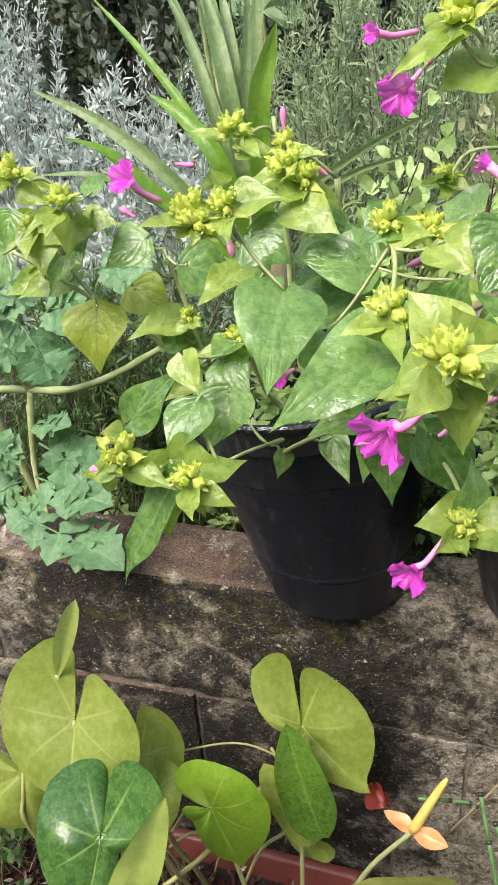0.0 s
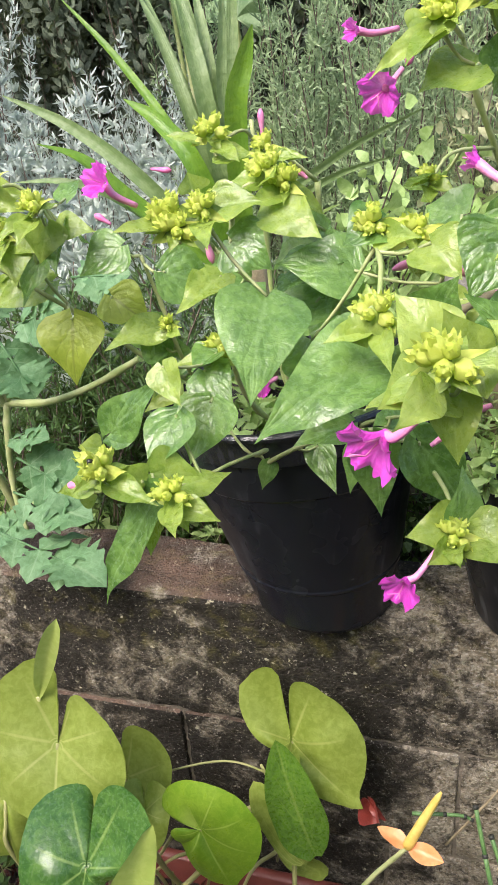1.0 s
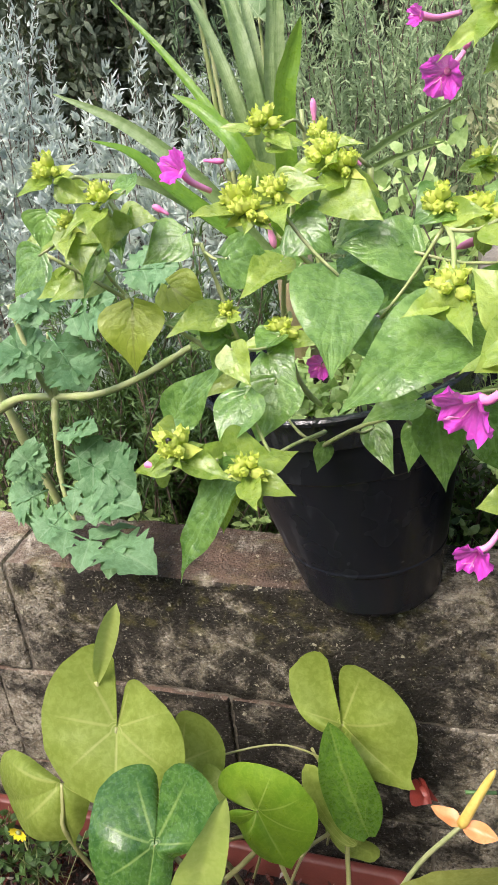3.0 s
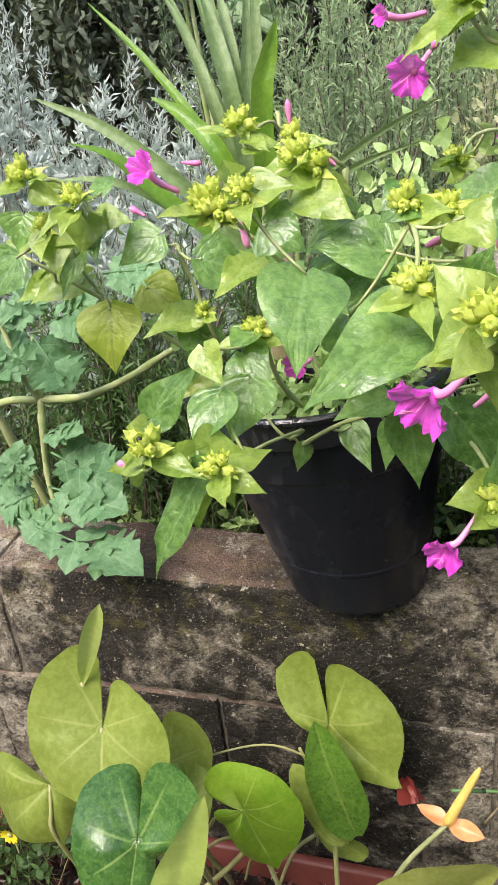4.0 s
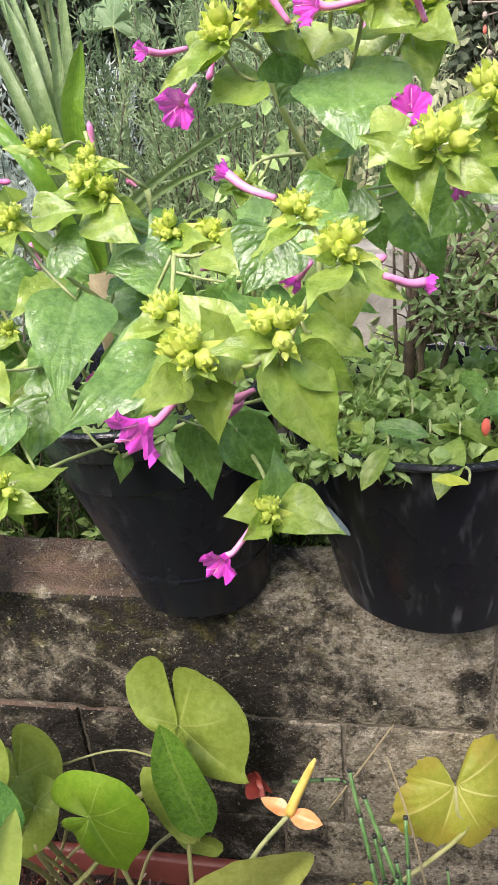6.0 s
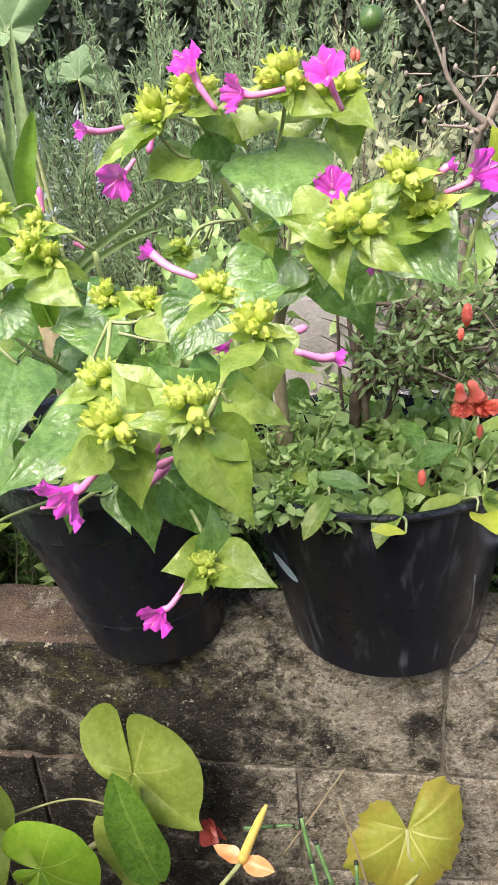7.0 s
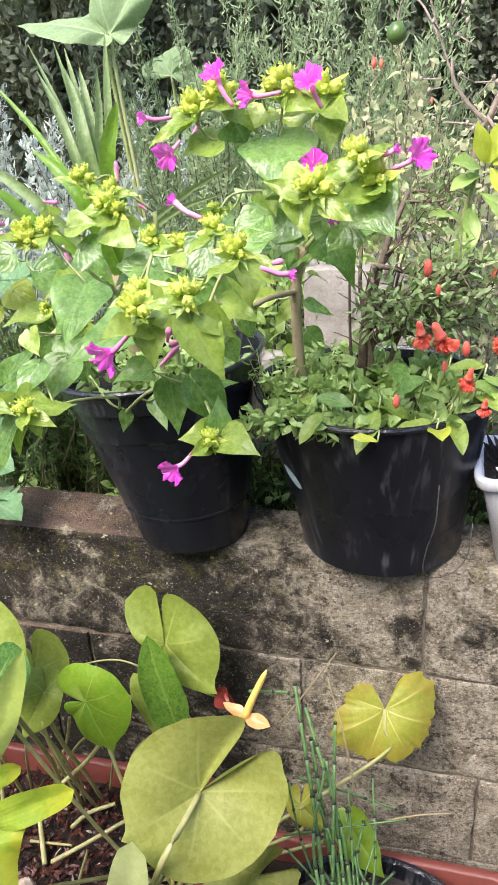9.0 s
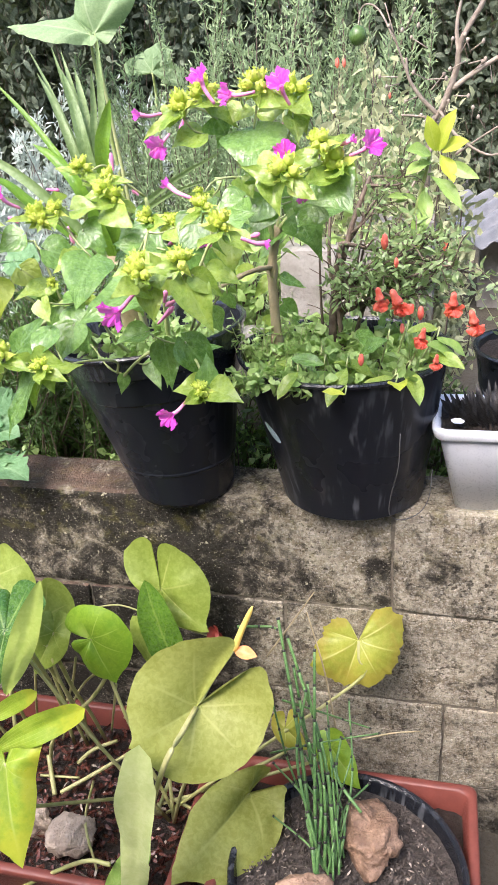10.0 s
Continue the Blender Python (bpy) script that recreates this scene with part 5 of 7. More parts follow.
def anthurium_bloom():
    m = Mesh()
    blade(m, (0.208, -0.150, 0.559), (0.251, -0.160, 0.553), 0.024, (0.1, -0.55, 0.85), 0, 0.45, 0.0, 0.5, -0.25, 0.05)
    blade(m, (0.208, -0.150, 0.559), (0.170, -0.140, 0.568), 0.022, (0.2, -0.5, 0.8), 20, 0.4, 0.0, 0.4, -0.3, 0.05)
    bloom = m.under("spathe", M_SPATHE, anthurium, "faded orange spathe")
    s = Mesh()
    tube(s, glide([(0.208, -0.150, 0.559), (0.223, -0.145, 0.599), (0.243, -0.135, 0.645)], 12), [0.0062, 0.0064, 0.0063, 0.0062, 0.006, 0.0058, 0.0056, 0.0053, 0.005, 0.0046, 0.0038, 0.0016], 12)
    s.under("spadix", M_SPADIX, bloom, "yellow spadix")
    w = Mesh()
    tube(w, glide([(0.051, -0.220, 0.210), (0.141, -0.160, 0.440), (0.208, -0.150, 0.559)], 14), (0.004, 0.003), 7)
    w.under("flower_stalk", M_STEM, anthurium)
    r = Mesh()
    heart(r, (0.156, -0.085, 0.540), (0.166, -0.090, 0.515), 0.8, (0.291, -0.800, 0.390), 25, 0.3, 0.9, -0.4, 0.15, 0.8, 5, 26)
    blade(r, (0.156, -0.090, 0.540), (0.178, -0.100, 0.528), 0.012, (0, -0.6, 0.7), 20)
    r.under("withered_spathe", M_SPATHE_RED, anthurium, "withered dark red spathe")
    t = Mesh()
    tube(t, glide([(-0.129, -0.130, 0.575), (-0.029, -0.100, 0.590), (0.051, -0.090, 0.555), (0.161, -0.090, 0.525)], 20), 0.0016, 5)
    tube(t, glide([(0.021, -0.080, 0.370), (0.041, -0.090, 0.490), (0.011, -0.085, 0.575)], 14), 0.0022, 5)
    t.under("runner", M_STEM_PALE, anthurium, "thin pale trailing root")


anthurium_bloom()


bare_stalk([(-0.098, -0.300, 0.657), (-0.106, -0.270, 0.601), (-0.146, -0.170, 0.404), (-0.180, -0.101, 0.210)], (0.0044, 0.0038))
bare_stalk([(-0.133, -0.220, 0.585), (-0.111, -0.210, 0.568), (-0.117, -0.160, 0.428), (-0.110, -0.130, 0.338), (-0.115, -0.083, 0.210)], (0.0044, 0.0038))
bare_stalk([(-0.140, -0.220, 0.573), (-0.131, -0.150, 0.387), (-0.158, -0.081, 0.210)], (0.0028, 0.0024))
bare_stalk([(-0.092, -0.170, 0.516), (-0.137, -0.130, 0.408), (-0.191, -0.100, 0.295), (-0.224, -0.083, 0.210)], (0.0028, 0.0024))
bare_stalk([(-0.055, -0.160, 0.482), (-0.115, -0.130, 0.408), (-0.178, -0.100, 0.297), (-0.209, -0.096, 0.210)], (0.0028, 0.0024))
bare_stalk([(0.010, -0.120, 0.539), (-0.023, -0.140, 0.521), (-0.046, -0.150, 0.464), (-0.086, -0.160, 0.404), (-0.159, -0.190, 0.331), (-0.207, -0.159, 0.210)], (0.0044, 0.0038))
bare_stalk([(-0.157, -0.200, 0.530), (-0.213, -0.150, 0.366), (-0.267, -0.090, 0.210)], (0.0028, 0.0024))
bare_stalk([(-0.070, -0.080, 0.371), (-0.113, -0.058, 0.210)], (0.0028, 0.0024))
bare_stalk([(-0.124, -0.130, 0.369), (-0.152, -0.089, 0.210)], (0.0028, 0.0024))
bare_stalk([(-0.151, -0.226, 0.215), (-0.095, -0.190, 0.235), (-0.038, -0.143, 0.250)], (0.0044, 0.0038))
bare_stalk([(-0.148, -0.153, 0.215), (-0.120, -0.132, 0.235), (-0.074, -0.109, 0.245)], (0.0044, 0.0038))
bare_stalk([(-0.205, -0.202, 0.225), (-0.126, -0.192, 0.222)], (0.0028, 0.0024))
bare_stalk([(-0.197, -0.173, 0.250), (-0.162, -0.231, 0.212)], (0.0046, 0.0050))
bare_stalk([(-0.094, -0.195, 0.222), (-0.053, -0.311, 0.262), (-0.015, -0.365, 0.215)], (0.0028, 0.0024))


def trough(lo, hi, label, wall=0.006, rim=0.022, mat=M_TERRA, group="planters under the wall", sunk=0.050, lip=1.0, taper=0.02):
    """An open plastic box with a turned-out rim, filled with earth."""
    box = thing("planter", ((lo[0] + hi[0]) / 2, (lo[1] + hi[1]) / 2, lo[2]), label, "planter", group)

    def ring(z, d):
        s = taper * (hi[2] - z) / (hi[2] - lo[2])
        x0, x1, y0, y1 = lo[0] + s - d, hi[0] - s + d, lo[1] + s - d, hi[1] - s + d
        pts, r = [], 0.018
        for cx, cy, a0 in ((x1 - r, y1 - r, 0), (x0 + r, y1 - r, 90), (x0 + r, y0 + r, 180), (x1 - r, y0 + r, 270)):
            pts += [(cx + r * math.cos(radians(a0 + 22.5 * k)), cy + r * math.sin(radians(a0 + 22.5 * k)), z) for k in range(5)]
        return pts

    def stack(rings):
        n = len(rings[0])
        verts = [p for q in rings for p in q]
        return verts, [(i * n + k, i * n + (k + 1) % n, (i + 1) * n + (k + 1) % n, (i + 1) * n + k) for i in range(len(rings) - 1) for k in range(n)]

    h = hi[2]
    v, f = stack([ring(lo[2], -0.02), ring(lo[2], 0), ring(h - rim, 0)])
    Mesh().add(v, f).under("body", mat, box)
    v, f = stack([ring(h - rim, 0), ring(h - rim, 0.010 * lip), ring(h - rim + 0.003, 0.013 * lip), ring(h - 0.003, 0.014 * lip), ring(h, 0.011 * lip), ring(h, -0.001), ring(h - 0.004, -0.004), ring(h - sunk, -wall)])
    Mesh().add(v, f).under("rim", mat, box)
    nx, ny = 34, 14
    verts = []
    for j in range(ny + 1):
        for i in range(nx + 1):
            x, y = lo[0] + wall + (hi[0] - lo[0] - 2 * wall) * i / nx, lo[1] + wall + (hi[1] - lo[1] - 2 * wall) * j / ny
            verts.append((x, y, h - sunk + 0.010 * noise.noise(Vector((x * 30, y * 30, 1))) + 0.006 * noise.noise(Vector((x * 90, y * 90, 1)))))
    Mesh().add(verts, [(j * (nx + 1) + i, j * (nx + 1) + i + 1, (j + 1) * (nx + 1) + i + 1, (j + 1) * (nx + 1) + i) for j in range(ny) for i in range(nx)]).under("soil", M_SOIL, box, "dark soil with bark chips")
    return box


box_a = trough((-0.66, -0.405, 0.0), (0.128, -0.030, 0.25), "long terracotta-coloured plastic trough on the ground")
trough((0.205, -0.62, 0.0), (0.624, -0.118, 0.255), "square terracotta-coloured planter holding a round black pot")
trough((0.536, -0.014, WALL_TOP), (0.740, 0.128, 0.936), "square white plastic pot with a ledged rim, on the wall", 0.005, 0.020, M_WHITE, "pots on the wall", 0.010, 0.6, 0.036)
chips(box_a, "bark_chip", M_CHIPS, 3400, lambda r: (r.uniform(-0.62, 0.11), r.uniform(-0.39, -0.05), 0.203 + r.uniform(0, 0.015)), 0.016, 5, "reddish bark chips")
chips(box_a, "litter", M_PALECHIPS, 190, lambda r: (r.uniform(-0.62, 0.11), r.uniform(-0.39, -0.05), 0.212 + r.uniform(0, 0.01)), 0.014, 6, "pale dry leaf litter")
pot_d = flower_pot((0.422, -0.325, 0.03), 0.163, 0.190, 0.245, 0.215, 0.02, "low round black pot of gritty soil inside a terracotta planter")
pot_d.children[2].data.materials.clear()
pot_d.children[2].data.materials.append(M_GRIT)


def disc_place(cx, cy, z, rad):
    def place(r):
        a, q = r.uniform(0, 6.283), rad * math.sqrt(r.uniform(0, 1))
        return (cx + q * math.cos(a), cy + q * math.sin(a), z + r.uniform(0, 0.008))
    return place


chips(pot_d, "grit", M_PALECHIPS, 420, disc_place(0.422, -0.325, 0.247, 0.17), 0.008, 7, "pale gravel and bits of bark")
chips(pot_d, "soil_crumb", M_CRUMBS, 5200, disc_place(0.422, -0.325, 0.245, 0.172), 0.008, 17, "dark soil crumbs")


def stone(at, size, seed, mat, label, turn=0.0):
    lump(Mesh(), at, size, seed, 0.42, 26, 36, 0, turn).alone("stone", mat, label, "stone", "", True, "stones in the planters")


stone((0.456, -0.255, 0.276), (0.046, 0.062, 0.038), 2, M_STONE, "rounded tan stone lying on gritty soil", 0.2)
stone((0.362, -0.372, 0.27), (0.042, 0.03, 0.028), 5, M_STONE, "smaller tan stone on gritty soil", 0.3)
stone((-0.082, -0.325, 0.236), (0.044, 0.036, 0.034), 7, M_STONE_PALE, "pale knobbly stone on bark chips", 0.4)
stone((-0.164, -0.302, 0.224), (0.030, 0.024, 0.030), 9, M_STONE_PALE, "grey stone half hidden in a trough", 0.1)

horsetail = thing("horsetail_plant", (0.40, -0.3, 0.25), "jointed green horsetail stems with dark bands in a black pot", "plant")
horse_rng = random.Random(21)


def horsetail_stem(base, tip):
    base, tip = Vector(base), Vector(tip) + Vector((horse_rng.uniform(-0.018, 0.018), 0, horse_rng.uniform(-0.012, 0.012)))
    ln = (tip - base).length
    n = max(3, round(ln / 0.055))
    pts = glide([base, (base + tip) / 2 + Vector((horse_rng.uniform(-0.025, 0.025), horse_rng.uniform(-0.02, 0.02), horse_rng.uniform(-0.01, 0.02))), tip], n * 4 + 1)
    r = horse_rng.uniform(0.0030, 0.0040) if ln > 0.3 else horse_rng.uniform(0.0018, 0.0030)
    m = Mesh()
    for i in range(n):
        seg = pts[i * 4:i * 4 + 5]
        tube(m, seg, r * (1 - 0.35 * i / n), 8, 0)
        d = (seg[-1] - seg[-2]).normalized()
        tube(m, [seg[-1] - d * 0.003, seg[-1] + d * 0.001], r * (1.22 - 0.35 * i / n), 8, 1)
    m.under("stem", [M_HORSE, M_HORSE_NODE], horsetail)


horsetail_stem((0.376, -0.352, 0.270), (0.295, -0.120, 0.608))
horsetail_stem((0.374, -0.342, 0.270), (0.341, -0.160, 0.586))
horsetail_stem((0.387, -0.330, 0.270), (0.338, -0.180, 0.542))
horsetail_stem((0.397, -0.333, 0.270), (0.389, -0.140, 0.460))
horsetail_stem((0.404, -0.321, 0.270), (0.302, -0.140, 0.601))
horsetail_stem((0.400, -0.327, 0.270), (0.328, -0.160, 0.536))
horsetail_stem((0.387, -0.330, 0.270), (0.298, -0.260, 0.300))
horsetail_stem((0.397, -0.328, 0.270), (0.315, -0.220, 0.343))
horsetail_stem((0.408, -0.315, 0.270), (0.399, -0.200, 0.320))
horsetail_stem((0.416, -0.303, 0.270), (0.380, -0.200, 0.345))
horsetail_stem((0.404, -0.316, 0.270), (0.352, -0.200, 0.395))
horsetail_stem((0.392, -0.334, 0.270), (0.340, -0.240, 0.313))
horsetail_stem((0.413, -0.320, 0.270), (0.364, -0.180, 0.416))
horsetail_stem((0.399, -0.317, 0.270), (0.291, -0.200, 0.503))
horsetail_stem((0.376, -0.352, 0.270), (0.324, -0.220, 0.502))
horsetail_stem((0.393, -0.343, 0.270), (0.358, -0.200, 0.449))
horsetail_stem((0.411, -0.335, 0.270), (0.435, -0.200, 0.342))
horsetail_stem((0.403, -0.347, 0.270), (0.406, -0.200, 0.405))
horsetail_stem((0.380, -0.351, 0.270), (0.306, -0.250, 0.414))
horsetail_stem((0.301, -0.200, 0.504), (0.455, -0.150, 0.401))
horsetail_stem((0.211, -0.130, 0.593), (0.269, -0.120, 0.580))

horsetail_stem((0.282, -0.230, 0.409), (0.453, -0.200, 0.461))
horsetail_stem((0.374, -0.330, 0.323), (0.336, -0.200, 0.522))
horsetail_stem((0.411, -0.330, 0.305), (0.377, -0.220, 0.536))
horsetail_stem((0.442, -0.280, 0.357), (0.415, -0.200, 0.446))
for foot, head in [((0.253, -0.100, 0.505), (0.338, -0.060, 0.630)), ((0.386, -0.160, 0.413), (0.330, -0.100, 0.616)), ((0.430, -0.150, 0.383), (0.532, -0.120, 0.389))]:
    m = Mesh()
    tube(m, glide([foot, Vector(foot).lerp(Vector(head), 0.5) + Vector((0.004, 0, 0.006)), head], 10), (0.0019, 0.0012), 6)
    m.under("dry_stem", M_WOODY, horsetail, "dry pale stem")

# ---- things: tomato plant hanging over the wall ----
tomato = thing("tomato_plant", (-0.42, 0.2, 0.4), "tomato plant with lobed blue-green leaves leaning over the wall", "plant")
tom_rng = random.Random(31)


def tomato_stem(points, radii):
    pts = glide(points, 20)
    m = Mesh()
    tube(m, pts, [(radii[0] + (radii[1] - radii[0]) * i / 19) * (1.3 if i % 7 == 3 else 1) for i in range(20)], 8)
    m.under("stem", M_STEM, tomato)


def tomato_leaf(base, tip, size):
    """A leaf of a stalk and five to seven jagged leaflets."""
    base, tip = Vector(base), Vector(tip)
    m = Mesh()
    x, y, z = frame_of(base, tip, (0.1, -0.6, 0.8), tom_rng.uniform(-25, 25))
    ln = (tip - base).length
    rib = [base + y * ln * s - z * 0.08 * ln * s * s for s in (0, 0.25, 0.5, 0.7)]
    tube(m, rib, (0.0018, 0.001), 5)
    blade(m, rib[2], tip, size * 0.72, z, tom_rng.uniform(-10, 10), 0.36, 0.05, 0.2, 0.35, 0.04, 24, 8, 5, 0, tom_rng, 0.008)
    for s, k in ((0.18, 0.36), (0.40, 0.5), (0.62, 0.42)):
        for sgn in (-1, 1):
            b = base + y * ln * s
            d = (x * sgn + y * tom_rng.uniform(0.3, 0.7) - z * 0.15).normalized()
            blade(m, b, b + d * size * k * tom_rng.uniform(0.8, 1.15), size * k * 0.72, z, tom_rng.uniform(-20, 20), 0.36, 0.04, 0.2, 0.25, 0.05, 14, 6, 3, 0, tom_rng, 0.008)
    m.under("leaf", M_TOMATO, tomato)


tomato_stem([(-0.45, 0.25, 0.36), (-0.47, 0.2, 0.7), (-0.50, 0.14, 1.0), (-0.44, 0.09, 1.09)], (0.008, 0.006))
tomato_stem([(-0.517, 0.100, 0.945), (-0.424, 0.070, 1.008), (-0.350, 0.060, 1.019), (-0.285, 0.060, 1.025), (-0.214, 0.060, 1.053), (-0.142, 0.060, 1.094)], (0.0062, 0.004))
tomato_stem([(-0.352, 0.060, 1.019), (-0.355, 0.050, 0.976), (-0.364, 0.050, 0.913), (-0.359, 0.040, 0.872), (-0.345, 0.030, 0.832)], (0.0052, 0.003))
tomato_stem([(-0.354, 0.060, 1.019), (-0.364, 0.050, 1.060), (-0.373, 0.050, 1.108), (-0.382, 0.050, 1.154)], (0.005, 0.003))
tomato_stem([(-0.349, 0.060, 1.023), (-0.339, 0.040, 1.073), (-0.321, 0.030, 1.123)], (0.004, 0.002))
tomato_leaf((-0.370, 0.000, 0.849), (-0.186, -0.050, 0.832), 0.120)
tomato_leaf((-0.315, 0.020, 1.127), (-0.264, 0.000, 1.060), 0.100)
tomato_leaf((-0.342, 0.040, 0.947), (-0.235, 0.020, 0.902), 0.120)
tomato_leaf((-0.353, 0.030, 0.897), (-0.226, 0.000, 0.884), 0.100)
tomato_leaf((-0.361, 0.050, 0.967), (-0.282, 0.030, 0.989), 0.060)
tomato_leaf((-0.392, 0.050, 0.893), (-0.431, 0.050, 0.937), 0.090)
tomato_leaf((-0.320, 0.050, 1.139), (-0.353, 0.050, 1.168), 0.100)
tomato_leaf((-0.216, 0.050, 1.195), (-0.138, 0.040, 1.203), 0.090)
tomato_leaf((-0.339, 0.040, 1.073), (-0.396, 0.040, 1.111), 0.110)
tomato_leaf((-0.361, 0.050, 0.847), (-0.396, 0.000, 0.818), 0.090)
tomato_leaf((-0.301, 0.040, 1.135), (-0.219, 0.020, 1.172), 0.100)
tomato_leaf((-0.399, 0.060, 0.867), (-0.467, 0.050, 0.839), 0.100)

# ---- things: sword-leaved plant behind the pots ----
sword_plant = thing("sword_leaved_plant", (-0.02, 0.22, 0.37), "tall rosette of long green sword-shaped leaves behind the wall", "plant")
sword_rng = random.Random(41)
m = Mesh()
tube(m, glide([(-0.02, 0.22, 0.36), (-0.02, 0.19, 0.8), (-0.01, 0.09, 1.2)], 12), (0.03, 0.022), 10)
m.under("trunk", M_WOODY, sword_plant)


def sword(base, tip, width, mat):
    base, tip = Vector(base), Vector(tip)
    root = Vector((-0.01, 0.09, 1.17))
    m, rows, cols = Mesh(), 22, 4
    pts = glide([root, base, base.lerp(tip, 0.5) + Vector((0, 0, 0.012)), tip], rows + 1)
    verts, uv = [], []
    tw = sword_rng.uniform(-35, 35)
    for i, p in enumerate(pts):
        s = i / rows
        x, y, z = frame_of(pts[max(i - 1, 0)], pts[min(i + 1, rows)], (0.2, -0.9, 0.35), tw + 30 * s)
        w = width * 0.5 * min(1.0, 0.65 + 2 * s) * (1 - s ** 3.5) + 0.0006
        for k in range(cols + 1):
            u = 2 * k / cols - 1
            verts.append(p + x * u * w + z * (abs(u) ** 1.3) * w * 0.45)
            uv.append((0.5 + u / 2, s))
    n = cols + 1
    m.add(verts, [(i * n + k, i * n + k + 1, (i + 1) * n + k + 1, (i + 1) * n + k) for i in range(rows) for k in range(cols)], uv)
    m.under("leaf", mat, sword_plant)


sword((-0.060, 0.070, 1.319), (-0.208, 0.120, 1.483), 0.010, M_YUCCA_LIME)
sword((-0.043, 0.050, 1.308), (-0.132, 0.080, 1.382), 0.020, M_YUCCA_LIME)
sword((-0.106, 0.060, 1.294), (-0.266, 0.060, 1.394), 0.016, M_YUCCA)
sword((-0.127, 0.050, 1.279), (-0.213, 0.020, 1.347), 0.022, M_YUCCA_LIME)
sword((-0.132, 0.060, 1.273), (-0.255, 0.030, 1.307), 0.011, M_YUCCA)
sword((-0.051, 0.070, 1.345), (-0.114, 0.100, 1.487), 0.015, M_YUCCA)
sword((-0.035, 0.070, 1.361), (-0.071, 0.100, 1.489), 0.019, M_YUCCA)
sword((-0.032, 0.090, 1.362), (-0.057, 0.120, 1.489), 0.015, M_YUCCA)
sword((-0.021, 0.080, 1.363), (-0.016, 0.090, 1.485), 0.012, M_YUCCA)
sword((-0.002, 0.055, 1.352), (0.021, 0.060, 1.442), 0.023, M_YUCCA_LIME)
sword((0.008, 0.100, 1.248), (0.186, 0.100, 1.357), 0.010, M_YUCCA)
sword((0.022, 0.100, 1.248), (0.163, 0.060, 1.317), 0.008, M_YUCCA)
sword((-0.047, 0.080, 1.340), (-0.134, 0.120, 1.525), 0.010, M_YUCCA)
sword((-0.037, 0.080, 1.340), (-0.092, 0.120, 1.523), 0.010, M_YUCCA)
sword((-0.030, 0.080, 1.348), (-0.076, 0.120, 1.515), 0.011, M_YUCCA)
sword((-0.015, 0.100, 1.336), (-0.011, 0.120, 1.531), 0.014, M_YUCCA)

# ---- things: dwarf pomegranate in the wide pot ----
pome = thing("pomegranate_shrub", (0.360, 0.120, 1.000), "dwarf pomegranate with dark twigs, tiny leaves and orange-red flowers", "shrub")


def twigs(thing_ob, mat, trunk, limbs, reach, seed, centre, radius, levels=2, r0=0.008):
    """A trunk, limbs and twigs; returns points and directions along the twigs for leaves."""
    rng = np.random.default_rng(seed)
    pts, ways, nodes = [], [], []
    m = Mesh()
    line = glide(trunk, 12)
    tube(m, line, (r0, r0 * 0.55), 8)
    m.under("trunk", mat, thing_ob)
    for _ in range(limbs):
        a = line[rng.integers(4, 12)]
        e = Vector(centre) + Vector(rng.normal(size=3) * np.array(radius) * 0.6)
        mid = a.lerp(e, 0.5) + Vector(rng.normal(size=3) * 0.02)
        seg = glide([a, mid, e], 9)
        m = Mesh()
        tube(m, seg, (r0 * 0.42, r0 * 0.16), 5)
        for q in range(levels * 4):
            b = seg[rng.integers(2, 9)]
            d = (e - a).normalized() + Vector(rng.normal(size=3) * 0.8)
            t = b + d.normalized() * reach * rng.uniform(0.5, 1.2)
            sub = glide([b, b.lerp(t, 0.5) + Vector((0, 0, 0.01)), t], 7)
            tube(m, sub, (r0 * 0.15, r0 * 0.08), 4)
            for p, c in zip(sub[1:], sub[:-1]):
                pts.append(p)
                ways.append(p - c)
        m.under("limb", mat, thing_ob)
    return np.array(pts), np.array(ways)


def leafy(thing_ob, mat, pts, ways, per, length, width, seed, jitter=0.008, label=""):
    rng = np.random.default_rng(seed)
    p = np.repeat(pts, per, axis=0) + rng.normal(size=(len(pts) * per, 3)) * jitter
    w = np.repeat(ways / np.maximum(np.linalg.norm(ways, axis=1, keepdims=True), 1e-6), per, axis=0) + rng.normal(size=p.shape) * 0.8
    v, f = sprigs(p, w, length, width, rng)
    return foliage("foliage", mat, thing_ob, v, f, label)


tp, tw = twigs(pome, M_TWIG, [(0.353, 0.120, 1.005), (0.355, 0.120, 1.075), (0.360, 0.120, 1.145), (0.370, 0.120, 1.205)], 16, 0.06, 52, (0.512, 0.085, 1.165), [0.072, 0.06, 0.05], 2, 0.009)
leafy(pome, M_POME, tp, tw, 2, 0.017, 0.006, 53)
tp, tw = twigs(pome, M_TWIG, [(0.355, 0.120, 1.105), (0.385, 0.130, 1.225), (0.415, 0.140, 1.305)], 6, 0.05, 54, (0.43, 0.140, 1.27), [0.06, 0.05, 0.05], 2, 0.006)
leafy(pome, M_POME, tp, tw, 1, 0.016, 0.006, 55)
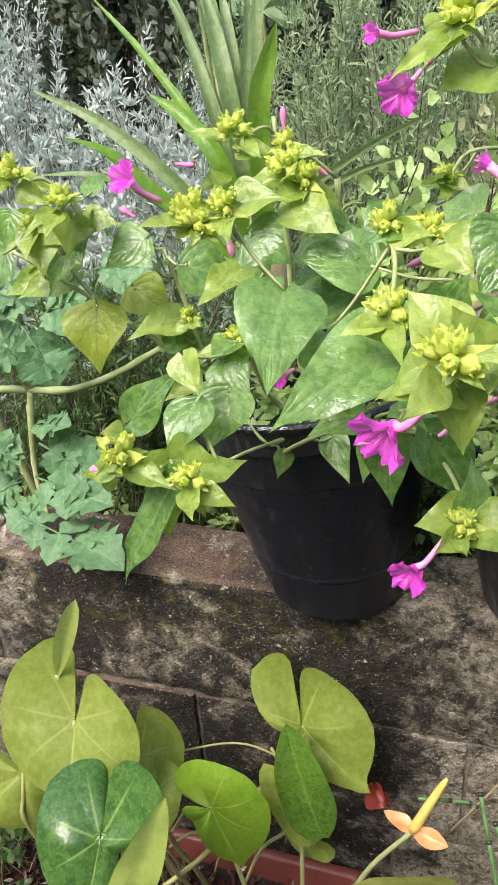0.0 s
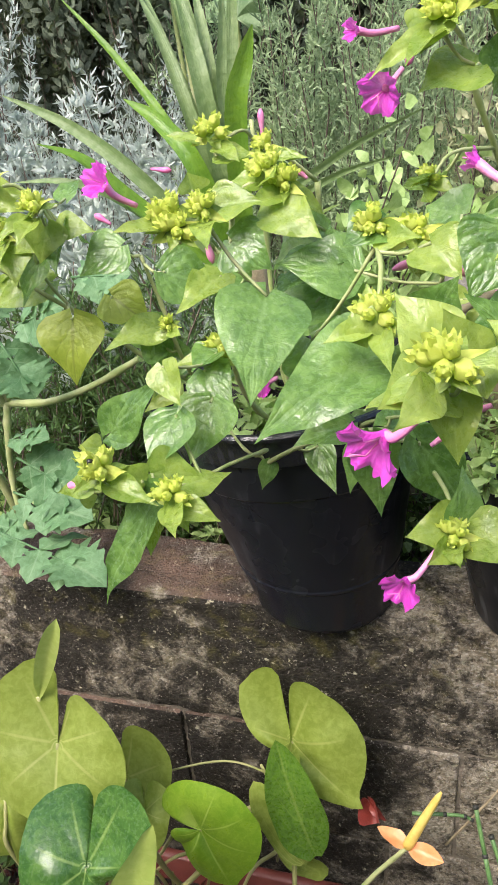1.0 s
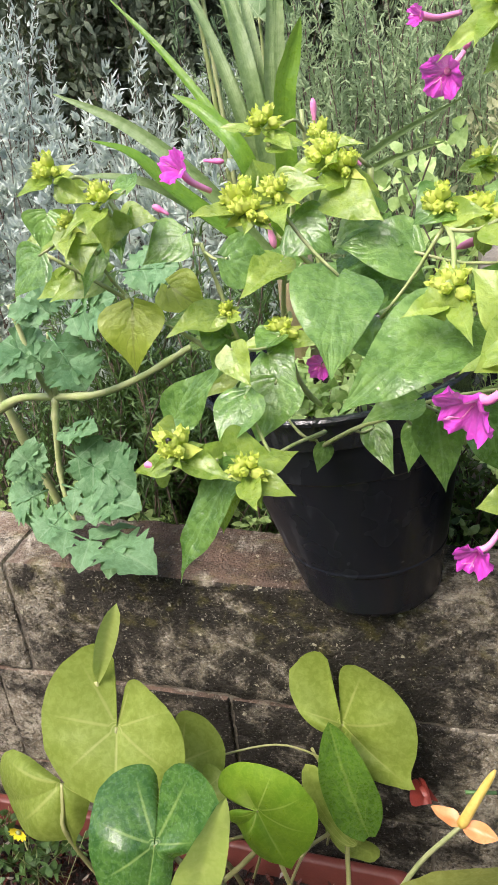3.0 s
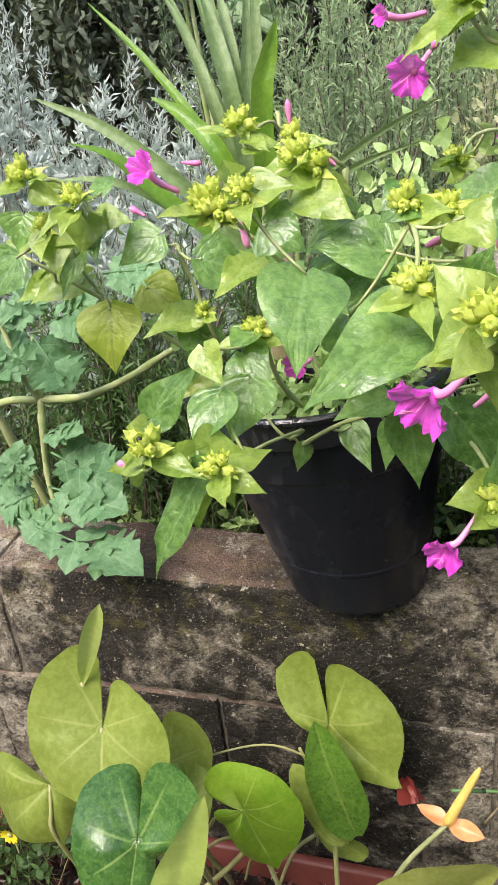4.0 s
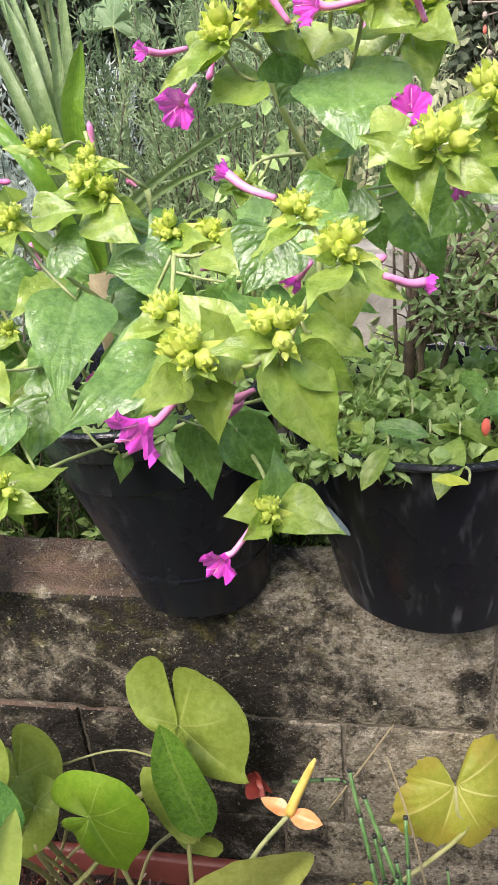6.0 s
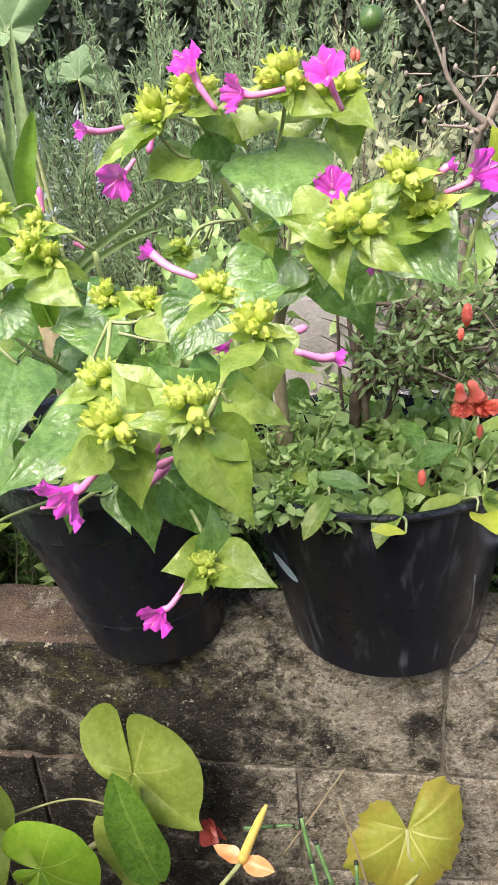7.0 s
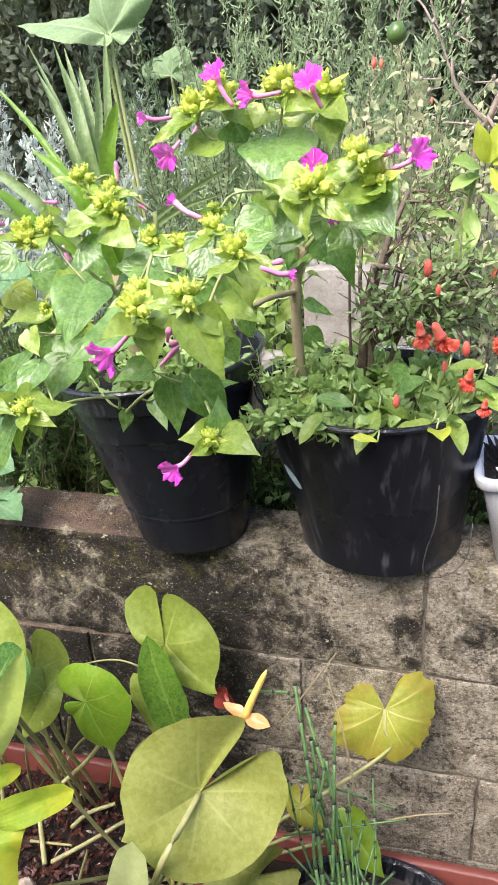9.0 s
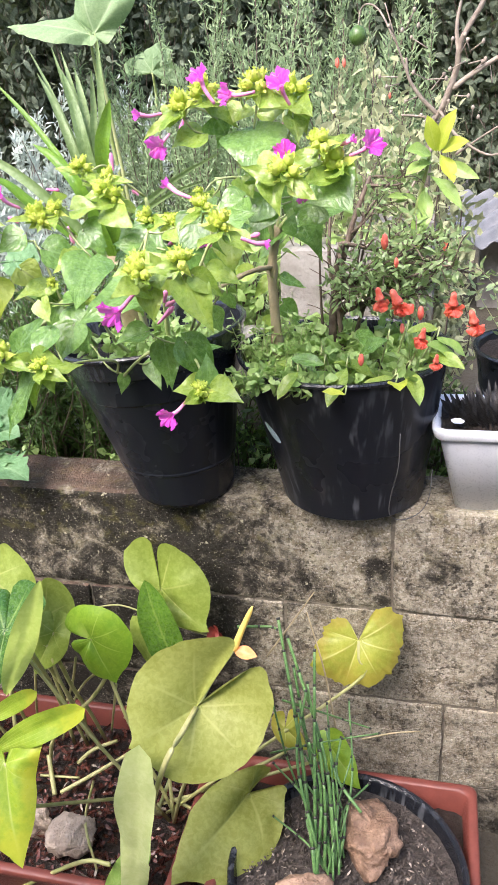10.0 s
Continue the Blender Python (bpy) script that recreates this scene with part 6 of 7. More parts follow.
for line, r in [([(0.345, 0.10, 1.0), (0.338, 0.10, 1.10), (0.335, 0.11, 1.21)], 0.0035), ([(0.372, 0.11, 1.0), (0.366, 0.11, 1.09), (0.350, 0.12, 1.17), (0.352, 0.13, 1.26)], 0.0055), ([(0.366, 0.11, 1.07), (0.390, 0.12, 1.15), (0.408, 0.13, 1.24)], 0.0042),
                ([(0.385, 0.12, 1.0), (0.402, 0.12, 1.08), (0.432, 0.12, 1.15), (0.470, 0.11, 1.21)], 0.0045), ([(0.402, 0.12, 1.08), (0.400, 0.13, 1.16), (0.420, 0.14, 1.25)], 0.0032)]:
    m = Mesh()
    tube(m, glide(line, 14), (r, r * 0.45), 6)
    m.under("stem", M_TWIG, pome)
for k in range(14):
    m = Mesh()
    a = Vector((0.36, 0.12, 1.03 + 0.011 * k))
    e = a + Vector((0.05 * math.cos(k * 2.4), 0.04 * math.sin(k * 2.4), 0.03))
    tube(m, glide([a, a.lerp(e, 0.5) + Vector((0, 0, 0.004)), e], 6), (0.0016, 0.0007), 4)
    m.under("twig", M_TWIG, pome)


def red_flower(at, size):
    """A waxy red calyx tube with crumpled petals hanging from it."""
    c, m, rng = Vector(at), Mesh(), random.Random(int(at[0] * 1000))
    way = Vector((rng.uniform(-0.5, 0.5), -0.3, 1.0)).normalized()
    tube(m, glide([c + way * size * 0.9, c + way * size * 0.5, c + way * size * 0.05], 8), [size * q for q in (0.10, 0.17, 0.2, 0.2, 0.21, 0.24, 0.28, 0.34)], 10)
    for k in range(15):
        a = 2 * math.pi * k / 15 + rng.uniform(-0.4, 0.4)
        d = (Vector((math.cos(a), math.sin(a), 0)) * rng.uniform(0.15, 0.6) - way * rng.uniform(0.4, 1.2)).normalized()
        blade(m, c + d * size * 0.12, c + d * size * rng.uniform(0.75, 1.0), size * 0.7, Vector((rng.uniform(-1, 1), -1, rng.uniform(-0.5, 1))), rng.uniform(-60, 60), 0.65, 0, 0.3, 0.4, 0.2, 7, 4, 0, 0, rng)
    m.under("flower", M_RED, pome, "crumpled orange-red flower")


def red_bud(at, size):
    m, c = Mesh(), Vector(at)
    lathe(m, c, [(0.0, size), (size * 0.30, size * 0.8), (size * 0.46, size * 0.1), (size * 0.42, -size * 0.4), (size * 0.15, -size * 0.9), (0.0, -size)], 9)
    m.under("flower_bud", M_RED, pome, "waxy orange-red bud")


red_flower((0.452, -0.130, 1.180), 0.020)
red_flower((0.474, -0.086, 1.162), 0.026)
red_flower((0.509, -0.114, 1.121), 0.018)
red_flower((0.529, -0.125, 1.090), 0.014)
red_flower((0.551, 0.000, 1.135), 0.024)
red_flower((0.582, -0.020, 1.114), 0.024)
red_bud((0.456, -0.112, 1.253), 0.011)
red_bud((0.466, 0.000, 1.199), 0.008)
red_bud((0.505, -0.050, 1.137), 0.011)
red_bud((0.480, -0.070, 1.120), 0.008)
red_bud((0.537, 0.080, 1.204), 0.010)
red_bud((0.362, 0.250, 1.470), 0.007)
red_bud((0.437, 0.250, 1.417), 0.005)
red_bud((0.357, 0.200, 1.471), 0.008)
red_bud((0.423, -0.090, 1.078), 0.010)

# ---- things: weeds and seedlings in the wide pot ----


def weed_bed(name, label, place, n, leaf_len, leaf_w, height, seed, mat=M_WEED, per=5):
    """Many little stems, each with a tuft of small round leaves."""
    rng = np.random.default_rng(seed)
    pts, ways, m = [], [], Mesh()
    for _ in range(n):
        b = Vector(place(rng))
        t = b + Vector((rng.normal() * 0.4, rng.normal() * 0.4 - 0.15, 1.0)).normalized() * height * rng.uniform(0.4, 1.2)
        tube(m, [b, b.lerp(t, 0.6), t], (0.0009, 0.0006), 3, 0, False)
        for k in range(per):
            q = b.lerp(t, rng.uniform(0.45, 1.0))
            pts.append(q)
            ways.append(rng.normal(size=3) * (1, 1, 0.5) + np.array([0, -0.2, 0.25]))
    bed = thing(name, tuple(place(np.random.default_rng(0))), label, "weeds", "", "stuff")
    m.under("stems", M_STEM, bed)
    v, f = sprigs(np.array(pts), np.array(ways), leaf_len, leaf_w, rng, 0.2)
    foliage("foliage", mat, bed, v, f)
    return bed


weed_bed("weeds", "low round-leaved weeds covering the soil of the wide black pot", disc_place(0.378, 0.06, 1.0, 0.145), 175, 0.022, 0.018, 0.065, 61)
weed_bed("weeds", "feathery weeds at the foot of a woody stem in the wide pot", disc_place(0.265, 0.05, 1.0, 0.05), 60, 0.014, 0.005, 0.10, 62, M_WEED, 8)
weed_bed("weeds", "trailing weeds spilling over a black rim", lambda r: (r.uniform(0.225, 0.36), r.uniform(-0.10, -0.05), 1.015 + r.uniform(0, 0.01)), 80, 0.018, 0.009, 0.035, 63)

weed_bed("weeds", "grey-green weeds growing in the black pot behind the white one", disc_place(0.722, 0.29, 0.955, 0.09), 60, 0.022, 0.010, 0.12, 66, M_GREYGREEN, 8)

weed_bed("weeds", "low weeds and litter on the soil of the tall black pot", disc_place(0.045, 0.06, 1.030, 0.125), 120, 0.020, 0.012, 0.04, 67, M_WEED, 5)

seedling = thing("seedling", (0.50, -0.02, 1.0), "bright green broad-leaved seedlings at the edge of the wide pot", "plant")
seed_rng = random.Random(71)
for k, (x, y, z, a, ln, mat) in enumerate([
        (0.475, -0.06, 1.045, 200, 0.075, M_MIRABILIS_PALE), (0.50, -0.05, 1.05, 250, 0.07, M_MIRABILIS_PALE), (0.52, -0.04, 1.06, 320, 0.075, M_MIRABILIS_PALE), (0.54, -0.02, 1.075, 350, 0.08, M_LIMBGREEN),
        (0.56, 0.0, 1.09, 20, 0.07, M_LIMBGREEN), (0.49, -0.03, 1.075, 150, 0.07, M_MIRABILIS), (0.46, -0.02, 1.08, 110, 0.075, M_MIRABILIS), (0.515, -0.01, 1.09, 60, 0.06, M_MIRABILIS_PALE),
        (0.43, -0.05, 1.05, 215, 0.065, M_MIRABILIS_PALE), (0.40, -0.06, 1.045, 190, 0.06, M_MIRABILIS), (0.505, -0.085, 1.045, 275, 0.06, M_YOUNG), (0.435, -0.095, 1.05, 235, 0.038, M_YOUNG),
        (0.36, -0.06, 1.05, 230, 0.06, M_WEED), (0.385, -0.03, 1.06, 70, 0.06, M_MIRABILIS), (0.345, -0.04, 1.06, 140, 0.05, M_MIRABILIS_PALE), (0.55, -0.05, 1.06, 290, 0.06, M_MIRABILIS_PALE)]):
    a += seed_rng.uniform(-50, 50)
    ln *= seed_rng.uniform(0.75, 1.1)
    z += seed_rng.uniform(-0.01, 0.035)
    y += seed_rng.uniform(-0.02, 0.05)
    d = Vector((math.cos(radians(a)), math.sin(radians(a)) * 0.8, seed_rng.uniform(-0.7, 0.8)))
    m = Mesh()
    x -= 0.03
    y -= 0.04
    b = Vector((x, y, z))
    blade(m, b, b + d.normalized() * ln, ln * 0.42, (0, -0.45, 0.9), seed_rng.uniform(-20, 20), 0.5, 0.0, 0.25, 0.3, 0.03, 9, 6, 0, 0, seed_rng)
    m.under("leaf", mat if mat is not M_WEED else M_MIRABILIS_PALE, seedling)
    s = Mesh()
    tube(s, glide([(0.36 + (x - 0.36) * 0.75, 0.03 + y * 0.3, 0.99), (x, y + 0.02, z + 0.005), b], 8), (0.0018, 0.0012), 5)
    s.under("stem", M_STEM, seedling)

# little plant in the white pot
succulent = thing("succulent", (0.645, 0.06, 0.890), "small dark succulent with cream flowers in the white pot", "plant")
m, rng = Mesh(), random.Random(81)
for k in range(420):
    a, q = rng.uniform(0, 6.28), 0.078 * math.sqrt(rng.uniform(0, 1))
    b = Vector((0.648 + q * 1.15 * math.cos(a), 0.062 + q * 0.72 * math.sin(a), 0.924))
    blade(m, b, b + Vector((math.cos(a) * 0.5, math.sin(a) * 0.5, rng.uniform(0.1, 1.6))) * rng.uniform(0.012, 0.040), 0.008, (0, -0.6, 0.7), 0, 0.4, 0, 0.4, 0.2, 0.02, 5, 2, 0, 0, rng)
m.under("leaves", M_SEED, succulent, "blackish narrow leaves")
for c in ((0.568, 0.01, 0.937), (0.655, 0.0, 0.95), (0.672, 0.01, 0.96), (0.650, 0.0, 0.965)):
    m = Mesh()
    for k in range(6):
        a = k * 1.047
        blade(m, c, (c[0] + 0.011 * math.cos(a), c[1] + 0.011 * math.sin(a), c[2] + 0.005), 0.009, (0, -0.5, 0.9), 0, 0.5, 0, 0.2, 0.1, 0, 4, 2)
    m.under("flower", M_WHITE, succulent, "cream flower")

# ---- behind the wall ----


def rounded_box(mesh, lo, hi, r, cell, amp, seed=0, top_mi=0, sides="FTLRKB"):
    """A box with worn, uneven edges: front, top, left, right, back and bottom."""
    lo, hi = Vector(lo), Vector(hi)
    spans = {"F": (0, 2, 1, lo.y), "K": (0, 2, 1, hi.y), "T": (0, 1, 2, hi.z), "B": (0, 1, 2, lo.z), "L": (1, 2, 0, lo.x), "R": (1, 2, 0, hi.x)}
    off = Vector((seed * 3.7, seed * 1.9, seed * 0.7))
    for key in sides:
        u, v, w, fixed = spans[key]
        nu, nv = max(2, round((hi[u] - lo[u]) / cell)), max(2, round((hi[v] - lo[v]) / cell))
        verts = []
        for j in range(nv + 1):
            for i in range(nu + 1):
                p = Vector((0, 0, 0))
                p[u], p[v], p[w] = lo[u] + (hi[u] - lo[u]) * i / nu, lo[v] + (hi[v] - lo[v]) * j / nv, fixed
                wear = r * (1 + 0.7 * noise.noise(p * 9 + off))
                q = Vector([min(max(p[k], lo[k] + wear), hi[k] - wear) for k in range(3)])
                d = p - q
                if d.length > 1e-6:
                    p = q + d.normalized() * wear
                p += (d.normalized() if d.length > 1e-6 else Vector()) * amp * (noise.noise(p * 26 + off) + 0.7 * noise.noise(p * 75 + off) + 0.5 * noise.noise(p * 170))
                verts.append(p)
        n = nu + 1
        faces = [(j * n + i, j * n + i + 1, (j + 1) * n + i + 1, (j + 1) * n + i) for j in range(nv) for i in range(nu)]
        if key in ("K", "B", "L"):
            faces = [f[::-1] for f in faces]
        mesh.add(verts, faces, None, top_mi if key == "T" else 0)
    return mesh


pedestal = thing("masonry_block", (0.73, 0.3, 0.4), "pale rough masonry block standing on the earth behind the wall", "block", "loose masonry")
rounded_box(Mesh(), (0.62, 0.19, 0.34), (0.86, 0.41, 0.725), 0.012, 0.03, 0.003, 3).under("block", M_RUBBLE, pedestal)
flower_pot((0.722, 0.29, 0.725), 0.088, 0.118, 0.25, 0.235, 0.02, "black plastic pot with a grey-green seedling, behind the white pot", M_BLACK)
for k, (lo, hi) in enumerate([((0.20, 0.42, 0.38), (0.42, 0.60, 1.13)), ((0.10, 0.36, 0.34), (0.50, 0.43, 0.97)), ((0.34, 0.55, 0.38), (0.52, 0.70, 1.16))]):
    block = thing("masonry_block", ((lo[0] + hi[0]) / 2, (lo[1] + hi[1]) / 2, lo[2]), "pale weathered masonry block standing behind the pots", "block", "loose masonry")
    rounded_box(Mesh(), lo, hi, 0.012, 0.03, 0.003, 10 + k).under("block", M_RUBBLE, block)

sheet = thing("corrugated_sheet", (1.3, 2.35, 0.46), "grey corrugated fibre-cement sheet lying among the shrubs", "roof sheet")
verts, nx, ny = [], 200, 40
for side in (0, 0.006):
    for j in range(ny + 1):
        for i in range(nx + 1):
            x = 0.53 + 1.9 * i / nx
            y = 2.10 + 0.5 * j / ny
            verts.append((x, y, 0.780 + 0.13 * j / ny - side + 0.017 * math.sin(2 * math.pi * (0.8 * x - 0.6 * y) / 0.076)))
n = nx + 1
faces = [(j * n + i, j * n + i + 1, (j + 1) * n + i + 1, (j + 1) * n + i) for j in range(ny) for i in range(nx)]
faces += [tuple(k + n * (ny + 1) for k in f[::-1]) for f in faces]
faces += [(i, i + n * (ny + 1), i + 1 + n * (ny + 1), i + 1) for i in range(nx)]
Mesh().add(verts, faces).under("sheet", M_ROOF, sheet)
for x in (0.7, 2.1):
    rounded_box(Mesh(), (x, 2.30, 0.40), (x + 0.1, 2.40, 0.82), 0.008, 0.05, 0.002, 4).under("support", M_RUBBLE, sheet)


def bush(name, label, at, radius, height, stems, per, length, width, mat, seed, wood=M_TWIG, droop=0.3, tip=0.12, spread=0.024, tuft=1, fan=1.05, out=0.0):
    """Many upright stems fanning from the ground, leafy over their upper part."""
    rng = np.random.default_rng(seed)
    b = thing(name, (at[0], at[1], ground_height(at[0], at[1])), label, "shrub")
    m, pts, ways = Mesh(), [], []
    base = Vector(b.location)
    for _ in range(stems):
        a, q = rng.uniform(0, 6.283), math.sqrt(rng.uniform(0, 1))
        foot = base + Vector((math.cos(a) * radius[0] * q * 0.45, math.sin(a) * radius[1] * q * 0.45, 0))
        top = base + Vector((math.cos(a) * radius[0] * q, math.sin(a) * radius[1] * q, height * rng.uniform(0.55, 1.08) * (1 - 0.25 * q)))
        line = glide([foot, foot.lerp(top, 0.35) + Vector(rng.normal(size=3) * 0.05), foot.lerp(top, 0.7) + Vector(rng.normal(size=3) * 0.05), top], 12)
        tube(m, line, (0.0036, 0.0010), 4, 0, False)
        at_line = np.array(line)
        f = np.repeat(rng.uniform(tip, 1.0, per // tuft) ** 0.9 * 10.99, tuft)
        k = f.astype(int)
        step = at_line[k + 1] - at_line[k]
        pts.append(at_line[k] + step * (f - k)[:, None] + np.repeat(rng.normal(size=(per // tuft, 3)) * spread, tuft, axis=0))
        stray = np.repeat(rng.normal(size=(per // tuft, 3)), tuft, axis=0) * out
        ways.append(step / np.linalg.norm(step, axis=1, keepdims=True) + stray + rng.normal(size=(len(f), 3)) * fan)
    tagged(m.under("branchwork", wood, b), kind="stuff")
    v, f = sprigs(np.concatenate(pts), np.concatenate(ways), length, width, rng, droop)
    foliage("foliage", mat, b, v, f, "", "", "stuff")
    return b


WORMWOOD = dict(tip=0.40, spread=0.022, tuft=13, fan=0.62, out=0.55)
NEEDLES = dict(tip=0.10, spread=0.006, fan=0.75)
bush("silver_shrub", "silver-grey wormwood shrub with fine pale leaves", (-0.52, 0.72), (0.34, 0.30), 0.98, 125, 312, 0.025, 0.0068, M_SILVER, 101, **WORMWOOD)
bush("silver_shrub", "tall silver-grey wormwood shrub behind the wall", (-0.95, 0.85), (0.36, 0.3), 1.15, 125, 312, 0.025, 0.0068, M_SILVER, 102, **WORMWOOD)
bush("silver_shrub", "low grey wormwood shrub between the sword leaves", (-0.30, 0.62), (0.2, 0.16), 0.80, 30, 208, 0.024, 0.0065, M_SILVER, 103, **WORMWOOD)
bush("rosemary_shrub", "grey-green rosemary shrub with needle leaves and dark twigs", (0.02, 0.95), (0.28, 0.26), 1.30, 75, 440, 0.021, 0.0040, M_GREYGREEN, 104, **NEEDLES)
bush("rosemary_shrub", "grey-green rosemary shrub behind the tall flowers", (-0.22, 1.25), (0.34, 0.3), 1.42, 75, 440, 0.022, 0.0042, M_GREYGREEN, 105, **NEEDLES)
bush("rosemary_shrub", "dry twiggy grey-green shrub", (0.36, 1.00), (0.26, 0.25), 1.10, 60, 300, 0.024, 0.0048, M_OLIVE, 106, **NEEDLES)
bush("olive_shrub", "twiggy olive-green shrub with orange buds behind the tall flowers", (0.40, 0.62), (0.22, 0.18), 1.16, 64, 80, 0.026, 0.012, M_OLIVE, 107, tip=0.3)
bush("olive_shrub", "pale leafy shrub beside the lemon sapling", (0.48, 0.74), (0.10, 0.10), 1.0, 28, 70, 0.030, 0.014, M_OLIVE, 114, tip=0.35)
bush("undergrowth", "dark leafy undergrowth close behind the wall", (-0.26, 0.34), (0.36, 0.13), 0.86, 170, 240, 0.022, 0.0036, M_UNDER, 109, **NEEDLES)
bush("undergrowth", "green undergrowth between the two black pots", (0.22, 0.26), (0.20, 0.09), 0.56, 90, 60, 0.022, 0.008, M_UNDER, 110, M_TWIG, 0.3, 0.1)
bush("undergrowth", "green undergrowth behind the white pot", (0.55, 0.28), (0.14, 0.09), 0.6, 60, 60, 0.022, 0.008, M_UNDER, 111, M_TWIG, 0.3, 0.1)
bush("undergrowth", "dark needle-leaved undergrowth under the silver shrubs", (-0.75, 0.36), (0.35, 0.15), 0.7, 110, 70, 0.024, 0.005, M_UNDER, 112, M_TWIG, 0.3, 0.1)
bush("leafy_shrub", "light green leafy shrub behind the sword leaves", (0.16, 0.50), (0.20, 0.12), 0.95, 60, 70, 0.032, 0.02, M_WEED, 113)
for k, (x, y, h) in enumerate([(-2.6, 3.4, 2.7), (-1.3, 3.0, 2.5), (0.0, 3.4, 2.6), (1.2, 3.1, 2.5), (2.4, 3.5, 2.7)]):
    bush("far_tree", "dark dense tree closing the garden behind the shrubs", (x, y), (0.95, 0.6), h, 190, 190, 0.055, 0.024, M_FAR, 120 + k, M_TWIG, 0.3, 0.02)

weed_bed("weeds", "low green weeds along the back foot of the wall", lambda r: (r.uniform(-0.6, 0.7), r.uniform(0.17, 0.26), ground_height(0, 0.2) + 0.2 + r.uniform(0, 0.16)), 320, 0.02, 0.012, 0.08, 64, M_WEED, 6)

# broad pale leaves on thick stalks
broad = thing("broad_leaved_plant", (-0.30, 0.92, 0.4), "broad-leaved plant with very large pale leaves on thick stalks", "plant")
for joint, tip, lobe_l, lobe_r, facing in [((-0.400, 1.000, 1.582), (-0.610, 0.950, 1.638), (-0.477, 1.050, 1.646), (-0.396, 0.950, 1.568), (0.0, -0.5, 0.86)), ((-0.386, 1.000, 1.584), (-0.240, 0.950, 1.733), (-0.325, 0.980, 1.592), (-0.453, 1.020, 1.629), (0.2, -0.8, 0.5)),
                                   ((-0.343, 1.300, 1.485), (-0.265, 1.250, 1.545), (-0.242, 1.280, 1.488), (-0.427, 1.300, 1.515), (0.0, -0.7, 0.7))]:
    m = Mesh()
    lobed(m, joint, tip, lobe_l, lobe_r, (1.0, 1.0), facing, 0.1, 0.05, 0.05, 0.05)
    m.under("leaf", M_BIGLEAF, broad)
    m = Mesh()
    j = Vector(joint)
    foot = Vector((j.x * 0.6 - 0.12, 1.08, 0.42))
    tube(m, glide([foot, foot.lerp(j, 0.55) + Vector((0, 0.03, 0)), j - Vector((0, -0.01, 0.10)), j], 18), (0.007, 0.0035), 8)
    m.under("leaf_stalk", M_STEM, broad)

# lemon sapling with yellow young leaves
sapling = thing("lemon_sapling", (0.490, 0.170, 0.435), "slender lemon sapling with bright yellow young leaves at its top", "sapling")
m = Mesh()
tube(m, glide([(0.505, 0.200, 0.415), (0.495, 0.200, 0.815), (0.480, 0.160, 1.165), (0.507, 0.130, 1.335)], 18), (0.007, 0.003), 7)
m.under("stem", M_STEM, sapling)
sap_rng = random.Random(91)
for base, tip, w, mat in [((0.520, 0.120, 1.340), (0.537, 0.100, 1.400), 0.034, M_YOUNG), ((0.517, 0.120, 1.340), (0.500, 0.100, 1.390), 0.030, M_YOUNG), ((0.523, 0.120, 1.340), (0.560, 0.090, 1.360), 0.030, M_YOUNG),
                          ((0.523, 0.120, 1.337), (0.545, 0.090, 1.300), 0.030, M_YOUNG), ((0.510, 0.130, 1.335), (0.475, 0.100, 1.350), 0.034, M_LIMBGREEN), ((0.510, 0.130, 1.325), (0.470, 0.100, 1.315), 0.03, M_LIMBGREEN),
                          ((0.520, 0.120, 1.325), (0.580, 0.090, 1.305), 0.026, M_LIMBGREEN), ((0.510, 0.130, 1.305), (0.565, 0.090, 1.265), 0.028, M_LIMBGREEN), ((0.495, 0.140, 1.255), (0.493, 0.110, 1.205), 0.03, M_LIMBGREEN),
                          ((0.490, 0.150, 1.265), (0.445, 0.120, 1.280), 0.026, M_LIMBGREEN), ((0.500, 0.140, 1.285), (0.505, 0.100, 1.230), 0.03, M_LIMBGREEN)]:
    m = Mesh()
    blade(m, base, tip, w * 0.82, (0.045, -0.700, 0.715), sap_rng.uniform(-25, 25), 0.5, 0, 0.3, 0.25, 0.03, 10, 6, 0, 0, sap_rng)
    m.under("leaf", mat, sapling)

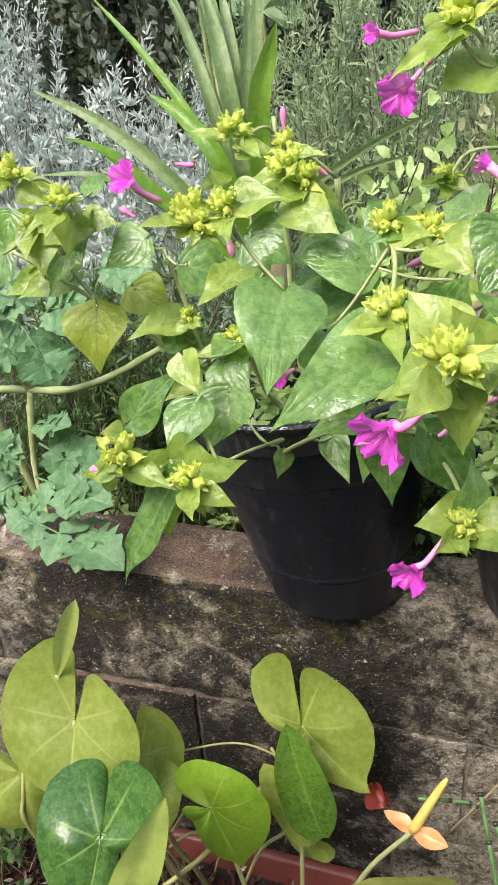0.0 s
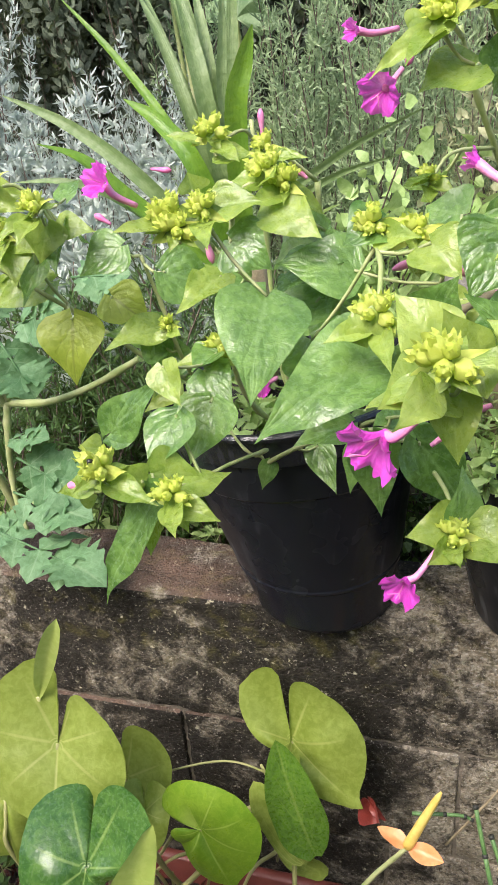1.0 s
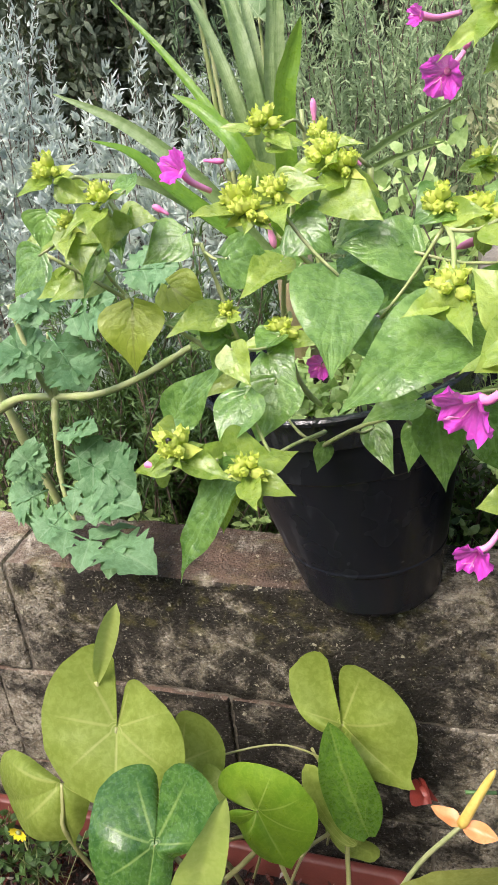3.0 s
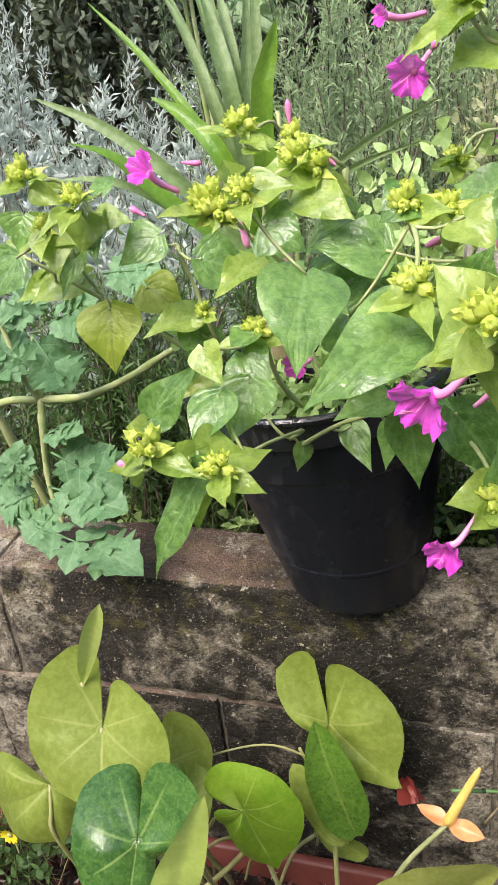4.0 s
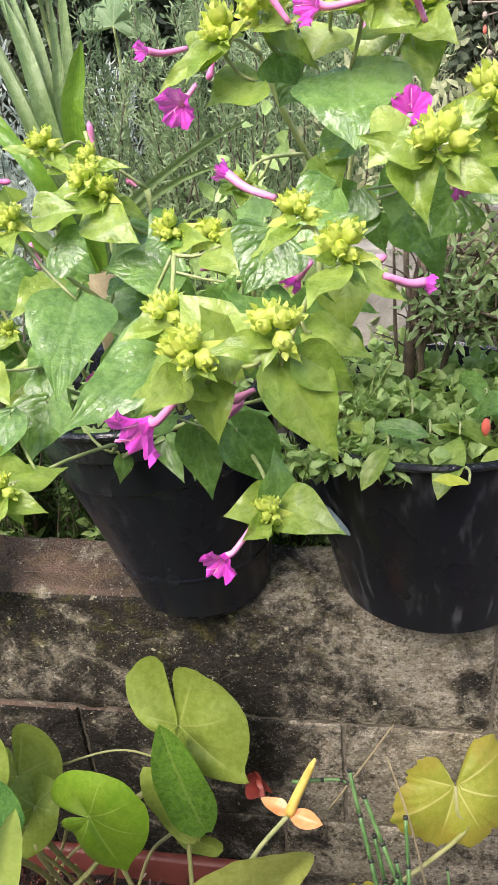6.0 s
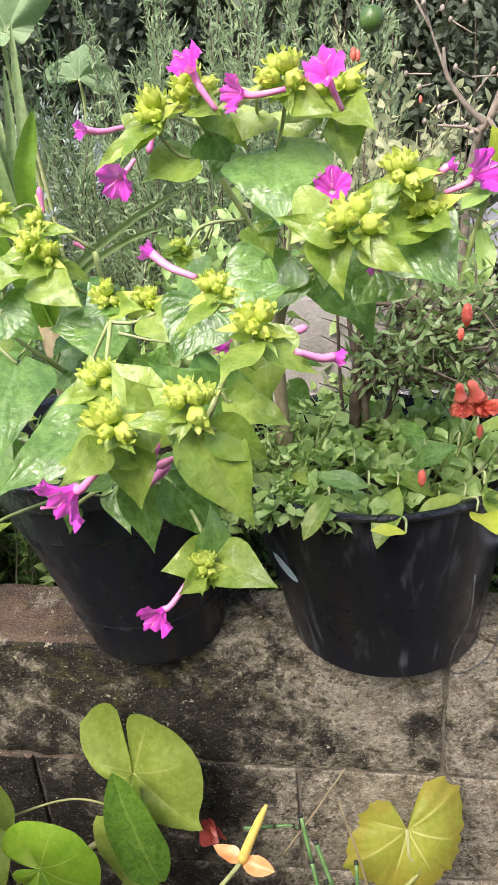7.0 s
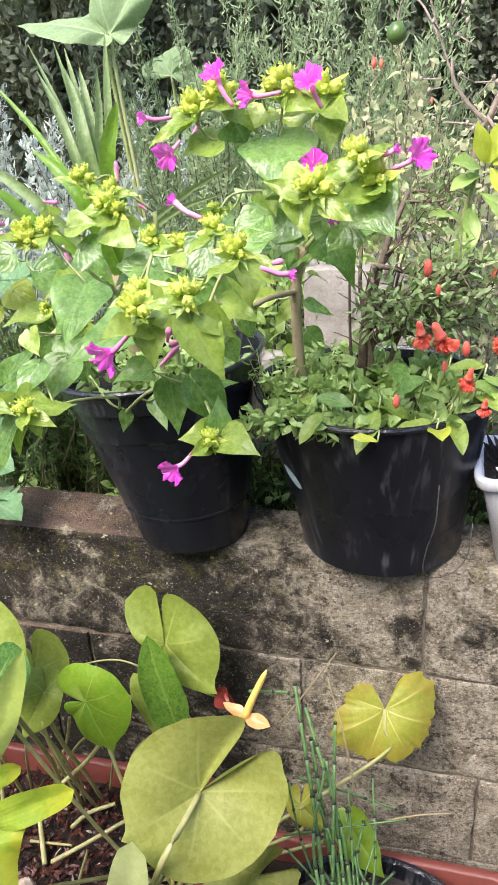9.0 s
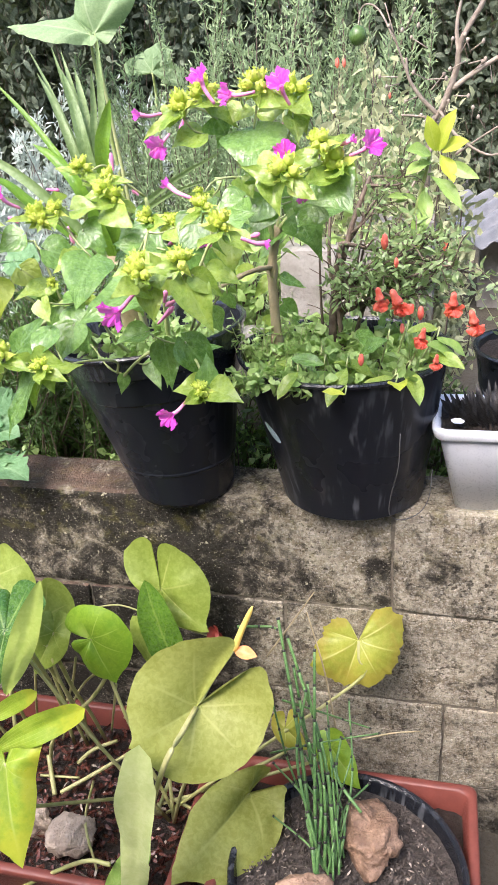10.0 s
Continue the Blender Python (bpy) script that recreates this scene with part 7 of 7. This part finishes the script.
# bare branch
bare = thing("bare_shrub", (0.527, 0.300, 0.422), "bare shrub with pale forked branches and a few buds", "shrub")
m = Mesh()
for line, r in [([(0.507, 0.300, 0.422), (0.497, 0.300, 0.922), (0.502, 0.270, 1.322), (0.523, 0.250, 1.395), (0.542, 0.250, 1.450), (0.547, 0.250, 1.492), (0.582, 0.250, 1.552), (0.607, 0.240, 1.642)], (0.007, 0.0035)),
                ([(0.537, 0.250, 1.422), (0.567, 0.250, 1.442), (0.607, 0.250, 1.464), (0.667, 0.250, 1.492)], (0.005, 0.003)), ([(0.544, 0.250, 1.472), (0.539, 0.250, 1.512), (0.547, 0.250, 1.562)], (0.004, 0.002)),
                ([(0.517, 0.255, 1.382), (0.487, 0.250, 1.412), (0.467, 0.250, 1.442), (0.462, 0.250, 1.472)], (0.004, 0.002)), ([(0.517, 0.260, 1.372), (0.492, 0.250, 1.382), (0.457, 0.240, 1.387)], (0.003, 0.0015)),
                ([(0.467, 0.250, 1.442), (0.447, 0.250, 1.492), (0.427, 0.250, 1.552)], (0.002, 0.001)), ([(0.547, 0.240, 1.322), (0.607, 0.220, 1.362), (0.647, 0.200, 1.382)], (0.002, 0.001)),
                ([(0.447, 0.250, 1.492), (0.415, 0.27, 1.545), (0.388, 0.295, 1.552), (0.379, 0.30, 1.520)], (0.0018, 0.0012)), ([(0.507, 0.260, 1.332), (0.477, 0.250, 1.272), (0.447, 0.240, 1.242)], (0.003, 0.0015)), ([(0.517, 0.250, 1.392), (0.547, 0.230, 1.352), (0.597, 0.220, 1.322), (0.637, 0.200, 1.332)], (0.003, 0.0015))]:
    m = Mesh()
    tube(m, glide(line, 18), r, 7)
    m.under("branch", M_BARK, bare)
m, rng = Mesh(), random.Random(95)
for k in range(26):
    c = Vector((rng.uniform(0.43, 0.60), 0.25, rng.uniform(1.35, 1.52)))
    d = Vector((rng.uniform(-1, 1), rng.uniform(-1, 0.3), rng.uniform(-0.2, 1))).normalized()
    tube(m, [c, c + d * 0.03], (0.0012, 0.0008), 4)
    lump(m, c + d * 0.031, (0.003, 0.003, 0.004), k, 0.2, 4, 6)
tagged(m.under("budwood", M_BARK, bare), kind="stuff")

fruit = lump(Mesh(), (0.379, 0.30, 1.510), (0.015, 0.015, 0.016), 3, 0.05, 14, 20).alone("green_fruit", M_GREENFRUIT, "round green fruit hanging from the olive-green shrub", "fruit")

# yellow daisy at the end of the trough
daisy = thing("yellow_daisy", (-0.462, -0.14, 0.23), "small yellow daisy beside the trough", "flower")
m = Mesh()
for k in range(11):
    a = 2 * math.pi * k / 11
    blade(m, (-0.463, -0.142, 0.352), (-0.463 + 0.017 * math.cos(a), -0.15, 0.352 + 0.017 * math.sin(a)), 0.007, (0, -1, 0.2), 0, 0.6, 0, 0.1, 0.05, 0, 4, 2)
m.under("petals", M_YELLOW, daisy)
m = Mesh()
tube(m, [(-0.462, -0.14, 0.22), (-0.463, -0.14, 0.3), (-0.463, -0.14, 0.35)], 0.0015, 5)
lump(m, (-0.463, -0.146, 0.352), (0.005, 0.003, 0.005), 1, 0.1, 5, 8)
m.under("stem", M_STEM, daisy)
weed_bed("weeds", "low dark weeds at the end of the trough", lambda r: (r.uniform(-0.64, -0.40), r.uniform(-0.2, -0.09), 0.23 + r.uniform(0, 0.02)), 90, 0.018, 0.010, 0.12, 65, M_UNDER, 6)

for k, (x, y, h, mat) in enumerate([(-1.5, 1.7, 1.45, M_SILVER), (-0.75, 1.75, 1.05, M_SILVER), (0.15, 1.8, 1.5, M_GREYGREEN), (0.15, 1.45, 1.3, M_GREYGREEN)]):
    bush("garden_shrub", "hazy grey-green shrub further back in the garden", (x, y), (0.42, 0.3), h, 70, 220, 0.030, 0.007, mat, 140 + k, tip=0.15, spread=0.008, fan=0.6)

# unseen wall, added to shut out low sky and darken the pots' reflections
sky_block = Mesh()
rounded_box(sky_block, (-7.0, -2.9, -0.1), (7.0, -2.6, 3.0), 0.01, 0.8, 0.002, 2)
sky_block.alone("wall_house", M_SKY_BLOCK, "plain unseen wall added to block low sky light", "wall", "structure")

# ---- the wall, block by block ----
wall = thing("wall_garden", (0.0, 0.07, 0.0), "low old wall of rough mouldy concrete blocks", "wall", "", "structure")
core = Mesh()
rounded_box(core, (-2.58, 0.008, -0.05), (2.58, WALL_BACK - 0.007, WALL_TOP - 0.008), 0.004, 0.02, 0.0012, 1)
core.under("mortar", M_MORTAR, wall, "dark crumbling mortar")
COURSES = [(0.553, WALL_TOP, [-2.6, -2.08, -1.68, -1.27, -0.87, -0.47, 0.470, 0.875, 1.28, 1.69, 2.09, 2.6]), (0.337, 0.549, [-2.6, -2.16, -1.75, -1.35, -0.94, -0.54, -0.135, 0.268, 0.672, 1.08, 1.48, 1.89, 2.6]),
           (0.127, 0.331, [-2.6, -2.25, -1.85, -1.45, -1.04, -0.64, -0.235, 0.17, 0.575, 0.98, 1.38, 1.79, 2.6]), (-0.06, 0.123, [-2.6, -1.75, -0.95, -0.15, 0.65, 1.45, 2.6])]
for row, (z0, z1, joints) in enumerate(COURSES):
    for k in range(len(joints) - 1):
        x0, x1 = joints[k] + 0.002, joints[k + 1] - 0.002
        near = -0.75 < x1 and x0 < 1.0
        m = Mesh()
        rounded_box(m, (x0, 0.0 + 0.002 * ((k * 7 + row) % 3), z0), (x1, WALL_BACK, z1), 0.007 if row == 0 else 0.005, 0.0075 if near and row < 3 else 0.04, 0.0028, row * 17 + k, 1)
        m.under("block", [M_CONCRETE, M_CONCRETE_TOP], wall)
